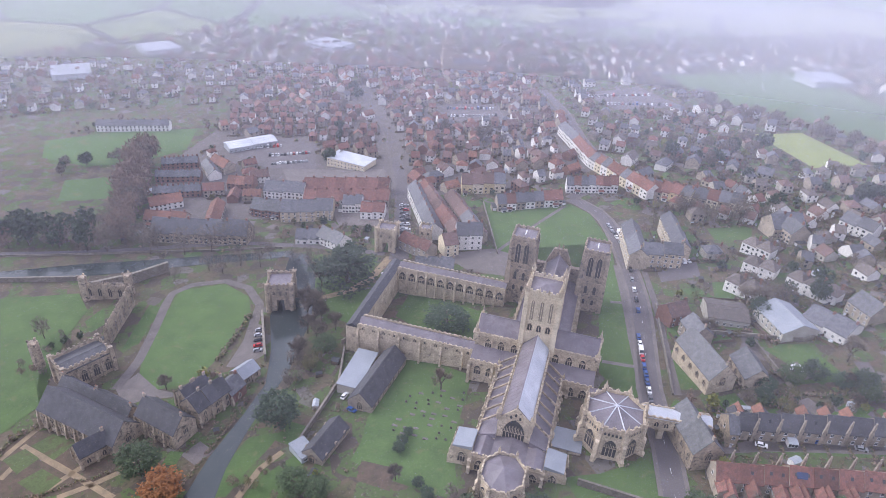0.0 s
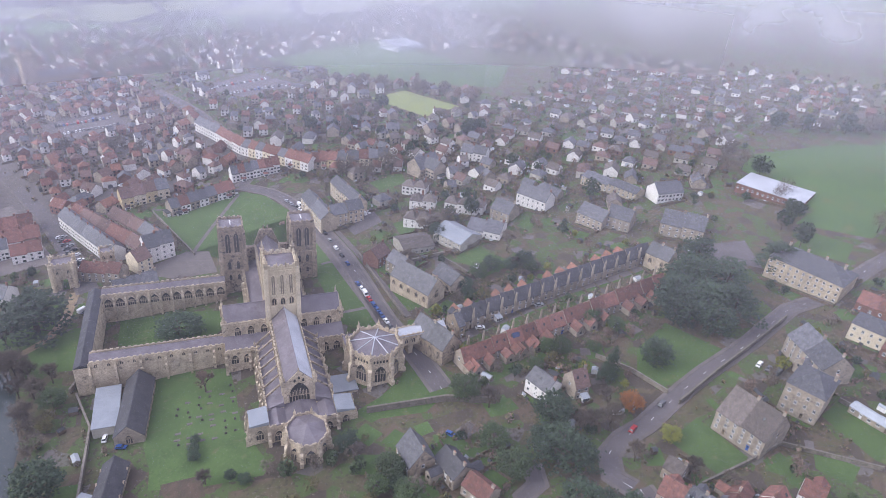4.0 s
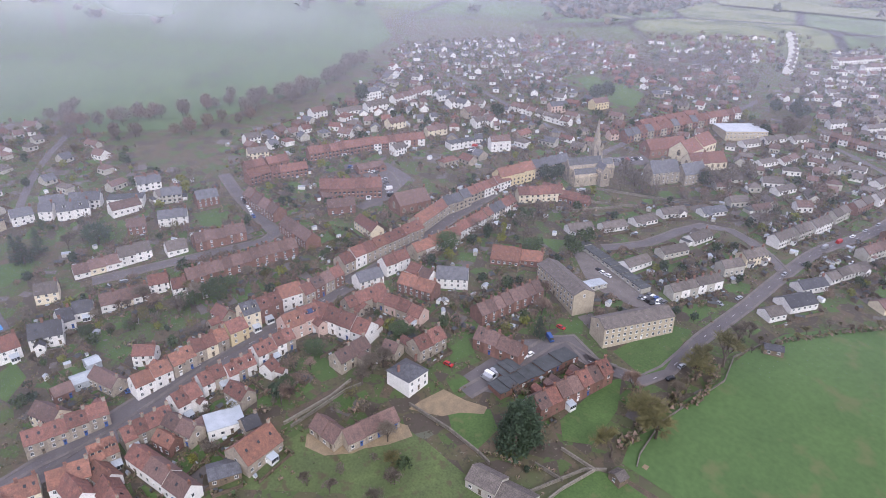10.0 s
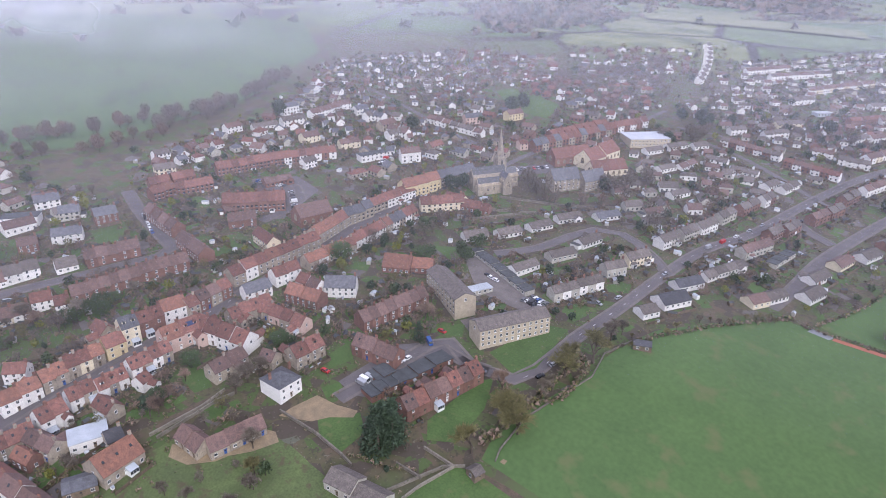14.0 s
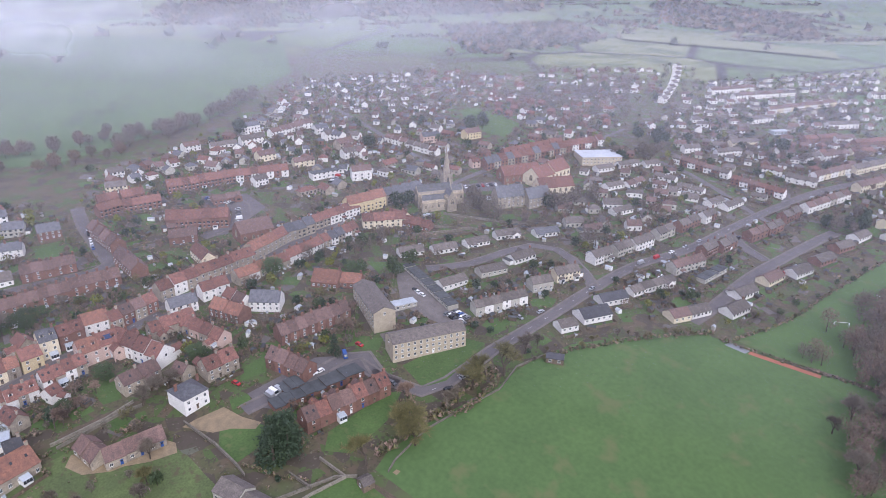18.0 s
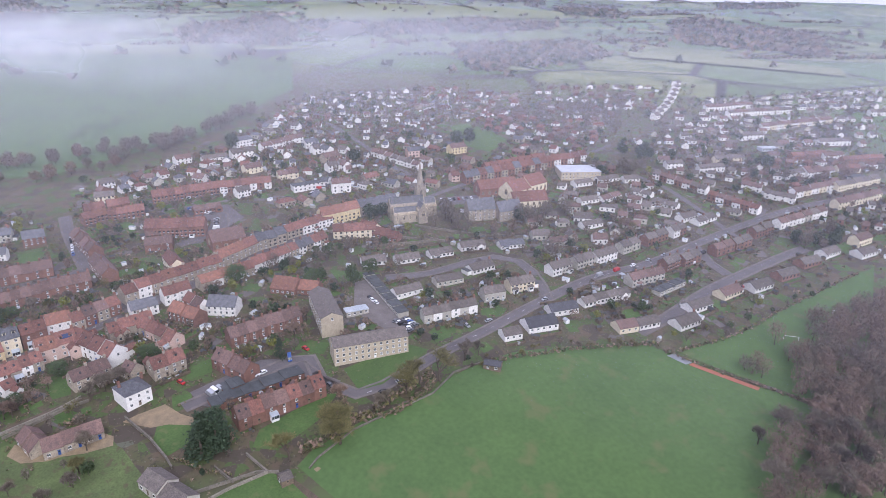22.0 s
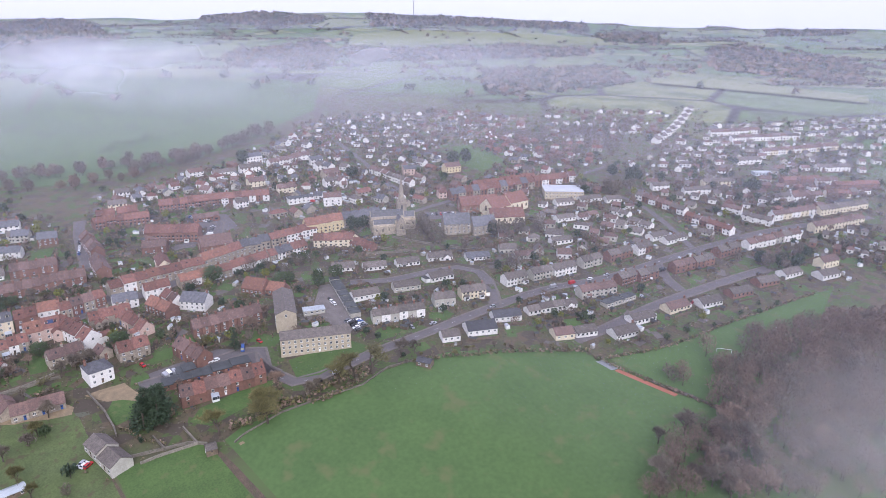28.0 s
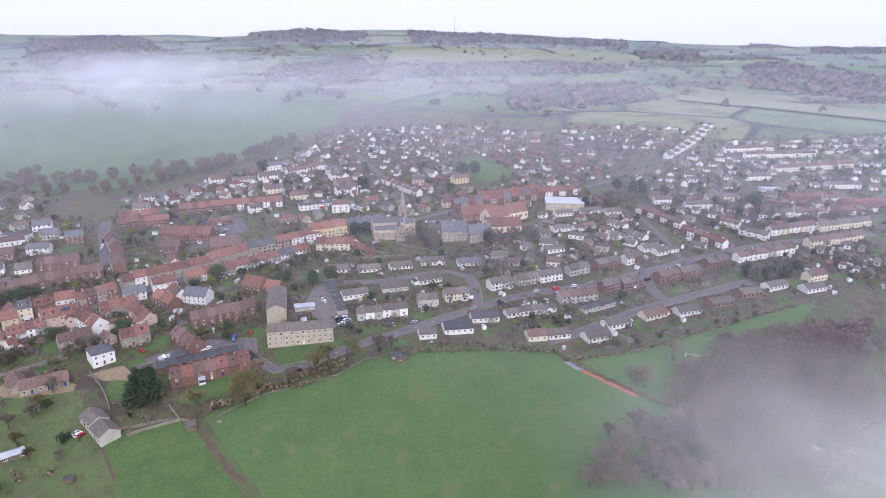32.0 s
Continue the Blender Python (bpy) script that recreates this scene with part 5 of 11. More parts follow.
def minster():
    root = new("cathedral")
    root.matrix_basis = MIN
    tagged(root, "large pale limestone Gothic cathedral with lead roofs and three towers", "cathedral")
    win = lambda w, h, p, x, y, z, r, bars=2: link_part("window", arch_window(w, h, bars), p, pose(x, y, z, 0, 0, r))
    ZE, ZR = 17.5, 23.5
    # nave and choir
    nave = gable_range(root, "nave", -60, -6, -6, 6, -6, ZE, ZR)
    choir = gable_range(root, "choir", 6, 49, -6, 6, -6, ZE, ZR)
    for p, c, xs in ((nave, -33, range(10)), (choir, 27, range(7))):
        n = len(xs)
        L = 54 if p is nave else 43
        for i in xs:
            x = -L / 2 + (i + 0.5) * L / n
            for s in (1, -1):
                win(2.6, 4.6, p, x, s * 6.02, 11.8, 0 if s > 0 else 180)
    # aisles with sloping lead roofs
    for p, x0, x1, n in ((nave, -58, -6, 10), (choir, 6, 51, 8)):
        for s in (1, -1):
            sh = Shape()
            a, b = (6, 12.5) if s > 0 else (-12.5, -6)
            sh.box(x0, a, -6, x1, b, 9.0)
            aisle = link_part("aisle", sh.mesh("aisle", "ashlar"), root)
            r = Shape()
            yo, yi = s * 12.2, s * 6.0
            r.add([(x0, yi, 11.4), (x1, yi, 11.4), (x1, yo, 9.3), (x0, yo, 9.3), (x0, yi, 9.0), (x1, yi, 9.0), (x1, yo, 9.0), (x0, yo, 9.0)], [(0, 1, 2, 3), (0, 4, 5, 1), (3, 2, 6, 7), (0, 3, 7, 4), (1, 5, 6, 2)])
            for i in range(int((x1 - x0) / 2)):
                x = x0 + 0.6 + 2 * i
                r.add([(x, yi, 11.55), (x + 0.15, yi, 11.55), (x + 0.15, yo, 9.45), (x, yo, 9.45)], [(0, 1, 2, 3)])
            link_part("lead_roof", r.mesh("lead_roof", "lead"), aisle, label="sloping lead aisle roof")
            add_parapet(aisle, x0, s * 12.5, x1, s * 12.5, 9.3)
            for i in range(n):
                x = x0 + (i + 0.5) * (x1 - x0) / n
                win(2.8, 5.0, aisle, x, s * 12.52, 2.4, 0 if s > 0 else 180)
                link_part("buttress", buttress(9.0, 2.0), aisle, pose(x0 + i * (x1 - x0) / n, s * 12.5, 0, 0, 0, 0 if s > 0 else 180))
                if i:
                    link_part("pinnacle", pinnacle(3.2, 0.7), aisle, pose(x0 + i * (x1 - x0) / n, s * 13.2, 9.2))
                    # flying buttress
                    x = x0 + i * (x1 - x0) / n
                    f = Shape()
                    f.add([(x - 0.3, s * 12.6, 9.5), (x + 0.3, s * 12.6, 9.5), (x + 0.3, s * 6.0, 15.4), (x - 0.3, s * 6.0, 15.4), (x - 0.3, s * 12.6, 10.5), (x + 0.3, s * 12.6, 10.5), (x + 0.3, s * 6.0, 16.2), (x - 0.3, s * 6.0, 16.2)],
                          [(4, 5, 6, 7), (0, 3, 2, 1), (0, 1, 5, 4), (1, 2, 6, 5), (3, 0, 4, 7)] if s > 0 else [(7, 6, 5, 4), (1, 2, 3, 0), (4, 5, 1, 0), (5, 6, 2, 1), (7, 4, 0, 3)])
                    if p is choir:
                        link_part("flying_buttress", f.mesh("flying_buttress", "dark_ashlar"), aisle)
    # pale overlay on the choir's north slope: weathered lead, with sky sheen painted in
    sheet = Shape()
    sheet.add([(-20.9, 0.1, ZR + 0.42), (20.9, 0.1, ZR + 0.42), (20.9, 5.5, ZE + 0.54), (-20.9, 5.5, ZE + 0.54), (-20.9, 0.1, ZR + 0.1), (20.9, 0.1, ZR + 0.1), (20.9, 5.5, ZE + 0.2), (-20.9, 5.5, ZE + 0.2)], [(0, 1, 2, 3), (4, 0, 3, 7), (1, 5, 6, 2), (3, 2, 6, 7)])
    link_part("lead_sheets", sheet.mesh("lead_sheets", "pale_lead"), choir, label="pale weathered lead overlay with sky sheen put into its colour")
    # choir east gable: great window, turrets, gable lights
    win(7.6, 9.4, choir, 21.55, 0, 8.9, -90, 6)
    for y, z in ((0, 19.6), (-1.6, 18.4), (1.6, 18.4)):
        win(0.8, 1.7, choir, 21.55, y, z, -90, 0)
    for y in (-6, 6):
        link_part("pinnacle", pinnacle(6.0, 1.5), choir, pose(21.1, y, ZE - 0.5))
    link_part("pinnacle", pinnacle(2.4, 0.5), choir, pose(21.3, 0, ZR - 0.2))
    link_part("pinnacle", pinnacle(2.4, 0.6), nave, pose(-26.6, 0, ZR - 0.2))
    # transepts
    for s in (1, -1):
        y0, y1 = (6, 25) if s > 0 else (-25, -6)
        arm = gable_range(root, "transept", -6, 6, y0, y1, -6, ZE, ZR, "y")
        for i in range(3):
            d = -7.0 + i * 5.4 if s > 0 else 7.0 - i * 5.4
            win(2.5, 4.8, arm, d, -6.02, 11.4, 180)
            win(2.5, 4.8, arm, d, 6.02, 11.4, 0)
        e = 9.52 * s
        for k in (-2.2, 0, 2.2):
            win(1.4, 7.5, arm, e, k, 7.5, -90 * s, 1)
        for k in (-6, 6):
            link_part("turret", pinnacle(9.5, 2.0), arm, pose(e * 0.96, k, ZE - 3.0))
        # east aisle of the transept and its chapel
        ais = block("aisle", root, "ashlar", 6, y0 if s > 0 else y0 + 0.0, -6, 13.0, y1, 8.8)
        r = Shape()
        r.add([(6, y0, 12.0), (6, y1, 12.0), (13.2, y1, 9.2), (13.2, y0, 9.2), (6, y0, 8.8), (6, y1, 8.8), (13.2, y1, 8.8), (13.2, y0, 8.8)], [(3, 2, 1, 0), (0, 1, 5, 4), (2, 3, 7, 6), (1, 2, 6, 5), (3, 0, 4, 7)])
        for i in range(int((y1 - y0) / 2.2)):
            y = y0 + 0.7 + i * 2.2
            r.add([(6, y, 12.2), (6, y + 0.16, 12.2), (13.2, y + 0.16, 9.4), (13.2, y, 9.4)], [(3, 2, 1, 0)])
        link_part("lead_roof", r.mesh("lead_roof", "lead"), ais, label="sloping lead roof with seams")
        add_parapet(ais, 13, y0, 13, y1, 9.1)
        for i in range(2):
            win(2.8, 4.6, ais, 13.02, (y0 + y1) / 2 + s * (1.5 + i * 5 - 2.5) + s * 2, 2.6, -90)
        win(2.8, 4.6, ais, 9.5, y1 + 0.02 if s > 0 else y0 - 0.02, 2.6, 0 if s > 0 else 180)
        for y in (y0 if s < 0 else y1, (y0 + y1) / 2):
            link_part("buttress", buttress(8.8, 1.8), ais, pose(13, y, 0, 0, 0, -90))
        wst = block("aisle", root, "ashlar", -13, y0, -6, -6, y1, 8.8)
        r = Shape()
        r.add([(-6, y0, 12.0), (-6, y1, 12.0), (-13.2, y1, 9.2), (-13.2, y0, 9.2), (-6, y0, 8.8), (-6, y1, 8.8), (-13.2, y1, 8.8), (-13.2, y0, 8.8)], [(0, 1, 2, 3), (4, 5, 1, 0), (6, 7, 3, 2), (5, 6, 2, 1), (7, 4, 0, 3)])
        link_part("lead_roof", r.mesh("lead_roof", "lead"), wst, label="sloping lead roof with seams")
        win(2.8, 4.6, wst, -9.5, y1 + 0.02 if s > 0 else y0 - 0.02, 2.6, 0 if s > 0 else 180)
    # central tower
    T, TH = 6.4, 43.0
    tower = block("central_tower", root, "pale_ashlar", -T, -T, 0, T, T, TH, "tall pale crossing tower with tracery panels")
    for sx in (1, -1):
        for sy in (1, -1):
            block("corner_buttress", tower, "pale_ashlar", sx * T - 1.0, sy * T - 1.0, 15, sx * T + 1.0, sy * T + 1.0, TH + 0.5, taper=0.15)
            link_part("pinnacle", pinnacle(7.0, 1.5), tower, pose(sx * (T - 0.1), sy * (T - 0.1), TH))
    for r, dx, dy in ((0, 0, 1), (180, 0, -1), (-90, 1, 0), (90, -1, 0)):
        for k in (-3.6, 0, 3.6):
            px, py = (k, dy * T) if dy else (dx * T, k)
            link_part("louvred_opening", arch_window(1.3, 9.5, 1, "pale_ashlar", "stone"), tower, pose(px + dx * 0.02, py + dy * 0.02, TH - 12.5, 0, 0, r))
            win(1.7, 3.4, tower, px + dx * 0.02, py + dy * 0.02, 25.4, r, 1)
            link_part("pinnacle", pinnacle(2.6, 0.6), tower, pose(k + 1.8 if dy else dx * T, dy * T if dy else k + 1.8, TH + 0.6)) if k < 3 else None
        for k in (-5.2, -4.7, -2.5, -1.8, -1.1, 1.1, 1.8, 2.5, 4.7, 5.2):
            px, py = (k, dy * T) if dy else (dx * T, k)
            block("shaft", tower, "pale_ashlar", px - 0.14, py - 0.14, 20, px + 0.14, py + 0.14, TH - 1.2)
        for z in (24.2, 29.6, TH - 1.4):
            if dy:
                block("string_course", tower, "pale_ashlar", -T - 0.2, dy * T - 0.2, z, T + 0.2, dy * T + 0.2, z + 0.4)
            else:
                block("string_course", tower, "pale_ashlar", dx * T - 0.2, -T - 0.2, z, dx * T + 0.2, T + 0.2, z + 0.4)
        a, b = ((-T, dy * T), (T, dy * T)) if dy else ((dx * T, -T), (dx * T, T))
        add_parapet(tower, *a, *b, TH + 0.4, 1.6, "pale_ashlar")
    s = Shape()
    s.spire([(-T + 0.5, -T + 0.5), (T - 0.5, -T + 0.5), (T - 0.5, T - 0.5), (-T + 0.5, T - 0.5)], TH + 0.02, TH + 1.3)
    for i in range(5):
        y = -T + 1.4 + i * 2.5
        s.box(-T + 0.6, y, TH + 0.1, T - 0.6, y + 0.15, TH + 1.0 - abs(y) * 0.17)
    link_part("lead_roof", s.mesh("lead_roof", "lead"), tower, label="low grey lead tower roof")
    # west front with its two towers
    front = block("west_front", root, "dark_ashlar", -62.5, -22, -8, -60, 22, 17, "broad screen front of niches and statues")
    g = Shape()
    g.add([(-62.4, -6.5, 17), (-62.4, 6.5, 17), (-62.4, 3, 26), (-62.4, -3, 26), (-60.5, -6.5, 17), (-60.5, 6.5, 17), (-60.5, 3, 26), (-60.5, -3, 26)], [(3, 2, 1, 0), (4, 5, 6, 7), (0, 4, 7, 3), (1, 2, 6, 5), (2, 3, 7, 6)])
    link_part("gable", g.mesh("gable", "dark_ashlar"), front)
    for y in (-3, -1, 1, 3):
        link_part("pinnacle", pinnacle(3.5, 0.7, "dark_ashlar"), front, pose(-61.4, y, 25.8 if abs(y) < 2 else 22.5))
    for s_ in (1, -1):
        W, WH, cy = 5.6, 33.5, 17.0 * s_
        tw = block("west_tower", root, "dark_ashlar", -61.5, cy - W, -8, -61.5 + 2 * W, cy + W, WH, "weathered tower with tall louvred bell openings")
        cx = -61.5 + W
        for sx in (1, -1):
            for sy in (1, -1):
                px, py = cx + sx * W, cy + sy * W
                block("corner_buttress", tw, "dark_ashlar", px - 1.25, py - 1.25, -8, px + 1.25, py + 1.25, 17, taper=0.1)
                block("corner_buttress", tw, "dark_ashlar", px - 0.95, py - 0.95, 17, px + 0.95, py + 0.95, WH - 4, taper=0.15)
                link_part("pinnacle", pinnacle(5.0, 1.3, "dark_ashlar"), tw, pose(px, py, WH - 4.2))
        for r, dx, dy in ((0, 0, 1), (180, 0, -1), (-90, 1, 0), (90, -1, 0)):
            for k in (-2.0, 2.0):
                px, py = (cx + k, cy + dy * W) if dy else (cx + dx * W, cy + k)
                link_part("bell_opening", arch_window(2.2, 10.5, 1, "dark_ashlar"), tw, pose(px + dx * 0.02, py + dy * 0.02, WH - 13, 0, 0, r))
                link_part("niche", arch_window(1.4, 4.5, 0, "dark_ashlar"), tw, pose(px + dx * 0.02, py + dy * 0.02, 11, 0, 0, r))
                link_part("niche", arch_window(1.2, 3.0, 0, "dark_ashlar"), tw, pose(px + dx * 0.02, py + dy * 0.02, 5, 0, 0, r))
            for z in (9.6, 17, 19.4, WH - 1.2):
                if dy:
                    block("string_course", tw, "dark_ashlar", cx - W - 0.25, cy + dy * W - 0.25, z, cx + W + 0.25, cy + dy * W + 0.25, z + 0.4)
                else:
                    block("string_course", tw, "dark_ashlar", cx + dx * W - 0.25, cy - W - 0.25, z, cx + dx * W + 0.25, cy + W + 0.25, z + 0.4)
            for k in (-4, 0, 4):
                px, py = (cx + k, cy + dy * (W + 0.2)) if dy else (cx + dx * (W + 0.2), cy + k)
                block("shaft", tw, "dark_ashlar", px - 0.2, py - 0.2, 19, px + 0.2, py + 0.2, WH)
            a, b = ((cx - W, cy + dy * W), (cx + W, cy + dy * W)) if dy else ((cx + dx * W, cy - W), (cx + dx * W, cy + W))
            add_parapet(tw, *a, *b, WH + 0.4, 1.2, "dark_ashlar")
        s = Shape()
        s.spire([(cx - W + 0.4, cy - W + 0.4), (cx + W - 0.4, cy - W + 0.4), (cx + W - 0.4, cy + W - 0.4), (cx - W + 0.4, cy + W - 0.4)], WH + 0.02, WH + 1.0)
        link_part("lead_roof", s.mesh("lead_roof", "lead"), tw)
        block("ladder_board", tw, "frame_white", cx - 2.2, cy - 0.25, WH + 0.7, cx + 2.2, cy + 0.25, WH + 1.05)
    # retrochoir, eastern chapels, lady chapel
    retro = block("retrochoir", root, "ashlar", 49, -12.5, -6, 60, 12.5, 8.2)
    r = Shape()
    for y0, y1 in ((-12.3, -6), (-6, 6), (6, 12.3)):
        r.add([(49, y0, 8.4), (60.2, y0, 8.4), (60.2, y1, 8.4), (49, y1, 8.4), (49, (y0 + y1) / 2, 9.8), (60.2, (y0 + y1) / 2, 9.8)], [(0, 1, 5, 4), (2, 3, 4, 5), (1, 2, 5), (3, 0, 4), (3, 2, 1, 0)])
        for i in range(6):
            x = 49.4 + i * 1.8
            r.add([(x, y0, 8.55), (x + 0.15, y0, 8.55), (x + 0.15, (y0 + y1) / 2, 9.95), (x, (y0 + y1) / 2, 9.95), (x, y1, 8.55), (x + 0.15, y1, 8.55)], [(0, 1, 2, 3), (3, 2, 5, 4)])
    link_part("lead_roof", r.mesh("lead_roof", "lead"), retro, label="ridged lead roofs with seams")
    add_parapet(retro, 60, -12.5, 60, -6, 8.5)
    add_parapet(retro, 60, 6, 60, 12.5, 8.5)
    for y in (-9.3, 9.3):
        win(3.0, 5.0, retro, 60.02, y, 1.6, -90)
        link_part("buttress", buttress(8.2, 2.0), retro, pose(60, y * 1.36, 0, 0, 0, -90))
    for s in (1, -1):
        y0, y1 = (12.5, 19.5) if s > 0 else (-19.5, -12.5)
        ch = block("chapel", root, "ashlar", 50, y0, -6, 58.5, y1, 8.4)
        rf = Shape()
        rf.add([(49.8, y0, 8.6), (58.7, y0, 8.6), (58.7, y1, 8.6), (49.8, y1, 8.6), (49.8, y0, 9.2 if s < 0 else 10.2), (58.7, y0, 9.2 if s < 0 else 10.2), (58.7, y1, 10.2 if s < 0 else 9.2), (49.8, y1, 10.2 if s < 0 else 9.2)], [(4, 5, 6, 7), (0, 1, 5, 4), (1, 2, 6, 5), (2, 3, 7, 6), (3, 0, 4, 7)])
        link_part("lead_roof", rf.mesh("lead_roof", "blue_lead"), ch, label="pale lead lean-to roof")
        win(2.6, 4.8, ch, 58.52, (y0 + y1) / 2, 2.0, -90)
        win(2.6, 4.8, ch, 54, y1 + 0.02 if s > 0 else y0 - 0.02, 2.0, 0 if s > 0 else 180)
        for x in (50.4, 58.1):
            link_part("buttress", buttress(8.4, 1.6), ch, pose(x, y1 if s > 0 else y0, 0, 0, 0, 0 if s > 0 else 180))
    ring = [(66 + 8.8 * math.cos(a), 7.6 * math.sin(a)) for a in [math.pi / 8 + i * math.pi / 4 for i in range(8)]]
    lady = Shape()
    lady.prism(ring, -6, 9.8)
    lady = link_part("lady_chapel", lady.mesh("lady_chapel", "ashlar"), root)
    r = Shape()
    r.spire([(66 + (x - 66) * 0.96, y * 0.96) for x, y in ring], 9.9, 13.0)
    link_part("lead_roof", r.mesh("lead_roof", "lead"), lady, label="eight-sided lead roof")
    for i in range(8):
        (xa, ya), (xb, yb) = ring[i], ring[(i + 1) % 8]
        add_parapet(lady, xa, ya, xb, yb, 10.1)
        link_part("buttress", buttress(9.6, 2.0, 1.3), lady, pose(xa, ya, 0, 0, 0, math.degrees(math.atan2(ya, xa - 66)) - 90))
        link_part("pinnacle", pinnacle(3.6, 0.8), lady, pose(66 + (xa - 66) * 1.06, ya * 1.06, 9.6))
        mx, my = (xa + xb) / 2, (ya + yb) / 2
        if mx > 60.5:
            win(3.6, 6.6, lady, mx * 1.0, my, 1.4, math.degrees(math.atan2(my, mx - 66)) - 90, 4)
    # chapter house: an octagon with a lead tent roof and pale ribs
    cx, cy, R = 33.5, 33.2, 10.8
    ring = [(cx + R * math.cos(a), cy + R * math.sin(a)) for a in [math.pi / 8 + i * math.pi / 4 for i in range(8)]]
    c = Shape()
    c.prism(ring, -6, 18.6)
    chap = link_part("chapter_house", c.mesh("chapter_house", "ashlar"), root, label="eight-sided pale stone chapter house")
    r = Shape()
    r.spire([(cx + (x - cx) * 0.95, cy + (y - cy) * 0.95) for x, y in ring], 18.7, 21.8)
    link_part("lead_roof", r.mesh("lead_roof", "lead"), chap, label="violet-grey lead tent roof")
    for i in range(8):
        (xa, ya), (xb, yb) = ring[i], ring[(i + 1) % 8]
        a = math.degrees(math.atan2(ya - cy, xa - cx))
        q = Shape()
        tube(q, (cx + (xa - cx) * 0.95, cy + (ya - cy) * 0.95, 18.8), (cx, cy, 21.95), 0.28, 0.2, 4)
        link_part("roof_rib", q.mesh("roof_rib", "pale_lead"), chap, label="pale lead roof rib")
        link_part("buttress", buttress(18.0, 2.6, 1.5), chap, pose(xa, ya, 0, 0, 0, a - 90))
        link_part("pinnacle", pinnacle(6.0, 1.2), chap, pose(cx + (xa - cx) * 1.05, cy + (ya - cy) * 1.05, 17.6))
        link_part("pinnacle", pinnacle(2.4, 0.5), chap, pose((xa + xb) / 2, (ya + yb) / 2, 19.2))
        add_parapet(chap, xa, ya, xb, yb, 18.9, 1.5)
        mx, my = (xa + xb) / 2, (ya + yb) / 2
        t = math.degrees(math.atan2(my - cy, mx - cx)) - 90
        win(4.6, 8.0, chap, mx, my, 6.6, t, 3)
        for k in (-2.6, -1.3, 0, 1.3, 2.6):
            d = Vector((xb - xa, yb - ya)).normalized()
            win(0.8, 1.5, chap, mx + d.x * k, my + d.y * k, 16.2, t, 0)
        win(0.9, 1.6, chap, mx + (xb - xa) * 0.2, my + (yb - ya) * 0.2, 1.5, t, 0)
    st = block("stair_passage", root, "ashlar", 13, 24, -6, 24, 31, 9)
    block("lead_roof", st, "lead", 12.8, 23.8, 9.0, 24.2, 31.2, 9.5)
    und = block("undercroft", root, "ashlar", 34, 13, -6, 44, 24, 5)
    block("lead_roof", und, "blue_lead", 33.8, 12.8, 5.0, 44.2, 24.2, 5.4)
    # cloister: three walks with lead roofs and traceried bays
    for nm, x0, y0, x1, y1, h in (("east_walk", -1, -77, 6, -25, 7.6), ("west_walk", -52, -77, -45, -22, 6.6), ("south_walk", -52, -83, 6, -77, 6.0)):
        w = block("cloister_walk", root, "ashlar", x0, y0, -8, x1, y1, h, "pale stone cloister range with a lead roof")
        rr = Shape()
        if nm == "south_walk":
            rr.add([(x0, y0, h), (x1, y0, h), (x1, y1, h), (x0, y1, h), (x0, (y0 + y1) / 2, h + 1.8), (x1, (y0 + y1) / 2, h + 1.8)], [(0, 1, 5, 4), (2, 3, 4, 5), (1, 2, 5), (3, 0, 4), (3, 2, 1, 0)])
        else:
            rr.add([(x0, y0, h + 0.1), (x1, y0, h + 0.1), (x1, y1, h + 0.1), (x0, y1, h + 0.1), ((x0 + x1) / 2, y0, h + 2.2), ((x0 + x1) / 2, y1, h + 2.2)], [(1, 2, 5, 4), (3, 0, 4, 5), (0, 1, 4), (2, 3, 5), (3, 2, 1, 0)])
            for i in range(int((y1 - y0) / 2.2)):
                y = y0 + 0.8 + i * 2.2
                rr.add([(x0, y, h + 0.25), (x0, y + 0.15, h + 0.25), ((x0 + x1) / 2, y + 0.15, h + 2.35), ((x0 + x1) / 2, y, h + 2.35), (x1, y, h + 0.25), (x1, y + 0.15, h + 0.25)], [(0, 3, 2, 1), (3, 4, 5, 2)])
        link_part("lead_roof", rr.mesh("lead_roof", "lead" if nm != "south_walk" else "dark_slate"), w)
        if nm == "south_walk":
            continue
        n = 11
        for i in range(n):
            y = y0 + (i + 0.5) * (y1 - y0) / n
            inner, outer = (x0 - 0.02, x1 + 0.02) if nm == "east_walk" else (x1 + 0.02, x0 - 0.02)
            win(3.5, 4.6, w, inner, y, 0.6, 90 if nm == "east_walk" else -90, 3)
            if nm == "east_walk":
                link_part("window", arch_window(1.2, 1.6, 1), w, pose(outer, y, 5.6, 0, 0, -90))
            link_part("buttress", buttress(h, 1.6, 0.9), w, pose(inner, y - (y1 - y0) / n / 2, 0, 0, 0, 90 if nm == "east_walk" else -90))
            if nm == "east_walk" and i % 2 == 0:
                link_part("buttress", buttress(h, 1.6, 0.9), w, pose(outer, y - (y1 - y0) / n / 2, 0, 0, 0, -90))
        for k in (x0, x1):
            add_parapet(w, k, y0, k, y1, h + 0.4, 0.9)
    return root


minster()


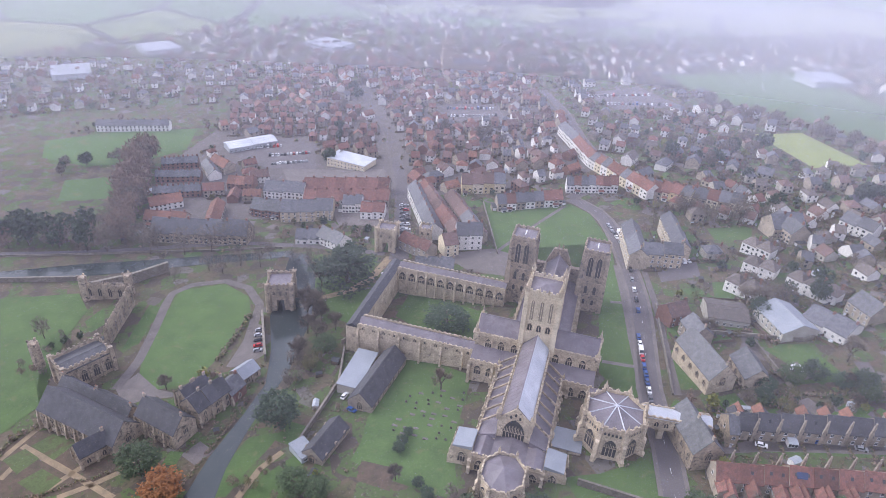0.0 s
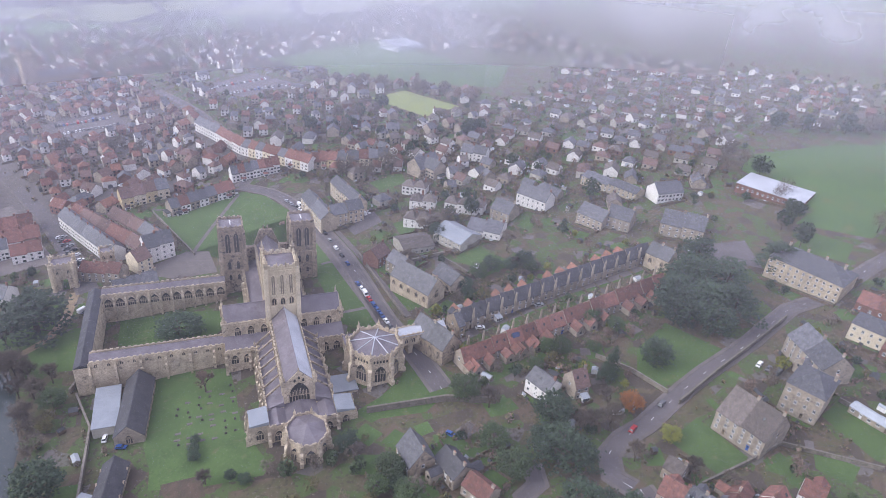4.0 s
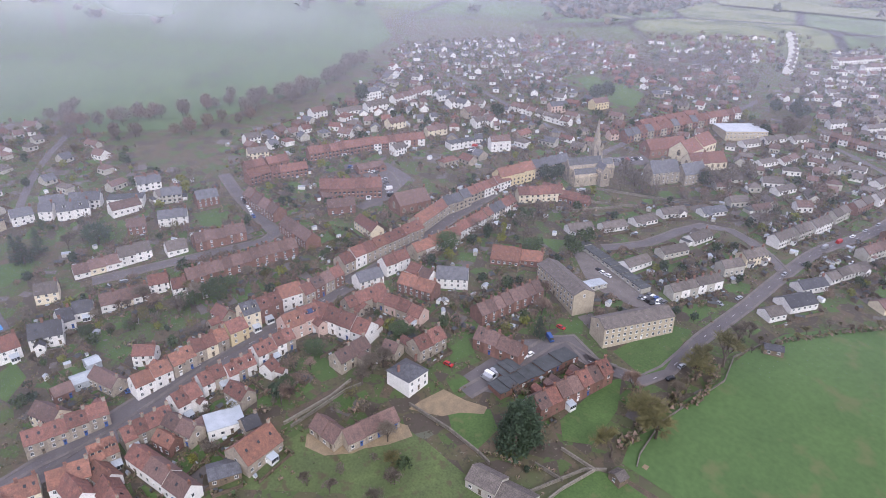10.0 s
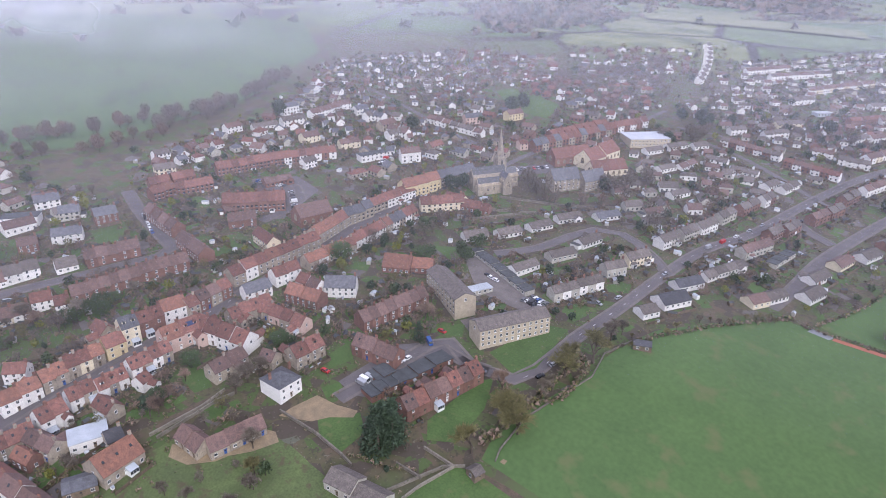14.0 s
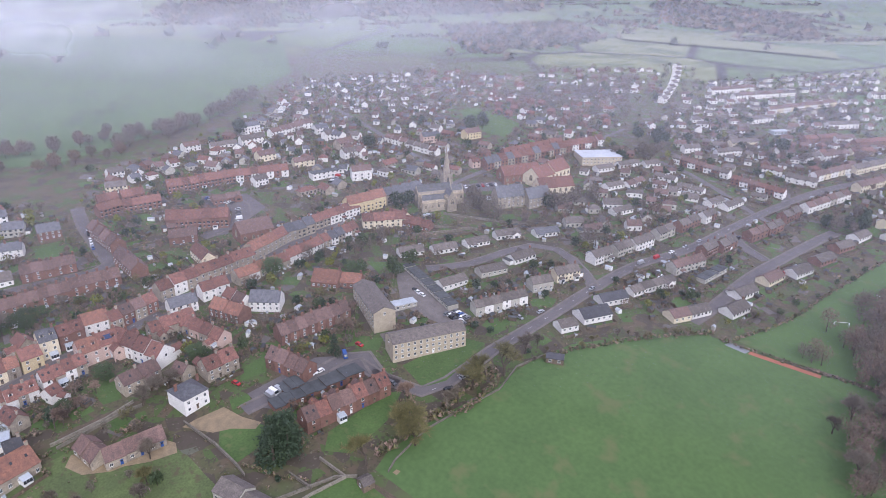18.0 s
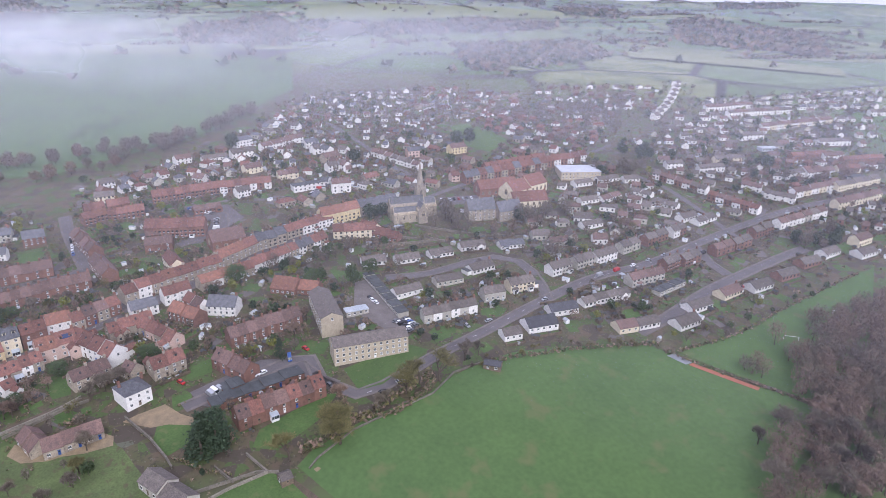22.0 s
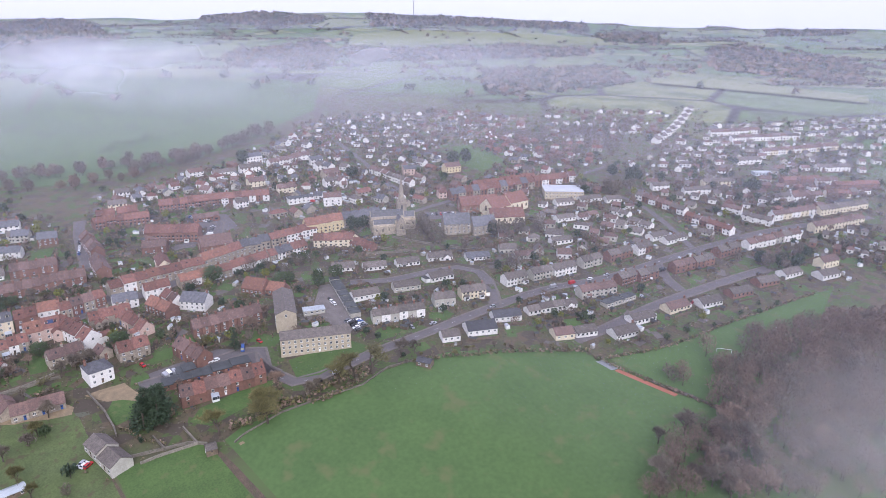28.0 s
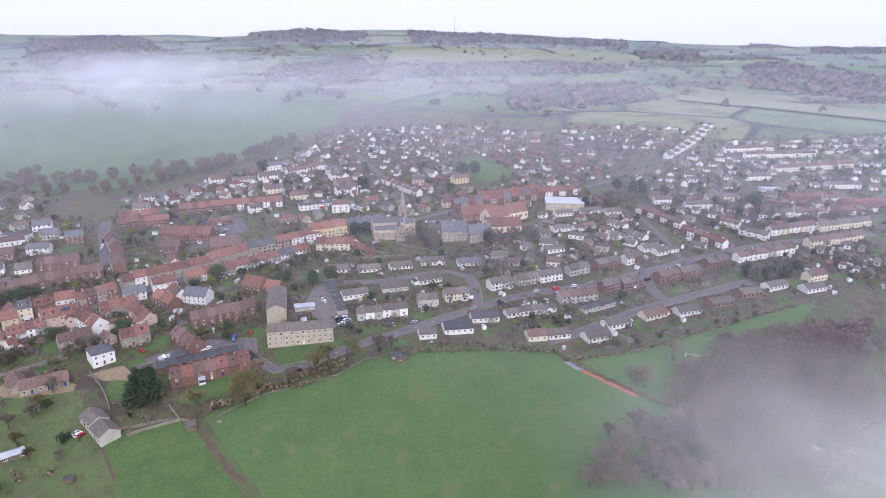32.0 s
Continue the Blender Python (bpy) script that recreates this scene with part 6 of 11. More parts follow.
def gravestones():
    """Leaning slabs on the grass south of the choir."""
    r = random.Random(9)

    def slab():
        s = Shape()
        s.box(-0.45, -0.09, -0.4, 0.45, 0.09, 1.0)
        s.box(-0.3, -0.08, 1.0, 0.3, 0.08, 1.2, 0, 0.05)
        return s.mesh("gravestone", "pavement")

    def ledger():
        s = Shape()
        s.box(-0.55, -1.1, -0.2, 0.55, 1.1, 0.16)
        s.box(-0.42, -0.97, 0.16, 0.42, 0.97, 0.24)
        return s.mesh("ledger_stone", "pavement")
    up, flat = slab(), ledger()
    for i in range(9):
        for j in range(6):
            if r.random() < 0.25:
                continue
            p = MIN @ Vector((22 + i * 3.4 + r.uniform(-0.6, 0.6), -24 - j * 4.2 + r.uniform(-0.6, 0.6), 0))
            low = r.random() < 0.6
            ob = new("ledger_stone" if low else "gravestone", flat if low else up)
            ob.matrix_basis = pose(p.x, p.y, G(p.x, p.y), r.uniform(-4, 4), r.uniform(-3, 3), -107.8 + 90 * (not low) + r.uniform(-4, 4))
            tagged(ob, "flat grey ledger stone in the grass" if low else "leaning grey gravestone in the grass", "gravestone", "gravestones by the choir")


gravestones()

# ---- other stone buildings of note ----


def battlements(parent, x0, y0, x1, y1, z, key="dark_ashlar", h=1.5):
    for a, b in (((x0, y0), (x1, y0)), ((x1, y0), (x1, y1)), ((x1, y1), (x0, y1)), ((x0, y1), (x0, y0))):
        add_parapet(parent, *a, *b, z, h, key)


def church(x, y, ang, z):
    """A Victorian parish church: nave, aisles, transept, tower and a broach spire."""
    root = new("parish_church")
    root.matrix_basis = pose(x, y, z, 0, 0, ang)
    tagged(root, "grey stone parish church with slate roofs and a tall stone spire", "church")
    for nm, x0, x1, y0, y1, ze, zr, al in (("nave", -15, 11, -4.5, 4.5, 8.5, 15, "x"), ("chancel", 11, 20, -3.8, 3.8, 7.5, 13, "x"), ("aisle", -14, 10, -11, -4.5, 5.0, 9.5, "x"), ("transept", 3, 10, -15, -4.5, 7.5, 13, "y")):
        b = gable_range(root, nm, x0, x1, y0, y1, -4, ze, zr, al, "stone", "slate", ribs=False)
        L = (x1 - x0) if al == "x" else (y1 - y0)
        w = (y1 - y0) if al == "x" else (x1 - x0)
        for i in range(max(2, int(L / 4.2))):
            px = -L / 2 + (i + 0.5) * L / max(2, int(L / 4.2))
            for s in (1, -1):
                link_part("window", arch_window(1.2, 2.8, 1, "ashlar"), b, pose(px, s * (w / 2 + 0.02), ze - 4.0, 0, 0, 0 if s > 0 else 180))
        for s in (1, -1):
            link_part("window", arch_window(2.2, 4.2, 2, "ashlar"), b, pose(s * (L / 2 + 0.02), 0, ze - 4.0, 0, 0, -90 * s))
    t = block("tower", root, "stone", 8, 5, -4, 14, 11, 19)
    for sx in (8, 14):
        for sy in (5, 11):
            link_part("buttress", buttress(17, 1.2, 1.0, "stone"), t, pose(sx, sy, 0, 0, 0, 0 if sy > 6 else 180))
            link_part("pinnacle", pinnacle(4.5, 1.0, "stone"), t, pose(sx, sy, 18.5))
    for px, py, r in ((11, 11.02, 0), (11, 4.98, 180), (14.02, 8, -90), (7.98, 8, 90)):
        link_part("bell_opening", arch_window(1.6, 4.0, 1, "stone"), t, pose(px, py, 13.5, 0, 0, r))
    s = Shape()
    s.spire([(11 + 2.9 * math.cos(math.pi / 8 + i * math.pi / 4), 8 + 2.9 * math.sin(math.pi / 8 + i * math.pi / 4)) for i in range(8)], 19, 40)
    link_part("spire", s.mesh("spire", "stone"), t)
    return root


church(180.0, -379.7, -110, 37.0)


def gatehouse(name, label, x, y, z, ang, w, d, h, key="dark_ashlar", turrets=True):
    """A gate tower: arch through the middle, corner turrets, battlements."""
    root = new(name)
    root.matrix_basis = pose(x, y, z, 0, 0, ang)
    tagged(root, label, "gatehouse")
    a = w * 0.16
    for s in (-1, 1):
        block("pier", root, key, s * w / 2 if s < 0 else a, -d / 2, -4, -a if s < 0 else w / 2, d / 2, h * 0.5)
    up = block("upper_storey", root, key, -w / 2, -d / 2, h * 0.5 - 0.8, w / 2, d / 2, h)
    block("roof", root, "lead", -w / 2 + 0.5, -d / 2 + 0.5, h, w / 2 - 0.5, d / 2 - 0.5, h + 0.25)
    battlements(up, -w / 2, -d / 2, w / 2, d / 2, h + 0.3, key)
    for s in (1, -1):
        for k in (-0.25, 0.25):
            link_part("window", arch_window(1.0, 2.0, 1, key), up, pose(k * w, s * (d / 2 + 0.02), h * 0.68, 0, 0, 0 if s > 0 else 180))
    if turrets:
        for sx in (-1, 1):
            for sy in (-1, 1):
                q = Shape()
                ring = [(sx * w / 2 + w * 0.13 * math.cos(i * math.pi / 4), sy * d / 2 + w * 0.13 * math.sin(i * math.pi / 4)) for i in range(8)]
                q.prism(ring, -4, h + 1.6, 0, 0.94)
                for i in range(0, 8, 2):
                    px, py = ring[i]
                    q.box(px - 0.3, py - 0.3, h + 1.5, px + 0.3, py + 0.3, h + 2.4)
                link_part("turret", q.mesh("turret", key), root)
    return root


gatehouse("palace_gatehouse", "battlemented pink-grey stone gatehouse beside the moat", -64.5, 270.0, -21.7, 5, 11.5, 12, 14.5)
gatehouse("market_gatehouse", "pale stone gate tower on the market place", -14.5, 326.0, -20.3, -12, 10, 9, 14, "ashlar")
gatehouse("green_gatehouse", "small pale stone gate tower by the green", 8.0, 333.0, -18.5, -12, 7, 7, 9, "ashlar", False)


def chain_gate():
    """The covered bridge over the road: three arches under a lead-roofed passage."""
    root = new("bridge_gate")
    root.matrix_basis = pose(97.5, 168.0, -2.2, 0, 0, -13)
    tagged(root, "pale stone covered bridge on arches over the road", "bridge")
    for x in (-11, -4.6, 4.6, 11):
        block("pier", root, "ashlar", x - 1.0, -3, -4, x + 1.0, 3, 5.2)
    p = block("passage", root, "ashlar", -12, -3, 5.2, 12, 3, 10.4)
    r = Shape()
    r.slab_roof(-12, 12, 6.4, 10.4, 12.0, 0.1, 0.2)
    link_part("lead_roof", r.mesh("lead_roof", "pale_lead"), p, label="pale lead roof")
    for s in (1, -1):
        add_parapet(p, -12, s * 3, 12, s * 3, 10.6, 0.9)
        for i in range(7):
            link_part("window", arch_window(1.5, 2.4, 1), p, pose(-10.2 + i * 3.4, s * 3.02, 6.6, 0, 0, 0 if s > 0 else 180))
    return root


chain_gate()


def west_parish_tower():
    root = new("church_tower", box_mesh("church_tower", -6, -6, -5, 6, 6, 34, "dark_ashlar"))
    root.matrix_basis = pose(33, 756, -36.5, 0, 0, 8)
    tagged(root, "tall grey stone church tower beyond the town roofs", "church tower")
    for sx in (-6, 6):
        for sy in (-6, 6):
            link_part("pinnacle", pinnacle(8, 2.0, "dark_ashlar"), root, pose(sx, sy, 33.5))
    battlements(root, -6, -6, 6, 6, 34.3)
    nv = block("nave", root, "dark_ashlar", 6, -9, -5, 46, 9, 13)
    r = Shape()
    r.slab_roof(6, 46, 18, 13, 17, 0.1, 0.3)
    link_part("roof", r.mesh("roof", "slate"), nv)


west_parish_tower()


def ruined_hall(x0, y0, x1, y1, h, n):
    """A roofless wall with tall empty windows and battlements."""
    d = Vector((x1 - x0, y1 - y0))
    root = new("ruined_wall")
    root.matrix_basis = pose(x0, y0, G((x0 + x1) / 2, (y0 + y1) / 2), 0, 0, math.degrees(math.atan2(d.y, d.x)))
    tagged(root, "ruined battlemented stone hall wall with tall empty windows", "ruin")
    L = d.length
    w = block("wall", root, "dark_ashlar", 0, -0.6, -4, L, 0.6, h)
    add_parapet(w, 0, 0, L, 0, h + 0.2, 1.3, "dark_ashlar")
    for i in range(n):
        for s in (1, -1):
            link_part("window", arch_window(1.8, h * 0.55, 1, "dark_ashlar"), w, pose((i + 0.5) * L / n, s * 0.62, h * 0.22, 0, 0, 0 if s > 0 else 180))
        link_part("buttress", buttress(h, 1.4, 1.0, "dark_ashlar"), w, pose(i * L / n, 0.5, 0))
    return root


def ruin_turret(x, y, h):
    s = Shape()
    ring = [(2.4 * math.cos(i * math.pi / 4), 2.4 * math.sin(i * math.pi / 4)) for i in range(8)]
    s.prism(ring, -4, h, 0, 0.92)
    for px, py in ring[::2]:
        s.box(px * 0.85 - 0.4, py * 0.85 - 0.4, h, px * 0.85 + 0.4, py * 0.85 + 0.4, h + 1.0)
    ob = new("ruined_turret", s.mesh("ruined_turret", "dark_ashlar"))
    ob.location = (x, y, G(x, y))
    return tagged(ob, "lone battlemented stone turret of a ruined hall", "ruin")

# ---- the plan: surfaces, roads, houses, trees ----

# playing fields and lawns
patch('pitch_grass', 0.05, (2.4, -198), (5.9, -205.9), (8.4, -228.3), (7.5, -245.2), (5.6, -262.6), (8.7, -281.4), (8.9, -293.2), (5.6, -315.8), (-7.8, -345.1), (-28.3, -378.6), (-49.3, -385.5), (-72.5, -392.4), (-87.7, -399.2), (-113.7, -403.5), (-142.3, -386.5), (-185.2, -330.4), (-123.6, -222.5), (-55.5, -208.8), (-27.4, -203.6), name='playing_field')
patch('pitch_grass', 0.05, (-41.1, -387.7), (-45.9, -414.9), (-49.8, -449.8), (-52.2, -485.2), (-55.8, -522.2), (-59.1, -556), (-62.3, -572.8), (-94.6, -480.5), (-104.7, -406.5), (-100.2, -405.7), (-79.9, -399.4), (-58.8, -391.3), name='playing_field')
patch('lawn', 0.06, (9.5, -155.7), (6.6, -188.3), (-1, -192.4), (-33.3, -197.9), (-52.1, -202.8), (-108.1, -212.4), (-86.1, -173.7), (-27.9, -160.4))
patch('rough_grass', 0.06, (62.1, -113.4), (58.8, -146.7), (29, -151.1), (4.5, -154.3), (-26.8, -158.5), (-63.8, -162), (-38.6, -117.9))
patch('rough_grass', 0.055, (75.3, -81.5), (80, -106), (81.5, -121.2), (66.3, -120.8), (62.1, -140.8), (51.6, -145.2), (27.2, -151.8), (20.2, -149.1))
patch('rough_grass', 0.06, (62.7, -115.1), (63.3, -142.3), (51.9, -148.5), (32.5, -150.2), (19.2, -145.8), (18.3, -129.1), (19.7, -115.4))
patch('lawn', 0.05, (43.6, -242.9), (42.5, -278), (32.1, -283.9), (23.3, -251.4), (26.4, -240.5))
patch('lawn', 0.05, (29.3, -195.2), (33.2, -225.3), (30.5, -232.7), (19.8, -216.7), (14.1, -195.8), (21.7, -188.6))
patch('lawn', 0.05, (57, -163.2), (49.2, -177.7), (39.6, -173.2), (37, -161.1), (47.8, -158.6))
patch('lawn', 0.05, (115.8, -131), (118.4, -142.8), (98.8, -140), (99.8, -133))
patch('gravel', 0.10, (79, -115.8), (72, -119.5), (67.5, -124), (66.4, -144), (60.8, -147.5), (55.5, -146), (57.5, -136.5), (61, -129), (61.5, -124.5), (66.5, -116), (74, -112.5), name='gravel_yard')
patch('gravel', 0.09, (67.4, -152.5), (68.3, -158.9), (68, -169.9), (58.2, -173), (50.5, -177.5), (48.6, -174), (54.5, -167), (57, -160.5), name='gravel_yard')
patch('pitch_grass', 0.05, (378.2, 186.4), (409.3, 194.1), (465.7, 166.8), (515.5, 125.9), (391.2, 90.8), (343.9, 86.3), (329.7, 121.8), (355.3, 123.6), name='playing_field')
patch('lawn', 0.05, (301.5, 109.6), (307.5, 83.8), (329.9, 89.6), (326.5, 112.4))
patch('lawn', 0.05, (276.3, 1.1), (278.8, -21), (276.9, -46.8), (264.1, -58.3), (256.6, -40.1), (260, -20.4), (257.9, -3.6))
patch('lawn', 0.05, (194.5, 110.3), (197.4, 83.1), (179.9, 81.1), (159.6, 84.3), (157, 96.1), (169.5, 106.1))
patch('lawn', 0.05, (190.5, 38), (203, 37.8), (201.1, 4.6), (188, 0.5), (183.7, 16))
patch('lawn', 0.05, (136.3, 65.8), (154.1, 66.2), (151.3, 43.9), (136.6, 43.1))
patch('lawn', 0.05, (180.7, -26.1), (193.8, -38.3), (179.3, -40.9), (168.3, -32.3))
patch('earth', 0.05, (175.1, 11.1), (181.7, -9.4), (173.4, -18), (154, -14.8), (155.2, -1))
patch('lawn', 0.05, (172.6, 32.1), (176.5, 17.8), (166.1, 16.1), (164.4, 26.9))
patch('lawn', 0.05, (153.6, 216.4), (172.7, 218.7), (177.6, 197.7), (165.6, 191.4))
patch('lawn', 0.05, (85.2, 156.7), (90.2, 136.3), (76.8, 132.8), (61, 141.1), (60.6, 149.1))
patch('lawn', 0.05, (-19.4, 162.4), (-16.2, 172), (-15, 184), (-5.1, 211.1), (3.2, 222.3), (27.1, 207), (22.5, 188.1), (17.4, 170), (18.4, 146.2), (14.5, 143.6), (-4.8, 152.4))
patch('lawn', 0.05, (-6.8, 254.5), (-0.4, 274.8), (29.1, 259.1), (48.2, 245.3), (30, 233), (9.5, 238.2))
patch('lawn', 0.05, (46.1, 384.8), (102.4, 376.8), (111.5, 360), (114, 320.8), (108.8, 288.4), (103, 245.8), (98.3, 211.5), (90.9, 193.6), (80, 205.2), (89.9, 246.8), (107.6, 321.4), (48.6, 316.6))
patch('lawn', 0.05, (80, 205.2), (92.5, 246.6), (103, 245.8), (93.2, 190.1), (86.8, 187.1))
patch('lawn', 0.05, (55.3, 150.3), (85, 152.4), (91.1, 165.5), (90.3, 139.4), (57.3, 141.3))
patch('lawn', 0.05, (-116, 215), (-121.4, 235.6), (-122.2, 263.7), (-121.8, 287.9), (-99.3, 292.9), (-83.8, 279), (-77.9, 260.1), (-83.1, 232.8), (-87.2, 220.8), (-93.6, 209.7), (-104.5, 206.8), label='oval mown croquet lawn in a palace court')
patch('lawn', 0.05, (-215.1, 284.4), (-175.9, 288.6), (-163.9, 271.9), (-163.5, 247.6), (-164.8, 222.3), (-150.4, 199.3), (-157.5, 183.6))
patch('lawn', 0.05, (-132.1, 236.4), (-133.5, 275), (-126.5, 271.8), (-125.8, 240.3))
patch('lawn', 0.05, (-160.6, 261.6), (-156.2, 274), (-149.4, 258.4), (-153.2, 251.5))
patch('lawn', 0.05, (-59, 316.4), (-51.8, 322.6), (-36.9, 277.9), (-45.3, 275.8), (-53.4, 290.7))
patch('lawn', 0.05, (-45, 273.1), (-19.7, 282), (-10.5, 275.6), (-22.5, 246.1), (-40, 257.1))
patch('lawn', 0.05, (-28.2, 313.6), (-18.8, 316.1), (-23.1, 288.1), (-36.9, 277.9), (-42, 295.7))
patch('lawn', 0.05, (-64.4, 163.7), (-59.2, 176.1), (-46.9, 178.3), (-51.2, 168.4), (-55.5, 160.5), (-60.3, 148.2), (-68.1, 148.6))
patch('lawn', 0.05, (-54.3, 147.4), (-48.8, 157.5), (-38.6, 167.7), (-35.2, 159.3), (-40.8, 146.7))
patch('pitch_grass', 0.05, (-290.1, 477.8), (-305.2, 512.7), (-260.1, 536.8), (-192.9, 552.3), (-187.2, 502.6), (-216.2, 471.3), (-251.5, 463.7))
patch('pitch_grass', 0.05, (-242.8, 403.2), (-254, 437.5), (-209.3, 447.7), (-197.1, 410.8), label='pale green bowling green')
patch('stubble', 0.05, (277, 499.6), (315, 497.1), (323, 422.5), (283.7, 420.5), label='yellow-green meadow')
patch('pitch_grass', 0.05, (262.4, 710), (407.5, 700.9), (421.2, 557.8), (365.9, 469.7), (340.2, 518.3), (298, 587.6), name='playing_field')
patch('lawn', 0.05, (174, 333.3), (201.2, 334.4), (193.3, 316.6), (173.2, 318.6))
patch('lawn', 0.05, (153.6, 272.8), (164.7, 271.8), (158.1, 256.2), (148.8, 257))
patch('lawn', 0.05, (158.5, 219.2), (173.9, 218), (176.7, 193), (158.4, 192.5), (159.2, 203.3))
patch('lawn', 0.05, (113.9, 218.3), (119.9, 217.9), (117.4, 191.9), (107.5, 192.5))
patch('lawn', 0.05, (121.2, 244.3), (125.6, 241.6), (121.5, 226.2), (115.4, 226.6))
patch('earth', 0.05, (-152.2, 174.4), (-145.6, 186), (-123, 175.6), (-100.9, 163.1), (-108.7, 153.3), (-127.2, 151.4), (-139.3, 152.1), label='formal garden beds of bare soil')
patch('earth', 0.05, (-16.6, 153.1), (-15.4, 162.2), (-3, 157.5), (-4.6, 147.5), label='bare flower bed')
patch('lawn', 0.05, (274.3, -4.3), (285.8, -12.6), (277.9, -59.9), (265.2, -58), (261.8, -16.7))
patch('lawn', 0.05, (276, -145.2), (275.3, -157.9), (256, -153.2), (260.5, -142.1))
patch('lawn', 0.05, (134.4, -287.3), (111, -309.9), (114.5, -282.8))
patch('lawn', 0.05, (347.7, -555), (344.8, -577.5), (307.3, -578.7), (277.2, -572.8), (255.6, -530), (290.9, -522.9))
patch('lawn', 0.05, (86.9, -188.5), (88.7, -198.8), (77.6, -194), (78.3, -181.3))

# hard ground
patch('pavement', 0.05, (19.7, 315.9), (45.8, 320.3), (56.2, 312.5), (51.7, 287.5), (31.3, 295.4), (24.1, 305.5), name='paved_court')
patch('pavement', 0.05, (-122.8, 208.1), (-117.5, 219), (-104.5, 206.8), (-91.2, 202.4), (-109, 200), (-114.7, 197), name='gravel_court')
patch('pavement', 0.05, (-77.8, 232.4), (-75.3, 255), (-68.7, 249.7), (-65.1, 227.3), (-72.1, 219.7), (-79.7, 220.2), name='car_park')
patch('pavement', 0.05, (-101.4, 462.2), (-23.2, 456.4), (-14.3, 356.4), (-46.3, 359.7), (-55.1, 386.6), (-83.3, 408.4), name='market_square')
patch('asphalt', 0.05, (-160.6, 523.5), (-105.1, 532.3), (-82.7, 511.7), (-75.4, 461.2), (-114.9, 464.8), (-153.9, 497.8), name='car_park')
patch('asphalt', 0.05, (23.5, 630.5), (79.2, 623.8), (78.6, 566.3), (27.5, 574), name='car_park')
patch('asphalt', 0.05, (168.9, 652.2), (230.5, 664.8), (249.7, 585.7), (186.5, 586.3), name='car_park')
patch('asphalt', 0.05, (131.1, 292.6), (155, 299.9), (150.1, 278.8), (128.4, 275), name='car_park')
patch('pavement', 0.05, (148.5, 200.4), (163.4, 206.8), (164.5, 195.6), (149.6, 193.1), name='drive')
patch('asphalt', 0.05, (98.3, 32.1), (100, 20), (89.1, 9), (81.9, 7.3), (78.7, 29.8), name='car_park')
patch('bitmac_red', 0.05, (81.2, 65), (84.5, 50), (76.3, 46.7), (73.9, 63.6), name='car_park')
patch('asphalt', 0.05, (69.5, -181), (73, -215.4), (60.2, -236.2), (49.2, -232.7), (52.7, -185.9), (58.3, -181.5), name='car_park')
patch('pavement', 0.05, (110, -290), (109, -297), (75, -291.2), (54.2, -287.6), (50, -280), (64, -276), (82.7, -272.9), name='garage_court')
cars(5, 61, -286.5, 49, -286, side=90, where='in the garage court')
patch('asphalt', 0.05, (292.6, -254.7), (278.1, -282.6), (248.2, -282.3), (225.2, -242.5), (230.2, -229.5), (244.2, -257.9), name='car_park')
patch('asphalt', 0.05, (196.4, -419.8), (182, -448.8), (168.7, -439.1), (182.9, -411.1), name='car_park')
patch('asphalt', 0.05, (266.1, 143.1), (290.6, 129.6), (270.8, 107.5), (259.1, 131.1), name='car_park')

# tennis courts
patch('asphalt', 0.07, (243.4, 22.9), (252.8, -36.4), (218.6, -40.7), (211.5, 17.3), name='court_surround')
tennis_court((242.1, 17.3), (244, 1.4), (215.6, -2.4), (214.7, 13.1))
tennis_court((242.5, -0.5), (244.8, -16.9), (216.8, -20.4), (215, -4.3))
tennis_court((244.2, -18.1), (247.1, -34.5), (219.9, -38.2), (216.7, -21.5))
court_fence((242.7, 21.6), (251, -36), (218.9, -40.2), (212.4, 16.4))
goal(-70.3, -492.2, -77.7, -490.5)
goal(-65.8, -444.3, -71.4, -449.2)
patch('steel', 0.05, (-38.8, -378.8), (-39.6, -383.6), (-49.2, -384.7), (-48.6, -380.5), name='long_jump_pit', label='pale sand pit at the runway end')
patch('track_red', 0.12, (-49.6, -381.3), (-49.5, -384.5), (-79, -394.4), (-79.5, -391.4), name='runway', label='red athletics runway strip on the grass')
patch('gravel', 0.1, (-2.7, -202.2), (-2.6, -204.2), (-4.2, -204.7), (-4.6, -202.6), name='wicket_square')

# streets
road(6.5, (119.6, -23.9), (121.8, -34.4), (122, -49.2), (124, -64.5), (129.2, -82.2), (133.3, -96.2), (138, -111.6), (140.9, -128.4), (145.8, -147.3), (149.3, -163.7), (154.6, -183.9), (161.1, -209.9), (172.4, -237), (186.6, -268.6), (196.6, -303.9), (204, -330.5), (211, -361.3), dashes=True)
road(7, (111.3, 58.6), (108.3, 48.5), (109.9, 31.3), (112.3, 14.5), (116.8, -1.9), (121.5, -18.5), (126.1, -35.6), (130.1, -52.9), (135.1, -74.9), (140, -97.1), (144.7, -119.6), (151.3, -142.4), (158.8, -165.9), (163.5, -182), dashes=True)
road(6, (109.6, 60.2), (108.5, 67.6), (115, 75.1), (124.2, 76.8), (136.2, 75.9), (152.7, 77.6), (177.6, 79.2), (212.2, 78.6), (247.1, 80.6), (267.9, 75.2), (314.4, 73.5), (361.4, 69.2), dashes=True)
road(5, (107.8, 22), (101.2, 11.9), (89.5, 6.2), (82.2, 5.5))
road(5, (90.3, 88.8), (86.2, 81.2), (79, 80.5), (75.4, 72.5))
road(7.5, (89.4, 139.5), (93.3, 159.8), (97.5, 193.2), (105.5, 227.4), (112.5, 260), (116.3, 293.9), (119.3, 335), (115.9, 363.8), (104.2, 385.8), dashes=True)
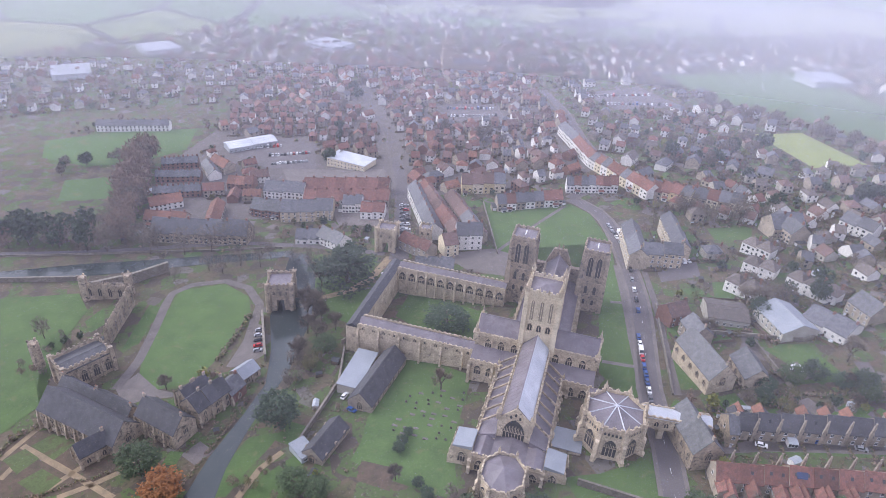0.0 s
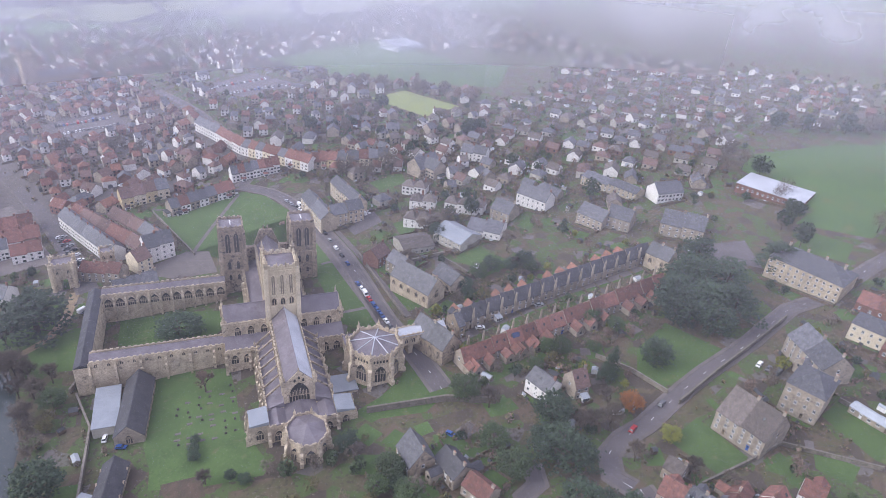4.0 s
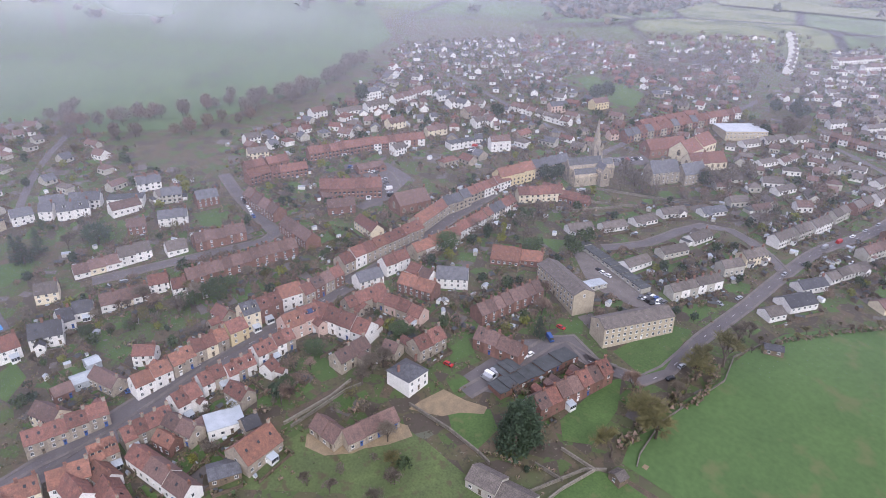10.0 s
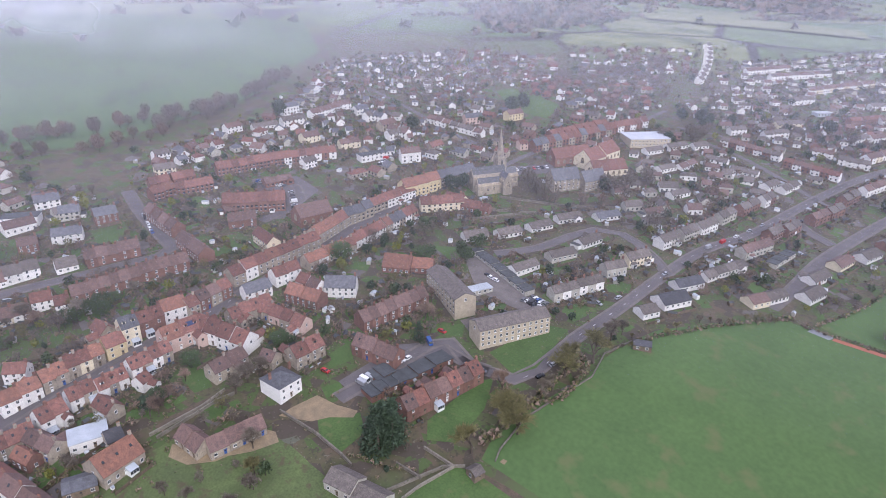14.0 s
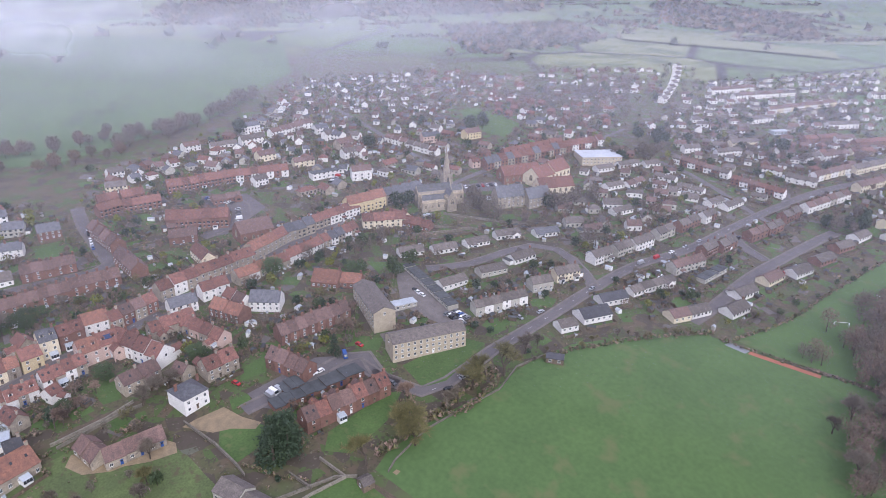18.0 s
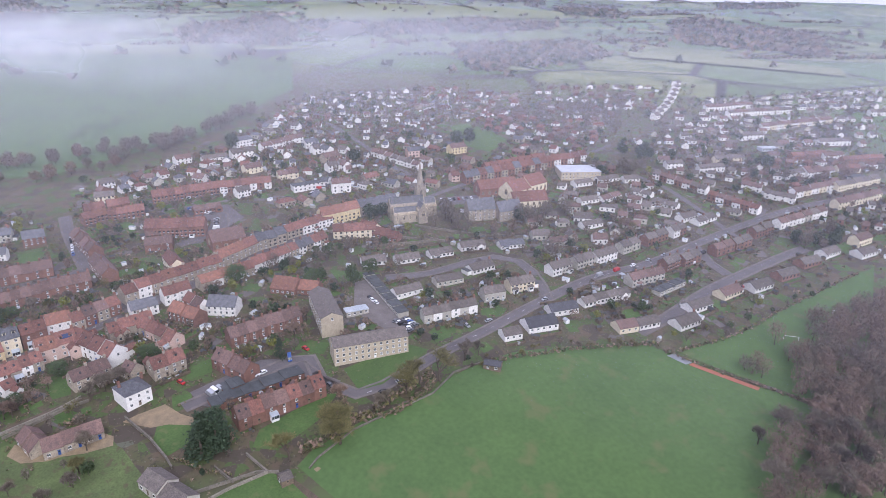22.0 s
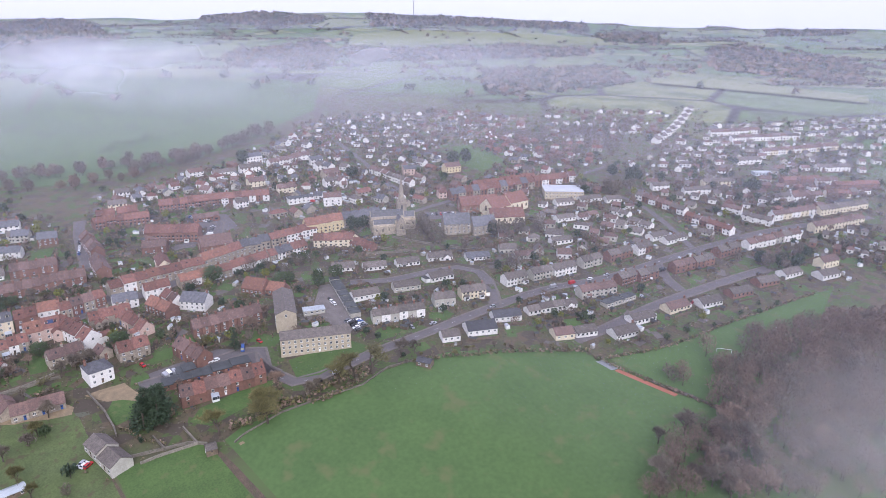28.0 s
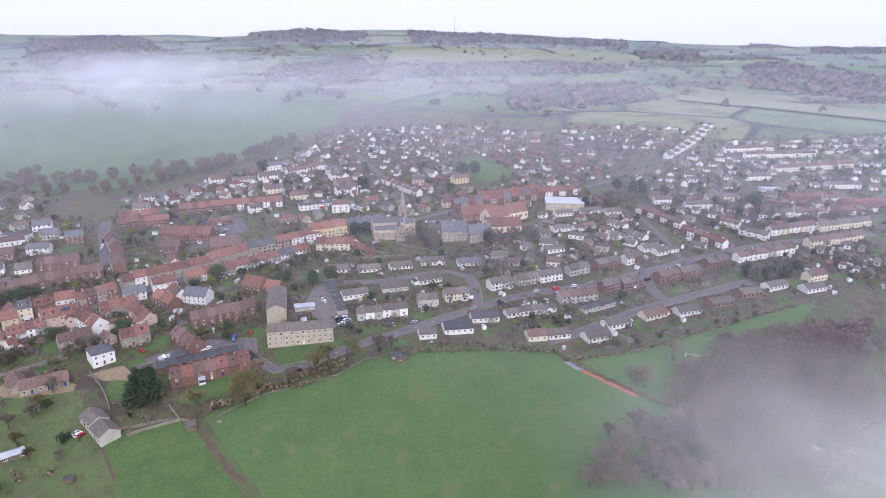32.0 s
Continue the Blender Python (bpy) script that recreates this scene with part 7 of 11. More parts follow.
road(6, (104.2, 385.8), (147.1, 435.2), (138, 487.2), (138.5, 584.4), (131.3, 670.6))
road(8, (-7.4, 311.7), (-6.5, 355.6), (-8.1, 410.3), (-12.5, 455.1), (-22.7, 537.9), (-43.4, 622.2), (-61.2, 701.9))
road(4.5, (-12.4, 315.5), (-20.5, 293.9), (-31.3, 280.2), (-47.9, 273.3), key='gravel', walk=0)
road(4.5, (-122.8, 208.1), (-120.7, 227.2), (-123.3, 258.8), (-125.5, 285.3), (-117.6, 293.3), (-100.1, 296), (-85.9, 287.7), (-76, 270.3), (-75.3, 255), (-74.7, 240.9), key='pavement', walk=0)
road(2.5, (48.6, 316.6), (68, 340.2), (98.3, 374.5), key='pavement', walk=0)
road(2.2, (83, 212.6), (96.1, 207.8), key='pavement', walk=0)
road(2.2, (98.2, 258.6), (107.4, 256.8), key='pavement', walk=0)
road(3, (94.3, 190), (100, 227.8), (105.7, 260.6), (110.4, 294.5), key='pavement', walk=0)
road(3, (107.5, 189.1), (114.1, 226.7), (119, 254.3), (123.4, 287.1), key='pavement', walk=0)
road(5, (121.9, 160.8), (146.8, 158.5), (168.9, 156.1), key='pavement', walk=0)
road(5, (102.7, 159.6), (128.8, 160.3), (169, 158.2), (208.8, 149.6), (237.9, 146.6), key='pavement', walk=0)
road(4.5, (-241.8, 332.1), (-193.6, 334.1), (-112.2, 341.2), (-70.3, 335), (-42.8, 328.8), (-15.8, 319.2), walk=0)
road(5.5, (238, -79), (233.8, -103.5), (227.4, -129.8), (221.5, -164), (228.1, -174.1))
road(5.5, (226.4, -173.5), (262.2, -175.1), (294.8, -176.8), (324.1, -180.7))
road(5, (58.8, -228.8), (41.2, -230.8), (24.5, -238.5), (22.3, -251.9), (24, -267.8), (26, -281.5), (27.8, -321.8), (31.7, -363.9), (34.6, -411.5), (28.4, -460.1), (26.8, -509.6), (22.6, -577.4), (14.3, -640.0), (-12.8, -731.2), walk=1.2, dashes=True)
road(5, (-18.3, -383.8), (-17.4, -410.7), (-13.7, -456.7), (-16.0, -505.0), (-19.7, -549.8), (-21.9, -565.6))
road(5, (104.3, -308.0), (93.7, -332.1), (92.8, -362.5), (90.1, -381.5), (75.7, -389.0), (60.9, -384.8), (44.2, -376.2), (32.5, -368.4))
road(5, (25.8, -506.6), (6.2, -492.9), (-10.1, -487.0))
road(4.5, (22.7, -584.2), (29.0, -608.3), (44.5, -614.0), (89.8, -610.5), (135.0, -619.5), (170.7, -609.2), walk=0)
road(4.5, (61.2, -175.3), (62, -198.8), (64.4, -226.3), (60.4, -234.6), (43.6, -230.6), (35.2, -234.1))
road(4.5, (230.2, -229.5), (234.4, -250), (243.5, -266.1), (261.3, -272.5), (283.2, -267.3))
road(5, (196, -388), (201, -412), (205, -439.8), (208.4, -473.6), walk=0)
road(4.5, (208.4, -473.6), (196.9, -559.7), (204.5, -645.7), walk=0)
road(5, (3.6, -538), (37.1, -554.8), (70, -572.6), (104.2, -587.2), (134.3, -591.3), walk=0)
road(5, (432.1, -455.3), (354.3, -446.2), (282.6, -434), (248.6, -432.6), walk=0)
road(5, (361.1, -16.2), (399.9, -15.5), (454.8, -8.6), (507.1, -1.2), walk=0)
road(5, (320.5, -56.2), (369.8, -70.8), (419.9, -91.3), (468, -118.3), walk=0)
road(4, (151.6, -22.3), (170.8, -25.6), (196, -22.3), (214.9, -19.4), key='earth', walk=0)
road(2, (90.8, -114.3), (93, -130.6), (93.2, -150.2), key='earth', walk=0)
road(1.6, (67.7, -139), (42, -145.3), (19.7, -151.2), (-5, -156.2), (-16.5, -157.9), key='earth', walk=0)
road(3, (1.2, -191.8), (-15.1, -196.2), (-39, -201.4), (-44.7, -204.4), key='earth', walk=0)

# water
patch('water', 0.08, (-74.8, 148.5), (-71.5, 166.8), (-64.5, 188.8), (-59.6, 207.4), (-62.2, 231.3), (-68.6, 259.4), (-55.3, 266), (-54, 290.8), (-64.5, 320.3), (-70.3, 325.7), (-60.1, 323.4), (-52.2, 302.8), (-49.3, 273.4), (-47.6, 252.8), (-50, 234.7), (-51.4, 214.3), (-55.7, 200), (-60.3, 180.7), (-63.7, 161), (-64, 147.9), name='moat', label='still dark moat water')
patch('water', 0.08, (-230.5, 311.9), (-187.2, 320.1), (-124.5, 325.8), (-70.7, 327.9), (-67.8, 320.6), (-121.4, 315.5), (-181, 306.2), (-224.5, 301.2), name='moat', label='still dark moat water')

# long street, north side
row(135.3, -34.1, 134.1, -61.8, 8, 5.6, 4, 'stone', 'red')
row(151.2, -41.2, 139.6, -47.4, 8, 5.2, 1, 'cream', 'brown')
row(157.8, -46.7, 159, -54.3, 6, 3.2, 1, 'brick', 'brown', chimneys=0)
row(161.2, -54.4, 161.6, -62.7, 7, 3, 1, 'tin', 'tin', chimneys=0, name='shed', pitch=20)
row(169.7, -61.3, 170.5, -66.8, 6, 3, 1, 'tin', 'tin', chimneys=0, name='shed', pitch=20)
row(159.7, -63.5, 146, -69, 7, 4, 1, 'stone', 'brown')
row(139.9, -72.3, 142.1, -87.1, 8, 5.6, 2, 'white', 'orange')
row(142.6, -87.7, 144.1, -97.2, 8, 5.6, 2, 'stone', 'orange')
row(144.9, -97.4, 145.9, -112.2, 8, 5.6, 3, 'stone cream', 'orange red')
row(146.2, -112.9, 147.3, -121.1, 8.5, 6, 1, 'yellow', 'red')
row(150.9, -121.4, 151.2, -129, 9, 8.6, 1, 'cream', 'slate', dormers=2)
row(152.8, -129.7, 153.1, -140.5, 8.5, 7, 2, 'brick', 'red', dormers=1)
row(155.3, -141, 155.2, -152, 9, 6.6, 1, 'white', 'orange')
row(152.5, -150.8, 158.3, -174.8, 8, 5.8, 4, 'stone brick', 'red brown')
row(164.7, -178.4, 169.2, -200.7, 8.5, 6.2, 3, 'stone white', 'red orange')
row(169.2, -200.7, 177.3, -236.4, 8.5, 6.2, 5, 'stone', 'red orange', lights=1)
row(180.4, -235.7, 195.1, -266.9, 9, 6.5, 3, 'stone', 'orange red')
row(195.1, -266.9, 197.5, -288.2, 9, 6.5, 3, 'stone', 'slate')
row(199.7, -290.1, 202.6, -326.9, 8, 5.6, 6, 'pink white stone', 'red')
row(204.7, -320.1, 202.9, -349.3, 10, 8, 3, 'yellow', 'orange')
row(204.6, -351.1, 200.7, -381.7, 10, 7, 4, 'stone', 'slate')
row(212.9, -243.9, 211.4, -266, 14, 6, 1, 'brick', 'brown', name='hall')
row(206.8, -216.4, 186.5, -215.2, 8, 5, 1, 'cream', 'red')
row(160.7, -79, 155.7, -86.6, 7, 5, 1, 'white', 'red')
row(166, -116.6, 156.4, -118.5, 7, 5, 1, 'stone', 'red')

# long street, south side
row(112.6, -25.2, 111.9, -35.4, 9, 5.6, 2, 'cream', 'orange')
row(109.4, -37.8, 107.6, -50.2, 9, 6, 2, 'white stone', 'orange')
row(106.7, -43.1, 93.9, -45.5, 8, 5.6, 1, 'white', 'red')
row(112.2, -50.7, 112.2, -59.8, 9, 6, 2, 'stone', 'orange', dormers=2)
row(108.1, -51.6, 97.3, -54.7, 7, 4.5, 1, 'white', 'orange')
row(115, -61.9, 116.7, -79.4, 8, 5, 4, 'stone', 'red', lights=1)
row(117.9, -80.9, 120, -90.9, 9, 6, 2, 'white', 'red slate')
row(123.9, -92.7, 125.2, -102.9, 8, 5, 2, 'white stone', 'red')
row(112.5, -78, 98.9, -83.6, 7, 5, 2, 'stone', 'brown')
row(108.8, -72.9, 99.9, -76.4, 6, 3.5, 1, 'brick', 'orange')
row(105.5, -64, 75.1, -73.5, 7.5, 4.6, 3, 'white', 'brown red', lights=1)
row(78.7, -89.6, 83.3, -104.3, 12, 4.5, 1, 'stone', 'orange', lights=3)
row(101.6, -87.4, 99.4, -100.3, 10, 3.5, 1, 'white', 'tin', flat=True, name='workshop', chimneys=0)
row(108.4, -96.8, 93, -102, 9, 5, 2, 'brick', 'brown')
row(92.3, -97.2, 92.4, -103.3, 7, 4, 1, 'stone', 'dark_slate')
row(80.7, -80.2, 78.3, -90.4, 8, 2.8, 1, 'timber', 'slate', name='shed', pitch=20, chimneys=0)
row(122.2, -99.4, 123.5, -114.7, 7.5, 5, 4, 'stone white', 'red', dormers=1)
row(126.2, -116.6, 128.5, -134.1, 8, 5, 4, 'white stone', 'red')
row(114.8, -116.3, 117.4, -121.2, 6, 4, 1, 'white', 'red')
row(114.5, -102.2, 104.3, -105, 7, 4.5, 1, 'stone', 'red')
row(134.3, -133.2, 135.4, -149.9, 10, 6.4, 2, 'pink', 'orange red', dormers=2)
row(140.6, -145.2, 122.8, -145.6, 6.5, 3.5, 1, 'white', 'red')
row(137.5, -150.9, 108.9, -162.6, 10, 6, 4, 'white', 'red', lights=1)
row(133.4, -163.6, 134.6, -184.7, 8, 5, 4, 'stone', 'red')
row(131.6, -180.3, 106.7, -188.6, 8, 4.6, 4, 'stone pink', 'red')
row(130, -150.7, 117.2, -154.7, 9, 3, 1, 'stone', 'slate', pitch=15, chimneys=0, name='workshop')
row(151.7, -195.6, 152.3, -210.1, 8, 5.6, 2, 'white', 'red')
row(142.2, -206.5, 128.2, -210.1, 8, 4.6, 2, 'white', 'red brown')
row(147.3, -177.7, 147.1, -191.1, 8, 5, 1, 'white', 'slate')
row(136, -196.9, 118.7, -204.4, 9, 5, 2, 'brick', 'orange')
row(116.5, -195.7, 118.4, -209.3, 11, 5, 1, 'brick', 'orange')
row(129.7, -213.3, 119.2, -224.7, 10, 5, 1, 'white', 'slate')
row(155.2, -216.2, 159.6, -249.3, 8, 5, 5, 'stone white', 'red orange')
row(161.9, -248.9, 169.8, -276.9, 8, 5, 5, 'white', 'red')
row(168.9, -272, 178, -308.2, 8, 5, 6, 'white stone', 'red slate')
row(130.8, -251, 118.7, -259.9, 12, 3.2, 1, 'brick', 'orange', dormers=0)
row(121.7, -260, 111.5, -268.5, 9, 3, 1, 'brick', 'orange')
row(182.2, -317.5, 168.6, -342.8, 9, 5.2, 4, 'cream', 'red')
row(180.5, -339.7, 166.9, -343.2, 8, 4.6, 1, 'cream', 'red')
row(167.5, -341.8, 150.4, -350.1, 8, 3.2, 3, 'brick', 'red', name='outbuilding', chimneys=0)
row(102.5, -140.8, 105.6, -156.9, 8, 5, 2, 'stone', 'brown')
row(90.3, -171.1, 91.6, -185.6, 9, 5.5, 2, 'stone', 'red', dormers=1)
row(100.3, -163.6, 93.7, -166.5, 7, 4, 1, 'stone', 'brown')
row(94.3, -208.5, 92.7, -245.9, 9, 5.2, 8, 'brick', 'brown')
row(82, -199.5, 61.6, -206.5, 9, 5.2, 4, 'brick', 'brown')
row(37.5, -188.5, 35.5, -227.4, 9, 5.2, 7, 'brick', 'red brown')
row(54.4, -184.3, 52, -225.7, 8, 2.6, 9, 'brick', 'felt', flat=True, name='garage', chimneys=0, plots=False)
row(61, -192.1, 60.5, -204.2, 8, 2.6, 4, 'brick', 'felt', flat=True, name='garage', chimneys=0, plots=False)
row(79.6, -120.6, 66.7, -123.5, 8, 3.2, 2, 'stone', 'brown', name='barn', chimneys=0, plots=False)
row(66.5, -123.5, 65.8, -144.9, 8, 3.4, 3, 'stone', 'brown', name='barn', chimneys=0, plots=False)
row(29, -151.9, 6.9, -158.8, 9, 3.6, 2, 'render', 'grey_tile', name='barn', chimneys=0, plots=False, pitch=30)
row(-1.1, -189, -1.5, -193.7, 5, 2.6, 1, 'timber', 'grey_tile', name='shed', chimneys=0, plots=False, pitch=25)
row(5.6, -297, -1, -301.4, 5, 2.6, 1, 'timber', 'dark_slate', name='pavilion', chimneys=0, plots=False, pitch=25)
row(17.3, -117, 18.9, -125.7, 5, 2.5, 1, 'timber', 'tin', name='shed', chimneys=0, plots=False, pitch=20)

# school quarter
row(274.4, 104.7, 276.7, 70, 20, 9.5, 1, 'ashlar', 'slate', hip=True, pitch=28, name='mansion', chimneys=4, storeys=3)
row(312, 53.7, 311.6, 17.3, 16, 6, 1, 'render', 'dark_slate', name='hall', chimneys=0, pitch=22)
row(326.6, 9.7, 332.7, -38.1, 24, 8, 1, 'buff', 'blue_lead', flat=True, name='sports_hall', chimneys=0)
row(328.8, -40.2, 317.1, -47.4, 14, 6, 1, 'buff', 'felt', flat=True, name='sports_hall', chimneys=0)
row(310.8, -6.8, 311.1, -33.9, 9, 2.5, 1, 'pale_blue', 'tin', pitch=12, name='pool_hall', chimneys=0)
row(251.3, 55.6, 253, 42.1, 13, 7, 1, 'cream', 'slate', hip=True, pitch=30)
row(247.1, 40.1, 245.8, 25.6, 10, 4, 1, 'brick', 'red')
row(273.4, 62.9, 275.6, 46.4, 10, 4, 2, 'brick', 'red')
row(289.3, 52.9, 292.4, 29, 8, 4, 3, 'stone', 'red brown')
row(262.4, 28.9, 278.7, 13.5, 14, 6.5, 2, 'stone', 'slate')
row(221.4, 63.9, 210, 43.6, 14, 8, 2, 'stone', 'slate')
row(189.8, 51.7, 191.6, 38.5, 17, 12, 1, 'stone', 'slate', hip=True, pitch=32, chimneys=2, storeys=3)
row(161.5, 59.9, 160.8, 40.8, 16, 8, 2, 'stone', 'grey_tile', pitch=45)
row(202.5, 33, 200.3, 5.8, 5, 2.5, 3, 'stone', 'tin', name='lean_to', chimneys=0, plots=False, pitch=20)
row(196.9, -24.8, 199.2, -41.6, 10, 5.4, 2, 'white', 'red')
row(201.2, -46.3, 198.3, -59.3, 11, 5, 2, 'white', 'dark_slate')
row(202.5, -10.4, 202.5, -17.8, 8, 3, 1, 'cream', 'tin', chimneys=0, name='garage', pitch=15)

# crescent below the school
row(113.3, 53, 115.4, 44.8, 9, 6, 1, 'pink', 'red')
row(115.8, 44.9, 117.2, 34.3, 9, 7, 2, 'blue_grey', 'slate', dormers=2)
row(117.1, 34, 117.9, 28.7, 9, 6.6, 1, 'white', 'slate', dormers=1)
row(115.5, 27.6, 117.7, 12.3, 9, 5.6, 3, 'pale_blue', 'brown slate')
row(117.6, 12.1, 119, 1.9, 10, 9, 1, 'cream', 'slate', dormers=0, storeys=3)
row(120.1, 1.7, 123.4, -12.8, 9, 5.8, 2, 'white', 'red')
row(124, 58.5, 125, 51.9, 7, 4.5, 1, 'stone', 'grey_tile')
row(140.8, 27.6, 127.3, 27.3, 7, 5.4, 2, 'white', 'red')
row(147.8, 25, 149.5, 18.1, 8, 5.4, 1, 'white', 'slate red')
row(138.7, 13.4, 124.9, 7, 7, 5, 2, 'white', 'red')
row(135.1, 2.8, 125.9, -0.4, 7, 5, 1, 'white', 'red')
row(140.7, -4.7, 126.7, -9.4, 8, 5, 2, 'stone', 'red')
row(135, 36.4, 122.1, 34.9, 6, 4.5, 2, 'stone', 'red')
row(95.9, 44, 98.3, 36.1, 9, 5, 1, 'white', 'slate')
row(95.4, 34.6, 80.5, 27.2, 9, 5.5, 2, 'white stone', 'brown')
row(105.2, -5.9, 109.4, -31.9, 10, 5.4, 4, 'cream white', 'orange red')
row(105.6, -18.9, 93.7, -22.7, 9, 5, 1, 'cream', 'red')
row(108.5, -26.4, 102.1, -32.2, 10, 4, 1, 'brick', 'tin', flat=True, chimneys=0, name='workshop')
row(85.5, -2.7, 96.5, -9.4, 9, 5, 2, 'cream', 'brown')
row(110, -35.1, 111.6, -48.1, 9, 5.4, 2, 'white', 'red orange')
row(106.6, -43.4, 97.2, -42.2, 9, 5.4, 1, 'white', 'red')
row(112.7, -48.6, 114.1, -58.6, 9, 6, 2, 'cream', 'orange', dormers=2)
row(105.5, -51.9, 84.1, -53.8, 8, 4.5, 3, 'stone white', 'red')

# behind the long street
row(247.7, -72.8, 246.6, -94.9, 8, 3, 3, 'white cream', 'brown')
row(325, -56.3, 325.4, -68, 8, 5, 1, 'white', 'slate')
row(333.2, -73.2, 331.6, -86.1, 8, 5.4, 1, 'white', 'slate')
row(328.7, -88.7, 321.9, -104, 9, 5.4, 2, 'white', 'slate', dormers=1)
row(318.1, -107.4, 309.5, -125.3, 10, 5.4, 1, 'white', 'felt', flat=True, chimneys=0)
row(330.8, -127.2, 328.6, -141.1, 8, 5, 2, 'white', 'slate')
row(306.6, -135, 302.9, -146.1, 8, 5, 1, 'render', 'slate')
row(288.7, -149.6, 287.6, -162.5, 9, 5.4, 1, 'brick', 'slate')
row(277.9, -124.2, 272.7, -139.2, 8, 5, 2, 'white', 'slate')
row(277, -106.7, 275, -116.5, 8, 5, 1, 'brick', 'brown')
row(241.5, -116.7, 240.8, -127.2, 9, 3, 1, 'white', 'grey_tile')
row(237, -130.9, 232.8, -157.3, 9, 5.2, 5, 'brick', 'brown')
row(202.3, -114.6, 199.5, -136.7, 9, 5.2, 5, 'brick', 'brown')
row(199.5, -136.7, 196.5, -170.1, 9, 5.2, 7, 'brick', 'brown')
row(235.3, -54.2, 233.1, -63.9, 9, 5, 1, 'cream', 'grey_tile')
row(247.4, -94.2, 246.8, -110.3, 9, 5, 2, 'white', 'grey_tile')
row(205.9, -52, 207.6, -64.1, 10, 4.4, 2, 'white', 'dark_slate')
row(211.2, -65.6, 209.5, -73.8, 9, 4, 1, 'white', 'dark_slate')
row(210.9, -76.9, 208, -97.5, 9, 3.2, 3, 'white cream', 'brown')
row(210.3, -98.9, 208.6, -107.9, 8, 5, 1, 'white', 'red')
row(199.1, -106.7, 198.2, -113.1, 8, 5, 1, 'white', 'red')
row(278.3, -179.6, 241.7, -182.9, 9, 5.2, 4, 'brick', 'brown')
row(277.7, -180.7, 243.1, -180.9, 9, 5.2, 3, 'brick', 'brown slate')
row(227.6, -180, 195.6, -180.4, 9, 5.2, 2, 'brick', 'brown')
row(300.7, -187.5, 303.4, -203.6, 8, 5, 2, 'brick', 'orange red')
row(299.7, -203.9, 294.2, -227.1, 8, 5, 4, 'brick', 'red')
row(257.8, -218.1, 238.4, -251.2, 11, 7, 7, 'brick', 'red', dormers=0)
row(314.3, -238.6, 307.1, -281.7, 9, 5.4, 8, 'brick', 'red', lights=1)
row(307.1, -281.7, 293.3, -324.7, 9, 5.4, 8, 'brick white', 'red')
row(235.9, -210.8, 229.3, -226, 9, 5, 3, 'brick', 'brown')
row(221.7, -249.2, 212, -255.4, 9, 5, 1, 'brick', 'brown')
row(208, -215.4, 187.8, -219.3, 8, 4.5, 2, 'stone', 'red')
row(304.6, -104.4, 306.6, -121.3, 9, 4, 1, 'white', 'brown', pitch=36)
row(333.9, -127.3, 333.1, -140.8, 8, 5, 2, 'white', 'brown', pitch=36)
row(307.1, -131.7, 308.9, -145.4, 8, 4.6, 1, 'render', 'grey_tile', pitch=36)
row(279.6, -122.9, 279.5, -140.0, 8, 3.4, 2, 'white', 'grey_tile', chimneys=0, pitch=30)
row(287.9, -147.9, 286.6, -160.9, 9, 5, 1, 'brick', 'grey_tile', pitch=36)
row(277.9, -106.1, 277.9, -114.5, 8, 5, 1, 'brick', 'brown', pitch=36)
row(246.0, -118.5, 244.2, -128.1, 9, 3, 1, 'white', 'grey_tile', chimneys=0, pitch=30)
row(243.3, -131.4, 238.5, -157.8, 8, 3, 5, 'brick', 'brown', pitch=32)
row(338.4, -203.9, 336.1, -217.8, 8, 5, 1, 'cream', 'grey_tile', pitch=36)
row(365.1, -213.1, 366.6, -224.5, 8, 5, 1, 'white', 'grey_tile', pitch=36)
row(314.5, -191.8, 313.8, -205.1, 9, 6, 2, 'brick', 'red', pitch=36)
row(313.5, -207.1, 312.3, -221.6, 9, 6, 2, 'brick', 'red', pitch=36)
row(389.6, -280.0, 391.8, -294.5, 8, 5, 1, 'white', 'brown', pitch=36)
row(384.1, -301.4, 381.0, -323.2, 8, 3, 2, 'white', 'grey_tile', pitch=32)
row(378.4, -325.9, 377.4, -347.8, 9, 5, 2, 'white', 'grey_tile', pitch=36)
row(404.4, -340.4, 407.0, -357.2, 8, 7, 1, 'white', 'slate', pitch=36)
row(333.7, -319.2, 334.3, -334.0, 9, 5, 1, 'cream', 'brown', pitch=36)
row(287.7, -292.8, 289.2, -303.6, 7, 5, 1, 'white', 'grey_tile', pitch=36)
row(368.9, -394.2, 369.6, -407.5, 8, 5, 1, 'white', 'slate', pitch=36)
row(347.7, -391.2, 349.9, -405.4, 8, 5, 1, 'white', 'grey_tile', pitch=36)
row(383.0, -356.6, 387.8, -388.9, 8, 5, 3, 'white', 'brown', pitch=36)
row(389.4, -384.6, 389.4, -402.3, 8, 5, 2, 'white', 'brown', pitch=36)
row(320.4, -386.9, 323.0, -403.7, 9, 5, 1, 'stone', 'brown', pitch=36)
row(299.2, -378.7, 299.0, -399.8, 8, 5, 2, 'white', 'grey_tile', pitch=36)
row(274.8, -334.0, 271.2, -355.8, 9, 4.6, 2, 'white', 'felt', flat=True, chimneys=0)
row(305.2, -336.0, 302.5, -352.7, 8, 4.6, 2, 'cream', 'brown', pitch=36)
row(276.5, -255.9, 273.4, -275.1, 8, 3, 2, 'brick', 'brown', chimneys=0, pitch=30)
row(253.7, -215.7, 250.5, -235.3, 10, 3, 2, 'brick', 'brown', chimneys=0, pitch=30)
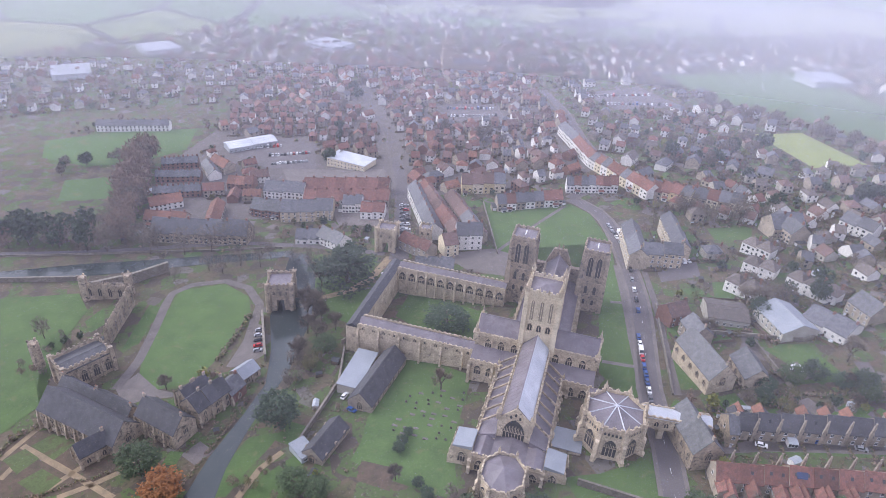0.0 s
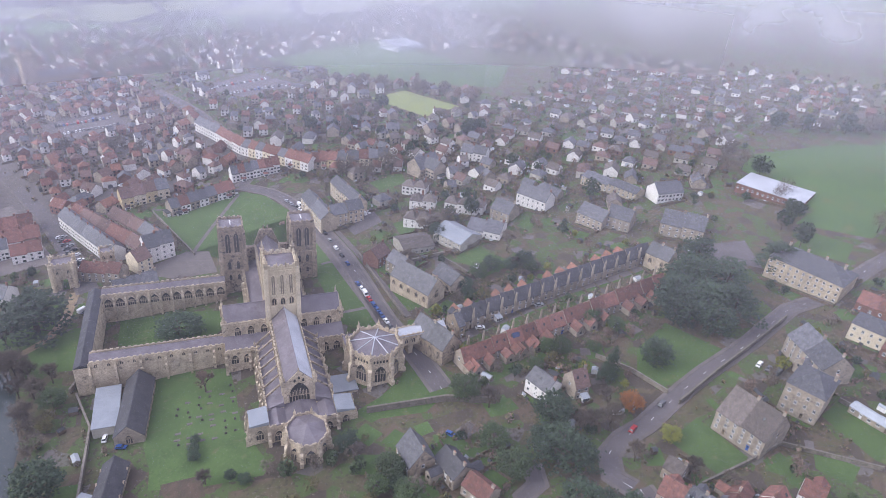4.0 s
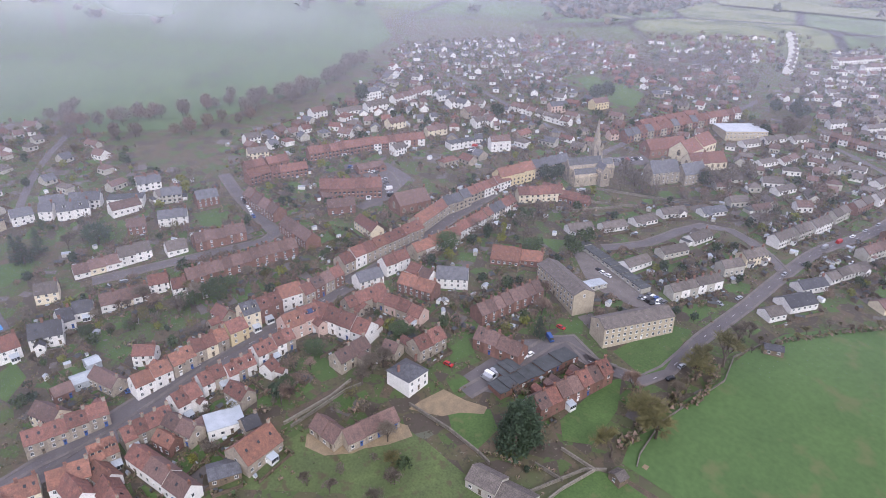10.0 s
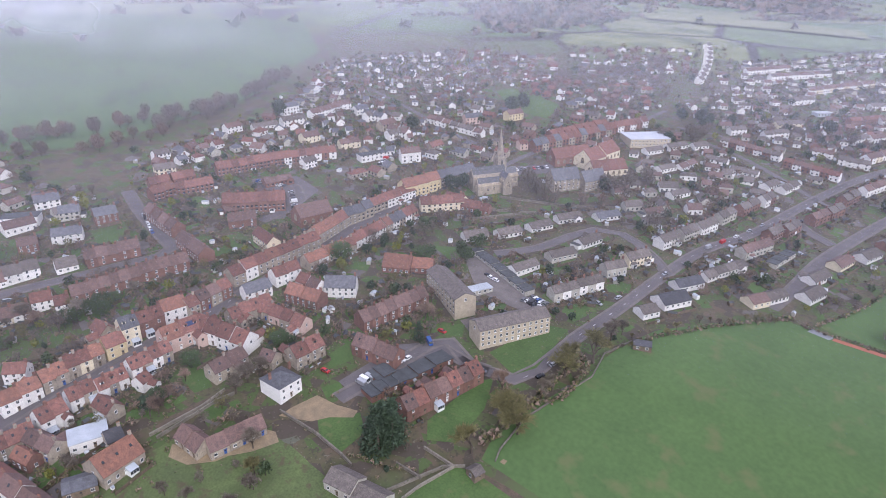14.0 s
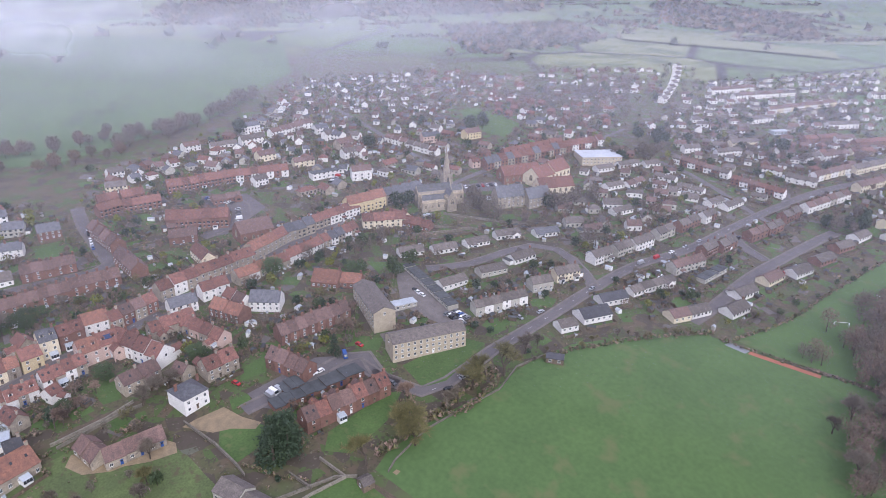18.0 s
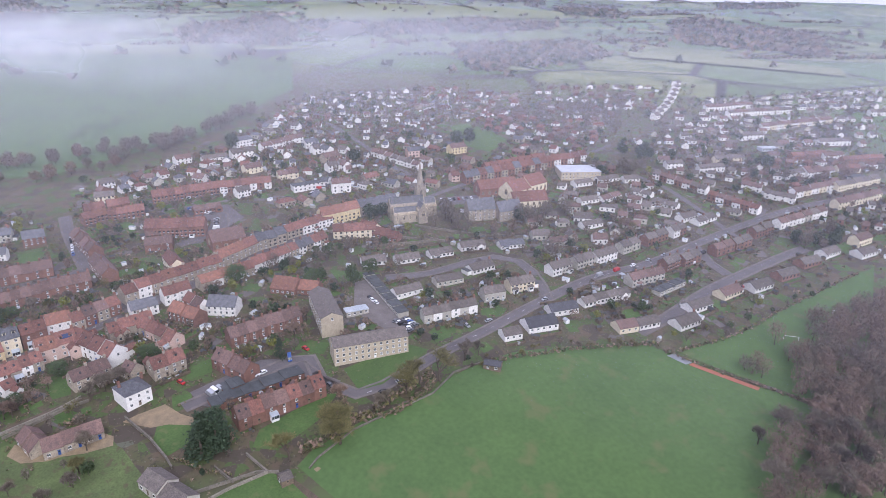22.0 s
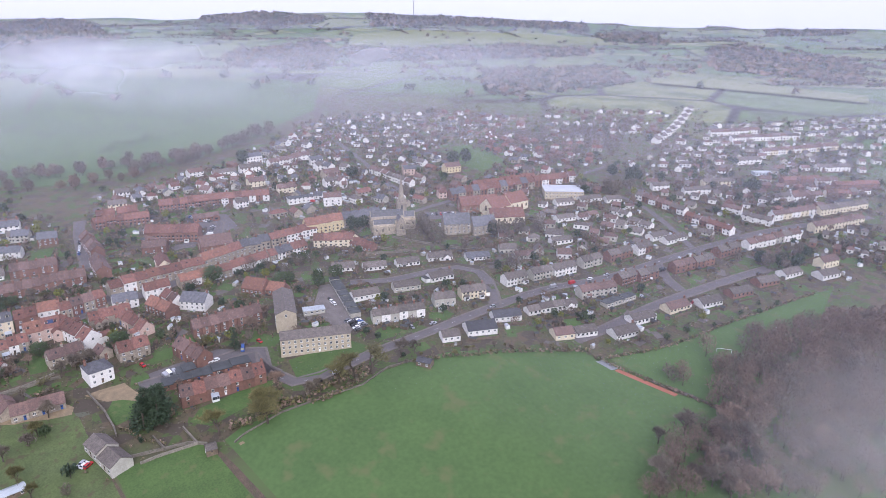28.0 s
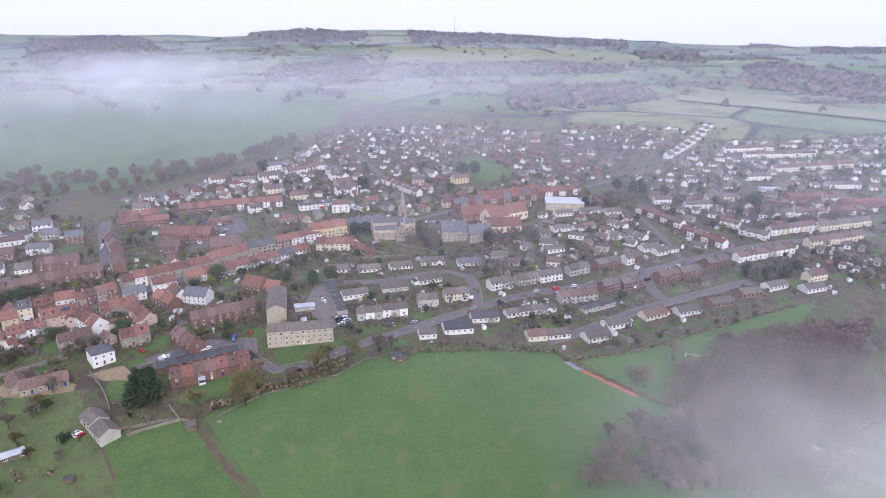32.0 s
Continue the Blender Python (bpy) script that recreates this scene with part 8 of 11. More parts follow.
estate((341.4, -206.2), (342.2, -281.3), (402, -302.3), (364.5, -211), 3, 9, 7.7, 3.1, 'white render brick', 'brown slate red', fill=0.8)
estate((339.7, -284.8), (301.2, -348.5), (366.4, -407.4), (392.1, -329.2), 4, 9, 7.7, 3.2, 'white render brick', 'brown slate red', fill=0.85)
estate((278.9, -337.9), (246.4, -372.5), (315.1, -424.8), (326, -383.7), 3, 6, 7.7, 3.2, 'white render stone', 'slate red brown', fill=0.9)
estate((373.3, -412.4), (291.7, -471.3), (406.9, -575.7), (471.2, -440.4), 6, 13, 7.2, 3.1, 'white brick render', 'grey_tile slate brown', fill=0.85)
estate((281.9, -409.1), (233.6, -420.5), (283.5, -456.3), (315.1, -424.8), 3, 8, 7.2, 3.2, 'brick stone white', 'slate red', fill=0.9)
estate((333.3, -568.8), (193, -597), (239.3, -669.9), (379.5, -638.1), 4, 13, 7.2, 3.1, 'brick white brick', 'red brown', fill=0.8)
estate((490.6, -411.3), (445.7, -560), (502.8, -629.3), (545.7, -505.9), 3, 16, 7.2, 2.9, 'white render', 'grey_tile slate', fill=0.7)
row(209.7, -456.5, 196.8, -540.6, 10, 6, 12, 'brick stone', 'red slate')
row(198.6, -543.3, 190.2, -586.8, 9, 5.4, 6, 'brick white', 'red')
row(182.8, -448, 172, -479.3, 14, 6, 2, 'brick', 'red', name='hall')
row(161.9, -460.5, 165.2, -501.2, 16, 7, 2, 'cream', 'red', name='hall')
row(150.6, -454.2, 138.8, -479.8, 14, 5, 2, 'cream', 'red', name='hall')
row(175.6, -535.4, 155.6, -563.2, 26, 6, 1, 'buff', 'pale_lead', flat=True, name='supermarket', chimneys=0)
row(152, -411, 144, -430, 12, 8, 2, 'stone', 'slate', name='school', pitch=48)
row(138.5, -428, 134, -446, 11, 7, 2, 'stone', 'slate', name='school', pitch=48)
row(52.8, -242.5, 41.5, -276.7, 11, 8.6, 1, 'buff', 'grey_tile', name='apartment_block', pitch=24, storeys=3, chimneys=0, plots=False, level=2)
row(103.1, -263.3, 69.7, -252.7, 11, 8.6, 1, 'buff', 'grey_tile', name='apartment_block', pitch=24, storeys=3, chimneys=0, plots=False, level=2)
row(78.1, -154.9, 80.3, -165.7, 12, 6.4, 1, 'white', 'slate', name='villa', hip=True, pitch=28, chimneys=2, plots=False, level=2)

# hillside estate: bungalows, semis and terraces along the slope
row(130.0, -307.2, 124.7, -321.4, 8, 2.8, 1, 'white', 'grey_tile', pitch=32)
row(120.2, -325.5, 116.0, -340.2, 8, 2.8, 1, 'white', 'grey_tile', chimneys=0, pitch=30)
row(115.1, -347.6, 111.8, -363.4, 8, 2.8, 1, 'white', 'grey_tile', chimneys=0, pitch=30)
row(113.6, -372.2, 107.6, -388.1, 8, 3, 1, 'white', 'grey_tile', pitch=32)
row(82.9, -298.4, 81.2, -315.3, 8, 2.8, 1, 'white', 'grey_tile', chimneys=0, pitch=30)
row(80.3, -325.3, 76.2, -341.8, 8, 2.8, 1, 'render', 'grey_tile', chimneys=0, pitch=30)
row(79.8, -351.0, 79.0, -368.0, 8, 2.8, 1, 'white', 'grey_tile', pitch=32)
row(54.4, -296.8, 46.0, -326.2, 7, 4.8, 6, 'render white', 'grey_tile', pitch=36)
row(51.8, -336.6, 47.8, -348.7, 7.5, 4.8, 2, 'render', 'grey_tile', pitch=36)
row(50.9, -355.2, 47.1, -370.6, 7.5, 4.8, 2, 'cream', 'grey_tile', pitch=36)
row(100.6, -395.3, 94.6, -411.2, 8, 2.8, 1, 'white', 'slate', chimneys=0, pitch=30)
row(51.7, -390.0, 50.9, -406.4, 7.5, 5, 2, 'white render', 'grey_tile', pitch=36)
row(50.7, -411.5, 50.0, -427.0, 7.5, 5, 2, 'render', 'grey_tile', pitch=36)
row(49.1, -428.5, 48.2, -447.5, 7.5, 5, 2, 'white', 'grey_tile', pitch=36)
row(49.5, -455.7, 48.8, -473.1, 7.5, 5, 2, 'render', 'grey_tile', pitch=36)
row(47.3, -479.7, 46.3, -501.2, 7.5, 5, 2, 'brick', 'grey_tile', pitch=36)
row(44.7, -505.7, 44.1, -519.9, 7.5, 5, 2, 'white brick', 'grey_tile', pitch=36)
row(90.8, -466.2, 87.3, -482.9, 7.5, 2.8, 1, 'white', 'grey_tile', chimneys=0, pitch=30)
row(85.1, -426.4, 80.5, -439.8, 7, 2.8, 1, 'render', 'brown', pitch=32)
row(17.4, -335.2, 12.1, -351.3, 11, 2.8, 1, 'white', 'dark_slate', chimneys=0, pitch=30)
row(18.0, -319.3, 14.9, -328.9, 8, 2.8, 1, 'white', 'grey_tile', chimneys=0, pitch=30)
row(21.1, -356.5, 15.8, -372.7, 8.5, 2.8, 1, 'white', 'dark_slate', pitch=32)
row(16.9, -379.1, 11.3, -412.5, 7, 3, 4, 'white', 'grey_tile', chimneys=0, pitch=30)
row(17.4, -422.1, 13.1, -448.7, 7.5, 5, 4, 'render', 'brown', pitch=36)
row(18.5, -458.6, 18.3, -475.0, 7.5, 5, 2, 'brick', 'grey_tile', pitch=36)
row(-9.5, -375.3, -13.2, -386.4, 9, 2.8, 1, 'cream', 'brown', chimneys=0, pitch=30)
row(-13.4, -387.2, -17.0, -400.3, 8, 2.8, 1, 'white', 'grey_tile', chimneys=0, pitch=30)
row(-25.5, -405.3, -27.4, -421.3, 9, 2.8, 1, 'white', 'grey_tile', pitch=32)
row(1.5, -427.5, 1.0, -452.9, 6, 2.5, 8, 'render', 'felt', flat=True, name='garage', chimneys=0, plots=False)
row(-19.4, -426.7, -21.7, -443.6, 8.5, 2.8, 1, 'white', 'grey_tile', chimneys=0, pitch=30)
row(-21.8, -455.8, -23.4, -472.7, 8.5, 2.8, 1, 'cream', 'brown', pitch=32)
row(-28.3, -478.6, -31.2, -494.7, 8.5, 2.8, 1, 'white', 'grey_tile', chimneys=0, pitch=30)
row(-31.0, -505.7, -34.1, -522.5, 8.5, 2.8, 1, 'brick', 'grey_tile', chimneys=0, pitch=30)
row(-31.6, -534.3, -35.2, -551.0, 8.5, 2.8, 1, 'brick', 'grey_tile', pitch=32)
row(-33.9, -559.9, -36.0, -576.8, 8.5, 2.8, 1, 'white', 'grey_tile', chimneys=0, pitch=30)
row(-48.2, -579.6, -51.5, -596.2, 9, 2.8, 1, 'white', 'grey_tile', chimneys=0, pitch=30)
row(-39.8, -596.2, -41.9, -613.0, 8, 4.8, 1, 'cream', 'brown', pitch=36)
row(11.0, -503.9, 8.7, -522.4, 7.5, 5, 2, 'brick', 'brown', pitch=36)
row(7.8, -522.0, 6.2, -539.9, 7.5, 5, 2, 'brick', 'grey_tile', pitch=36)
row(9.6, -551.4, 8.0, -573.3, 7.5, 5, 2, 'brick', 'grey_tile', pitch=36)
row(15.0, -473.2, 14.2, -490.0, 7.5, 5, 2, 'brick', 'grey_tile', pitch=36)
row(6.9, -582.3, -2.3, -636.3, 7.5, 5, 6, 'white white render', 'brown grey_tile', pitch=36)
row(-2.3, -655.7, -13.7, -709.5, 7.5, 5.2, 5, 'cream', 'brown', pitch=36)
row(29.2, -652.9, 18.9, -699.2, 7.5, 5, 5, 'white cream', 'brown', pitch=36)
row(15.1, -697.0, 2.4, -750.5, 7.5, 5, 5, 'cream', 'grey_tile', pitch=36)
row(45.8, -538.6, 44.6, -560.5, 8, 2.8, 2, 'white', 'grey_tile', pitch=32)
row(55.9, -534.8, 54.9, -551.8, 8, 2.8, 1, 'white', 'grey_tile', chimneys=0, pitch=30)
row(122.1, -500.7, 118.7, -517.0, 7.5, 2.8, 1, 'white', 'grey_tile', chimneys=0, pitch=30)
row(114.4, -516.4, 113.5, -537.8, 7.5, 2.8, 2, 'white', 'brown', pitch=32)
row(88.6, -549.9, 69.2, -554.0, 8, 2.8, 2, 'white', 'grey_tile', chimneys=0, pitch=30)
row(112.7, -555.0, 95.5, -558.2, 8, 2.8, 2, 'white', 'grey_tile', chimneys=0, pitch=30)
row(123.0, -600.2, 73.6, -602.1, 7, 4.6, 7, 'white brick', 'brown grey_tile', pitch=36)
row(67.6, -595.3, 27.1, -596.9, 7, 4.6, 6, 'brick white', 'brown red', pitch=36)
row(64.0, -637.9, 49.3, -643.2, 7, 4.6, 3, 'white', 'brown', pitch=36)
row(42.8, -635.1, 20.8, -641.4, 7, 4.6, 4, 'white', 'grey_tile', pitch=36)
row(108.4, -643.8, 97.6, -666.3, 7, 4.6, 3, 'white', 'grey_tile', pitch=36)
row(113.1, -677.5, 101.3, -702.1, 7, 4.6, 3, 'cream', 'grey_tile', pitch=36)
row(131.8, -628.9, 124.9, -643.2, 7, 4.6, 2, 'white', 'grey_tile', pitch=36)
row(150.3, -526.1, 146.0, -542.6, 8, 2.8, 1, 'white', 'grey_tile', chimneys=0, pitch=30)
row(144.7, -549.2, 138.9, -568.9, 8, 2.8, 2, 'white', 'grey_tile', chimneys=0, pitch=30)
row(132.6, -568.6, 127.7, -582.3, 8, 2.8, 1, 'white', 'grey_tile', pitch=32)
row(225.4, -847.1, 201.2, -909.7, 7, 4.8, 8, 'white', 'brown', pitch=36)
row(196.0, -845.8, 161.6, -927.5, 7, 4.8, 10, 'white', 'brown grey_tile', pitch=36)
row(144.5, -823.2, 112.8, -920.3, 7, 4.8, 10, 'white cream', 'brown', pitch=36)
row(100.2, -994.4, 89.4, -1011.8, 7, 4.8, 3, 'white', 'grey_tile', pitch=36)
row(138.1, -768.9, 127.4, -794.5, 7, 4.8, 3, 'white', 'grey_tile', pitch=36)
row(81.6, -818.4, 63.6, -847.3, 7, 4.8, 4, 'white', 'grey_tile', pitch=36)
row(58.3, -774.7, 47.9, -791.4, 7, 4.8, 3, 'white', 'brown', pitch=36)
row(34.4, -746.5, 22.8, -765.1, 7, 4.8, 3, 'cream brick', 'red', pitch=36)
row(75.6, -746.8, 60.3, -782.8, 7, 4.8, 5, 'brick', 'red', pitch=36)
row(41.8, -775.2, 22.3, -816.6, 7, 4.8, 6, 'brick', 'red', pitch=36)
row(54.3, -691.1, 48.2, -711.7, 7, 4.8, 2, 'white', 'grey_tile', pitch=36)
row(45.6, -710.7, 34.5, -738.5, 7, 4.8, 4, 'white', 'brown', pitch=36)
row(107.7, -751.9, 99.0, -766.5, 9, 3, 1, 'tin', 'tin', flat=True, chimneys=0)
row(18.4, -734.7, 12.8, -750.7, 8, 3, 1, 'white', 'felt', flat=True, chimneys=0)
row(290.5, -457.5, 286.3, -474.0, 8, 6, 1, 'pink', 'slate', pitch=36)
row(274.9, -494.8, 273.4, -511.8, 9, 6, 1, 'yellow', 'brown', pitch=36)
row(255.6, -358.4, 249.6, -372.4, 9, 7.5, 3, 'white', 'brown', pitch=36)
row(313.2, -435.9, 256.2, -447.3, 7, 4.6, 7, 'white', 'grey_tile brown', pitch=36)
row(357.6, -398.7, 336.2, -404.0, 8, 5, 2, 'white', 'slate', pitch=36)
row(311.9, -391.6, 290.1, -394.2, 8, 5, 2, 'white', 'brown', pitch=36)
row(219.3, -488.6, 209.8, -553.9, 8, 5, 9, 'brick', 'red', pitch=36)
row(219.3, -451.0, 217.5, -458.1, 7, 5, 1, 'pink', 'red', pitch=36)
row(112.3, -300.5, 63.2, -291.3, 6, 2.4, 13, 'render', 'felt', flat=True, name='garage', chimneys=0, plots=False)
row(83, -267.5, 80, -279.5, 6, 2.4, 4, 'render', 'tin', flat=True, name='garage', chimneys=0, plots=False)
estate((124.6, -609.7), (36.7, -662.2), (67.1, -742.4), (171.9, -683.2), 4, 11, 7.2, 3.1, 'white render brick', 'grey_tile brown', fill=0.85)
estate((36.7, -662.2), (-0.6, -736), (29.4, -824), (67.1, -742.4), 4, 8, 7.2, 3.1, 'white brick brick', 'brown red grey_tile', fill=0.9)
estate((176.1, -710), (36.3, -844.4), (87.1, -993.9), (214.8, -806.8), 4, 16, 7.2, 3.2, 'white white render', 'grey_tile brown', fill=0.85)
estate((225, -836.4), (97.5, -1024.5), (146, -1166.7), (250.3, -892.6), 3, 16, 7.2, 3.5, 'white white render', 'grey_tile slate', fill=0.95)
estate((181.7, -506.3), (101.2, -573.3), (127.5, -605.6), (207.5, -572.6), 3, 9, 7.2, 2.8, 'white brick', 'grey_tile brown', fill=0.6)
estate((295.2, -647.9), (237.4, -773.7), (309.3, -858.3), (418.6, -753.6), 4, 13, 7.2, 3.1, 'white brick', 'brown grey_tile', fill=0.8)
estate((425.4, -458.3), (354.7, -523.3), (478.2, -604), (514, -497.2), 4, 11, 7.2, 2.9, 'white render', 'grey_tile slate', fill=0.85)
estate((359.4, -721.7), (253.4, -797.3), (350.8, -912.9), (421.4, -787.3), 3, 13, 7.2, 3.1, 'white brick', 'grey_tile brown', fill=0.85)
estate((-9.2, -617.1), (-66.4, -637.4), (-34.6, -702.7), (14.3, -678.7), 3, 8, 7.2, 3.1, 'white brick render', 'grey_tile brown', fill=0.8)
estate((4.1, -519), (-0.2, -562.6), (30.9, -592), (34.3, -543.7), 2, 5, 7.2, 2.9, 'white brick', 'grey_tile brown', fill=0.8)
row(237.4, -761.5, 239.4, -773.3, 7.5, 4.4, 1, 'white', 'grey_tile')
row(245.1, -779.1, 247.2, -791.3, 7.5, 4.4, 1, 'white', 'grey_tile')
row(252.8, -797.1, 254.6, -809.3, 7.5, 4.4, 1, 'white', 'grey_tile')
row(260.3, -815.1, 262.4, -827.9, 7.5, 4.4, 1, 'white', 'grey_tile')
row(270.3, -836.5, 272.6, -849.9, 7.5, 4.4, 1, 'white', 'grey_tile')
row(281.5, -858.7, 284.1, -872.9, 7.5, 4.4, 1, 'white', 'grey_tile')
row(294, -881.9, 297, -897, 7.5, 4.4, 1, 'white', 'grey_tile')
row(307.6, -907, 311.1, -923.1, 7.5, 4.4, 1, 'white', 'grey_tile')
row(323.3, -932.7, 327.4, -950, 7.5, 4.4, 1, 'white', 'grey_tile')

# quarters west and north of the minster
close_row(row(118.8, 168.3, 232.7, 152.4, 8, 5.6, 15, 'stone', 'dark_slate', chimneys=0, pitch=48, plots=False, group='close north row'), (173, 148), 'orange')
close_row(row(102.8, 145.7, 214.9, 129.2, 8, 5.4, 15, 'stone', 'red', chimneys=0, pitch=46, plots=False, group='close south row'), (173, 148), 'red')
row(231, 148.5, 232, 135.2, 9, 8, 2, 'ashlar', 'slate', name='chapel', pitch=48)
row(118.7, 214.8, 123.7, 189.7, 12, 8, 1, 'ashlar', 'slate', name='hall', pitch=48)
row(117.2, 239.2, 127.6, 243.1, 10, 6, 1, 'brick', 'brown')
row(125, 243.4, 127.9, 220.3, 10, 6, 2, 'stone', 'slate')
row(138.9, 206.1, 139, 191.3, 11, 5, 1, 'ashlar', 'slate', name='hall', chimneys=0)
row(101.3, 172.3, 103.1, 151, 11, 8, 2, 'dark_ashlar', 'slate', name='hall', pitch=48)
row(114.7, 165.6, 121.5, 165.1, 10, 7, 2, 'dark_ashlar', 'slate')
row(124.7, 324.5, 119.6, 288.9, 10, 9, 2, 'ashlar', 'slate', name='mansion')
row(122.9, 295.1, 143.2, 293.1, 10, 9, 2, 'ashlar', 'slate', name='mansion')
row(149.1, 332.9, 144.6, 295.1, 9, 9, 2, 'ashlar', 'slate', name='mansion')
row(137.9, 243.6, 155.9, 239.7, 16, 4, 1, 'render', 'grey_tile', pitch=15, chimneys=0, name='school')
row(168, 242.2, 171.5, 221.3, 18, 5, 1, 'render', 'blue_lead', pitch=22, chimneys=0, name='school')
row(184, 237.4, 194.7, 220.7, 16, 4, 2, 'white', 'slate', pitch=25, name='school')
row(184.4, 306.5, 193.9, 294.1, 9, 5.6, 2, 'white', 'grey_tile', hip=True)
row(175.2, 285.6, 186.4, 274.2, 9, 5.6, 2, 'white', 'grey_tile', hip=True)
row(159.1, 268.1, 169, 256.2, 9, 5.6, 2, 'white', 'grey_tile', hip=True)
row(189.9, 268.1, 203.6, 248, 9, 5.6, 3, 'white', 'grey_tile', hip=True)
row(203.5, 323, 222.1, 324.9, 14, 7, 2, 'stone', 'slate')
row(250.4, 327.6, 259.9, 311.5, 10, 6, 2, 'white', 'slate')
row(207.6, 242.5, 211.1, 230.2, 12, 6, 1, 'stone', 'slate')
row(354.7, 170.5, 362.1, 131, 26, 4, 1, 'brick', 'pale_lead', flat=True, name='school', chimneys=0)
row(293.4, 194.4, 311.4, 188.7, 12, 6, 1, 'white', 'slate')
row(266.3, 167.1, 276.5, 146, 14, 7, 2, 'stone', 'slate', name='mansion')
row(242.3, 204.9, 244.8, 188.1, 12, 6, 1, 'stone', 'slate')
row(249.7, 191.3, 254.9, 178.4, 12, 7, 1, 'stone', 'slate')
row(285, 240.2, 290.5, 200.6, 12, 5, 2, 'buff', 'slate', pitch=20, name='school')
row(232.1, 246.2, 237.3, 226.5, 12, 7, 1, 'white', 'slate')
row(212.1, 330.2, 215.8, 309.5, 12, 7, 2, 'stone', 'slate')
row(118.8, 118.2, 119.4, 107.4, 9, 6, 1, 'white', 'slate')
row(120.3, 107.4, 132.6, 104.3, 9, 6, 2, 'stone', 'brown', pitch=50)
row(59.7, 120, 57.7, 108.7, 10, 6, 1, 'dark_ashlar', 'slate', pitch=52, name='cottage')
row(67, 108.6, 66.4, 97, 9, 5, 2, 'stone', 'dark_slate')
row(67.2, 95.4, 69, 84.9, 8, 4, 1, 'stone', 'red')
row(83.2, 44.6, 90.2, 37.4, 9, 5.2, 1, 'white', 'slate')
estate((207.1, 321.4), (233.5, 213.5), (291.8, 257.3), (260.6, 364.1), 4, 11, 9, 3.6, 'stone white render', 'slate brown grey_tile', fill=0.7)
estate((159.4, 356.6), (205.7, 324.8), (229, 361.8), (205.4, 421.1), 3, 8, 9, 3.8, 'stone render white', 'slate brown red', fill=0.85)
estate((267.8, 360.6), (346, 177.6), (407.2, 224.4), (312, 394.6), 4, 18, 8.1, 3.2, 'stone white brick render', 'slate brown grey_tile', fill=0.75)
estate((353.9, 361.8), (516.2, 159), (615.3, 181), (510.1, 466.2), 6, 25, 8.1, 3.2, 'white brick render white', 'slate brown grey_tile red', fill=0.75)
estate((400.6, 695), (505.7, 477.9), (650.8, 581.6), (567.6, 929.3), 5, 18, 9, 3.2, 'white render brick render', 'slate grey_tile brown', fill=0.6)
estate((366.8, 42.2), (352.5, -17.9), (506.1, 7.7), (497.4, 71.3), 8, 6, 7.2, 2.9, 'white render brick render', 'brown grey_tile', fill=0.85)
estate((353.2, -19.5), (370.7, -63.2), (499.3, -32.1), (487.3, -1.1), 8, 6, 7.2, 2.9, 'white render brick render', 'brown grey_tile', fill=0.85)
estate((391.9, -20.9), (442.3, -94.4), (476.2, -92), (479.3, -16.8), 4, 10, 7.2, 2.9, 'white render brick render', 'brown grey_tile', fill=0.85)
estate((362.9, -76), (373, -101), (420.1, -116.8), (409.4, -89.8), 2, 3, 10.8, 2.6, 'render buff', 'slate', fill=0.9)
row(324.2, -48.3, 324.7, -62.5, 9, 5.4, 2, 'white', 'slate')
row(327.2, -64.9, 321.6, -78.4, 9, 5.4, 2, 'white', 'slate')
row(318.4, -79.2, 314.9, -96.1, 9, 5.4, 2, 'white', 'slate', dormers=1)
estate((274.1, 55.8), (285, 11.3), (304.5, 18.3), (301.5, 65.9), 2, 5, 9, 2.9, 'stone brick', 'red slate brown', fill=0.8)
estate((337.2, 42.9), (355.5, -14.1), (372.1, -8.7), (356.1, 43.6), 1, 6, 8.1, 3.2, 'white render buff', 'slate red', fill=0.95)

# market town west of the minster
row(0.6, 401.9, 13, 333.8, 10, 7.5, 8, 'white', 'slate', chimneys=1, plots=False)
row(7.1, 404.4, 26.6, 329.7, 10, 7, 7, 'stone brick', 'red brown', plots=False)
row(24.9, 386.5, 39, 327.9, 10, 6.5, 5, 'stone', 'brown slate', plots=False)
row(24.9, 325.8, 40, 325.7, 12, 10, 2, 'white', 'slate', storeys=3, plots=False)
row(16.5, 316.9, 24.8, 319.6, 11, 8, 1, 'cream', 'brown', plots=False)
row(1.9, 295.9, 22.9, 294, 10, 6, 3, 'stone', 'slate', plots=False)
row(-4.9, 328.2, 11.2, 312.3, 9, 6, 3, 'stone', 'slate red', plots=False)
row(-76.2, 416.6, -16.9, 409.8, 13, 6, 8, 'stone', 'red', plots=False)
row(-73.1, 396.9, -16, 390.4, 12, 6, 7, 'stone white', 'red', plots=False)
row(-33.2, 372.7, -18, 371, 10, 6, 2, 'white', 'red', plots=False)
row(-45.9, 383.8, -33.3, 382.4, 10, 7, 3, 'white', 'slate', plots=False)
row(-84.7, 375.7, -51.6, 376.6, 16, 8, 3, 'ashlar', 'slate', name='town_hall', pitch=30, plots=False)
row(-104.4, 385.4, -84.8, 379.2, 12, 6, 2, 'brick', 'slate', plots=False)
row(-69.3, 341.6, -53.9, 340.1, 10, 4, 2, 'white', 'slate', plots=False)
row(-53.3, 341, -39.2, 328.3, 11, 5, 2, 'white', 'slate', plots=False)
row(-103.2, 414.3, -75.2, 410.2, 12, 6, 2, 'white', 'slate', plots=False)
row(-64, 475.5, -34.2, 460.4, 18, 6, 1, 'cream', 'pale_lead', flat=True, name='shop', chimneys=0, plots=False)
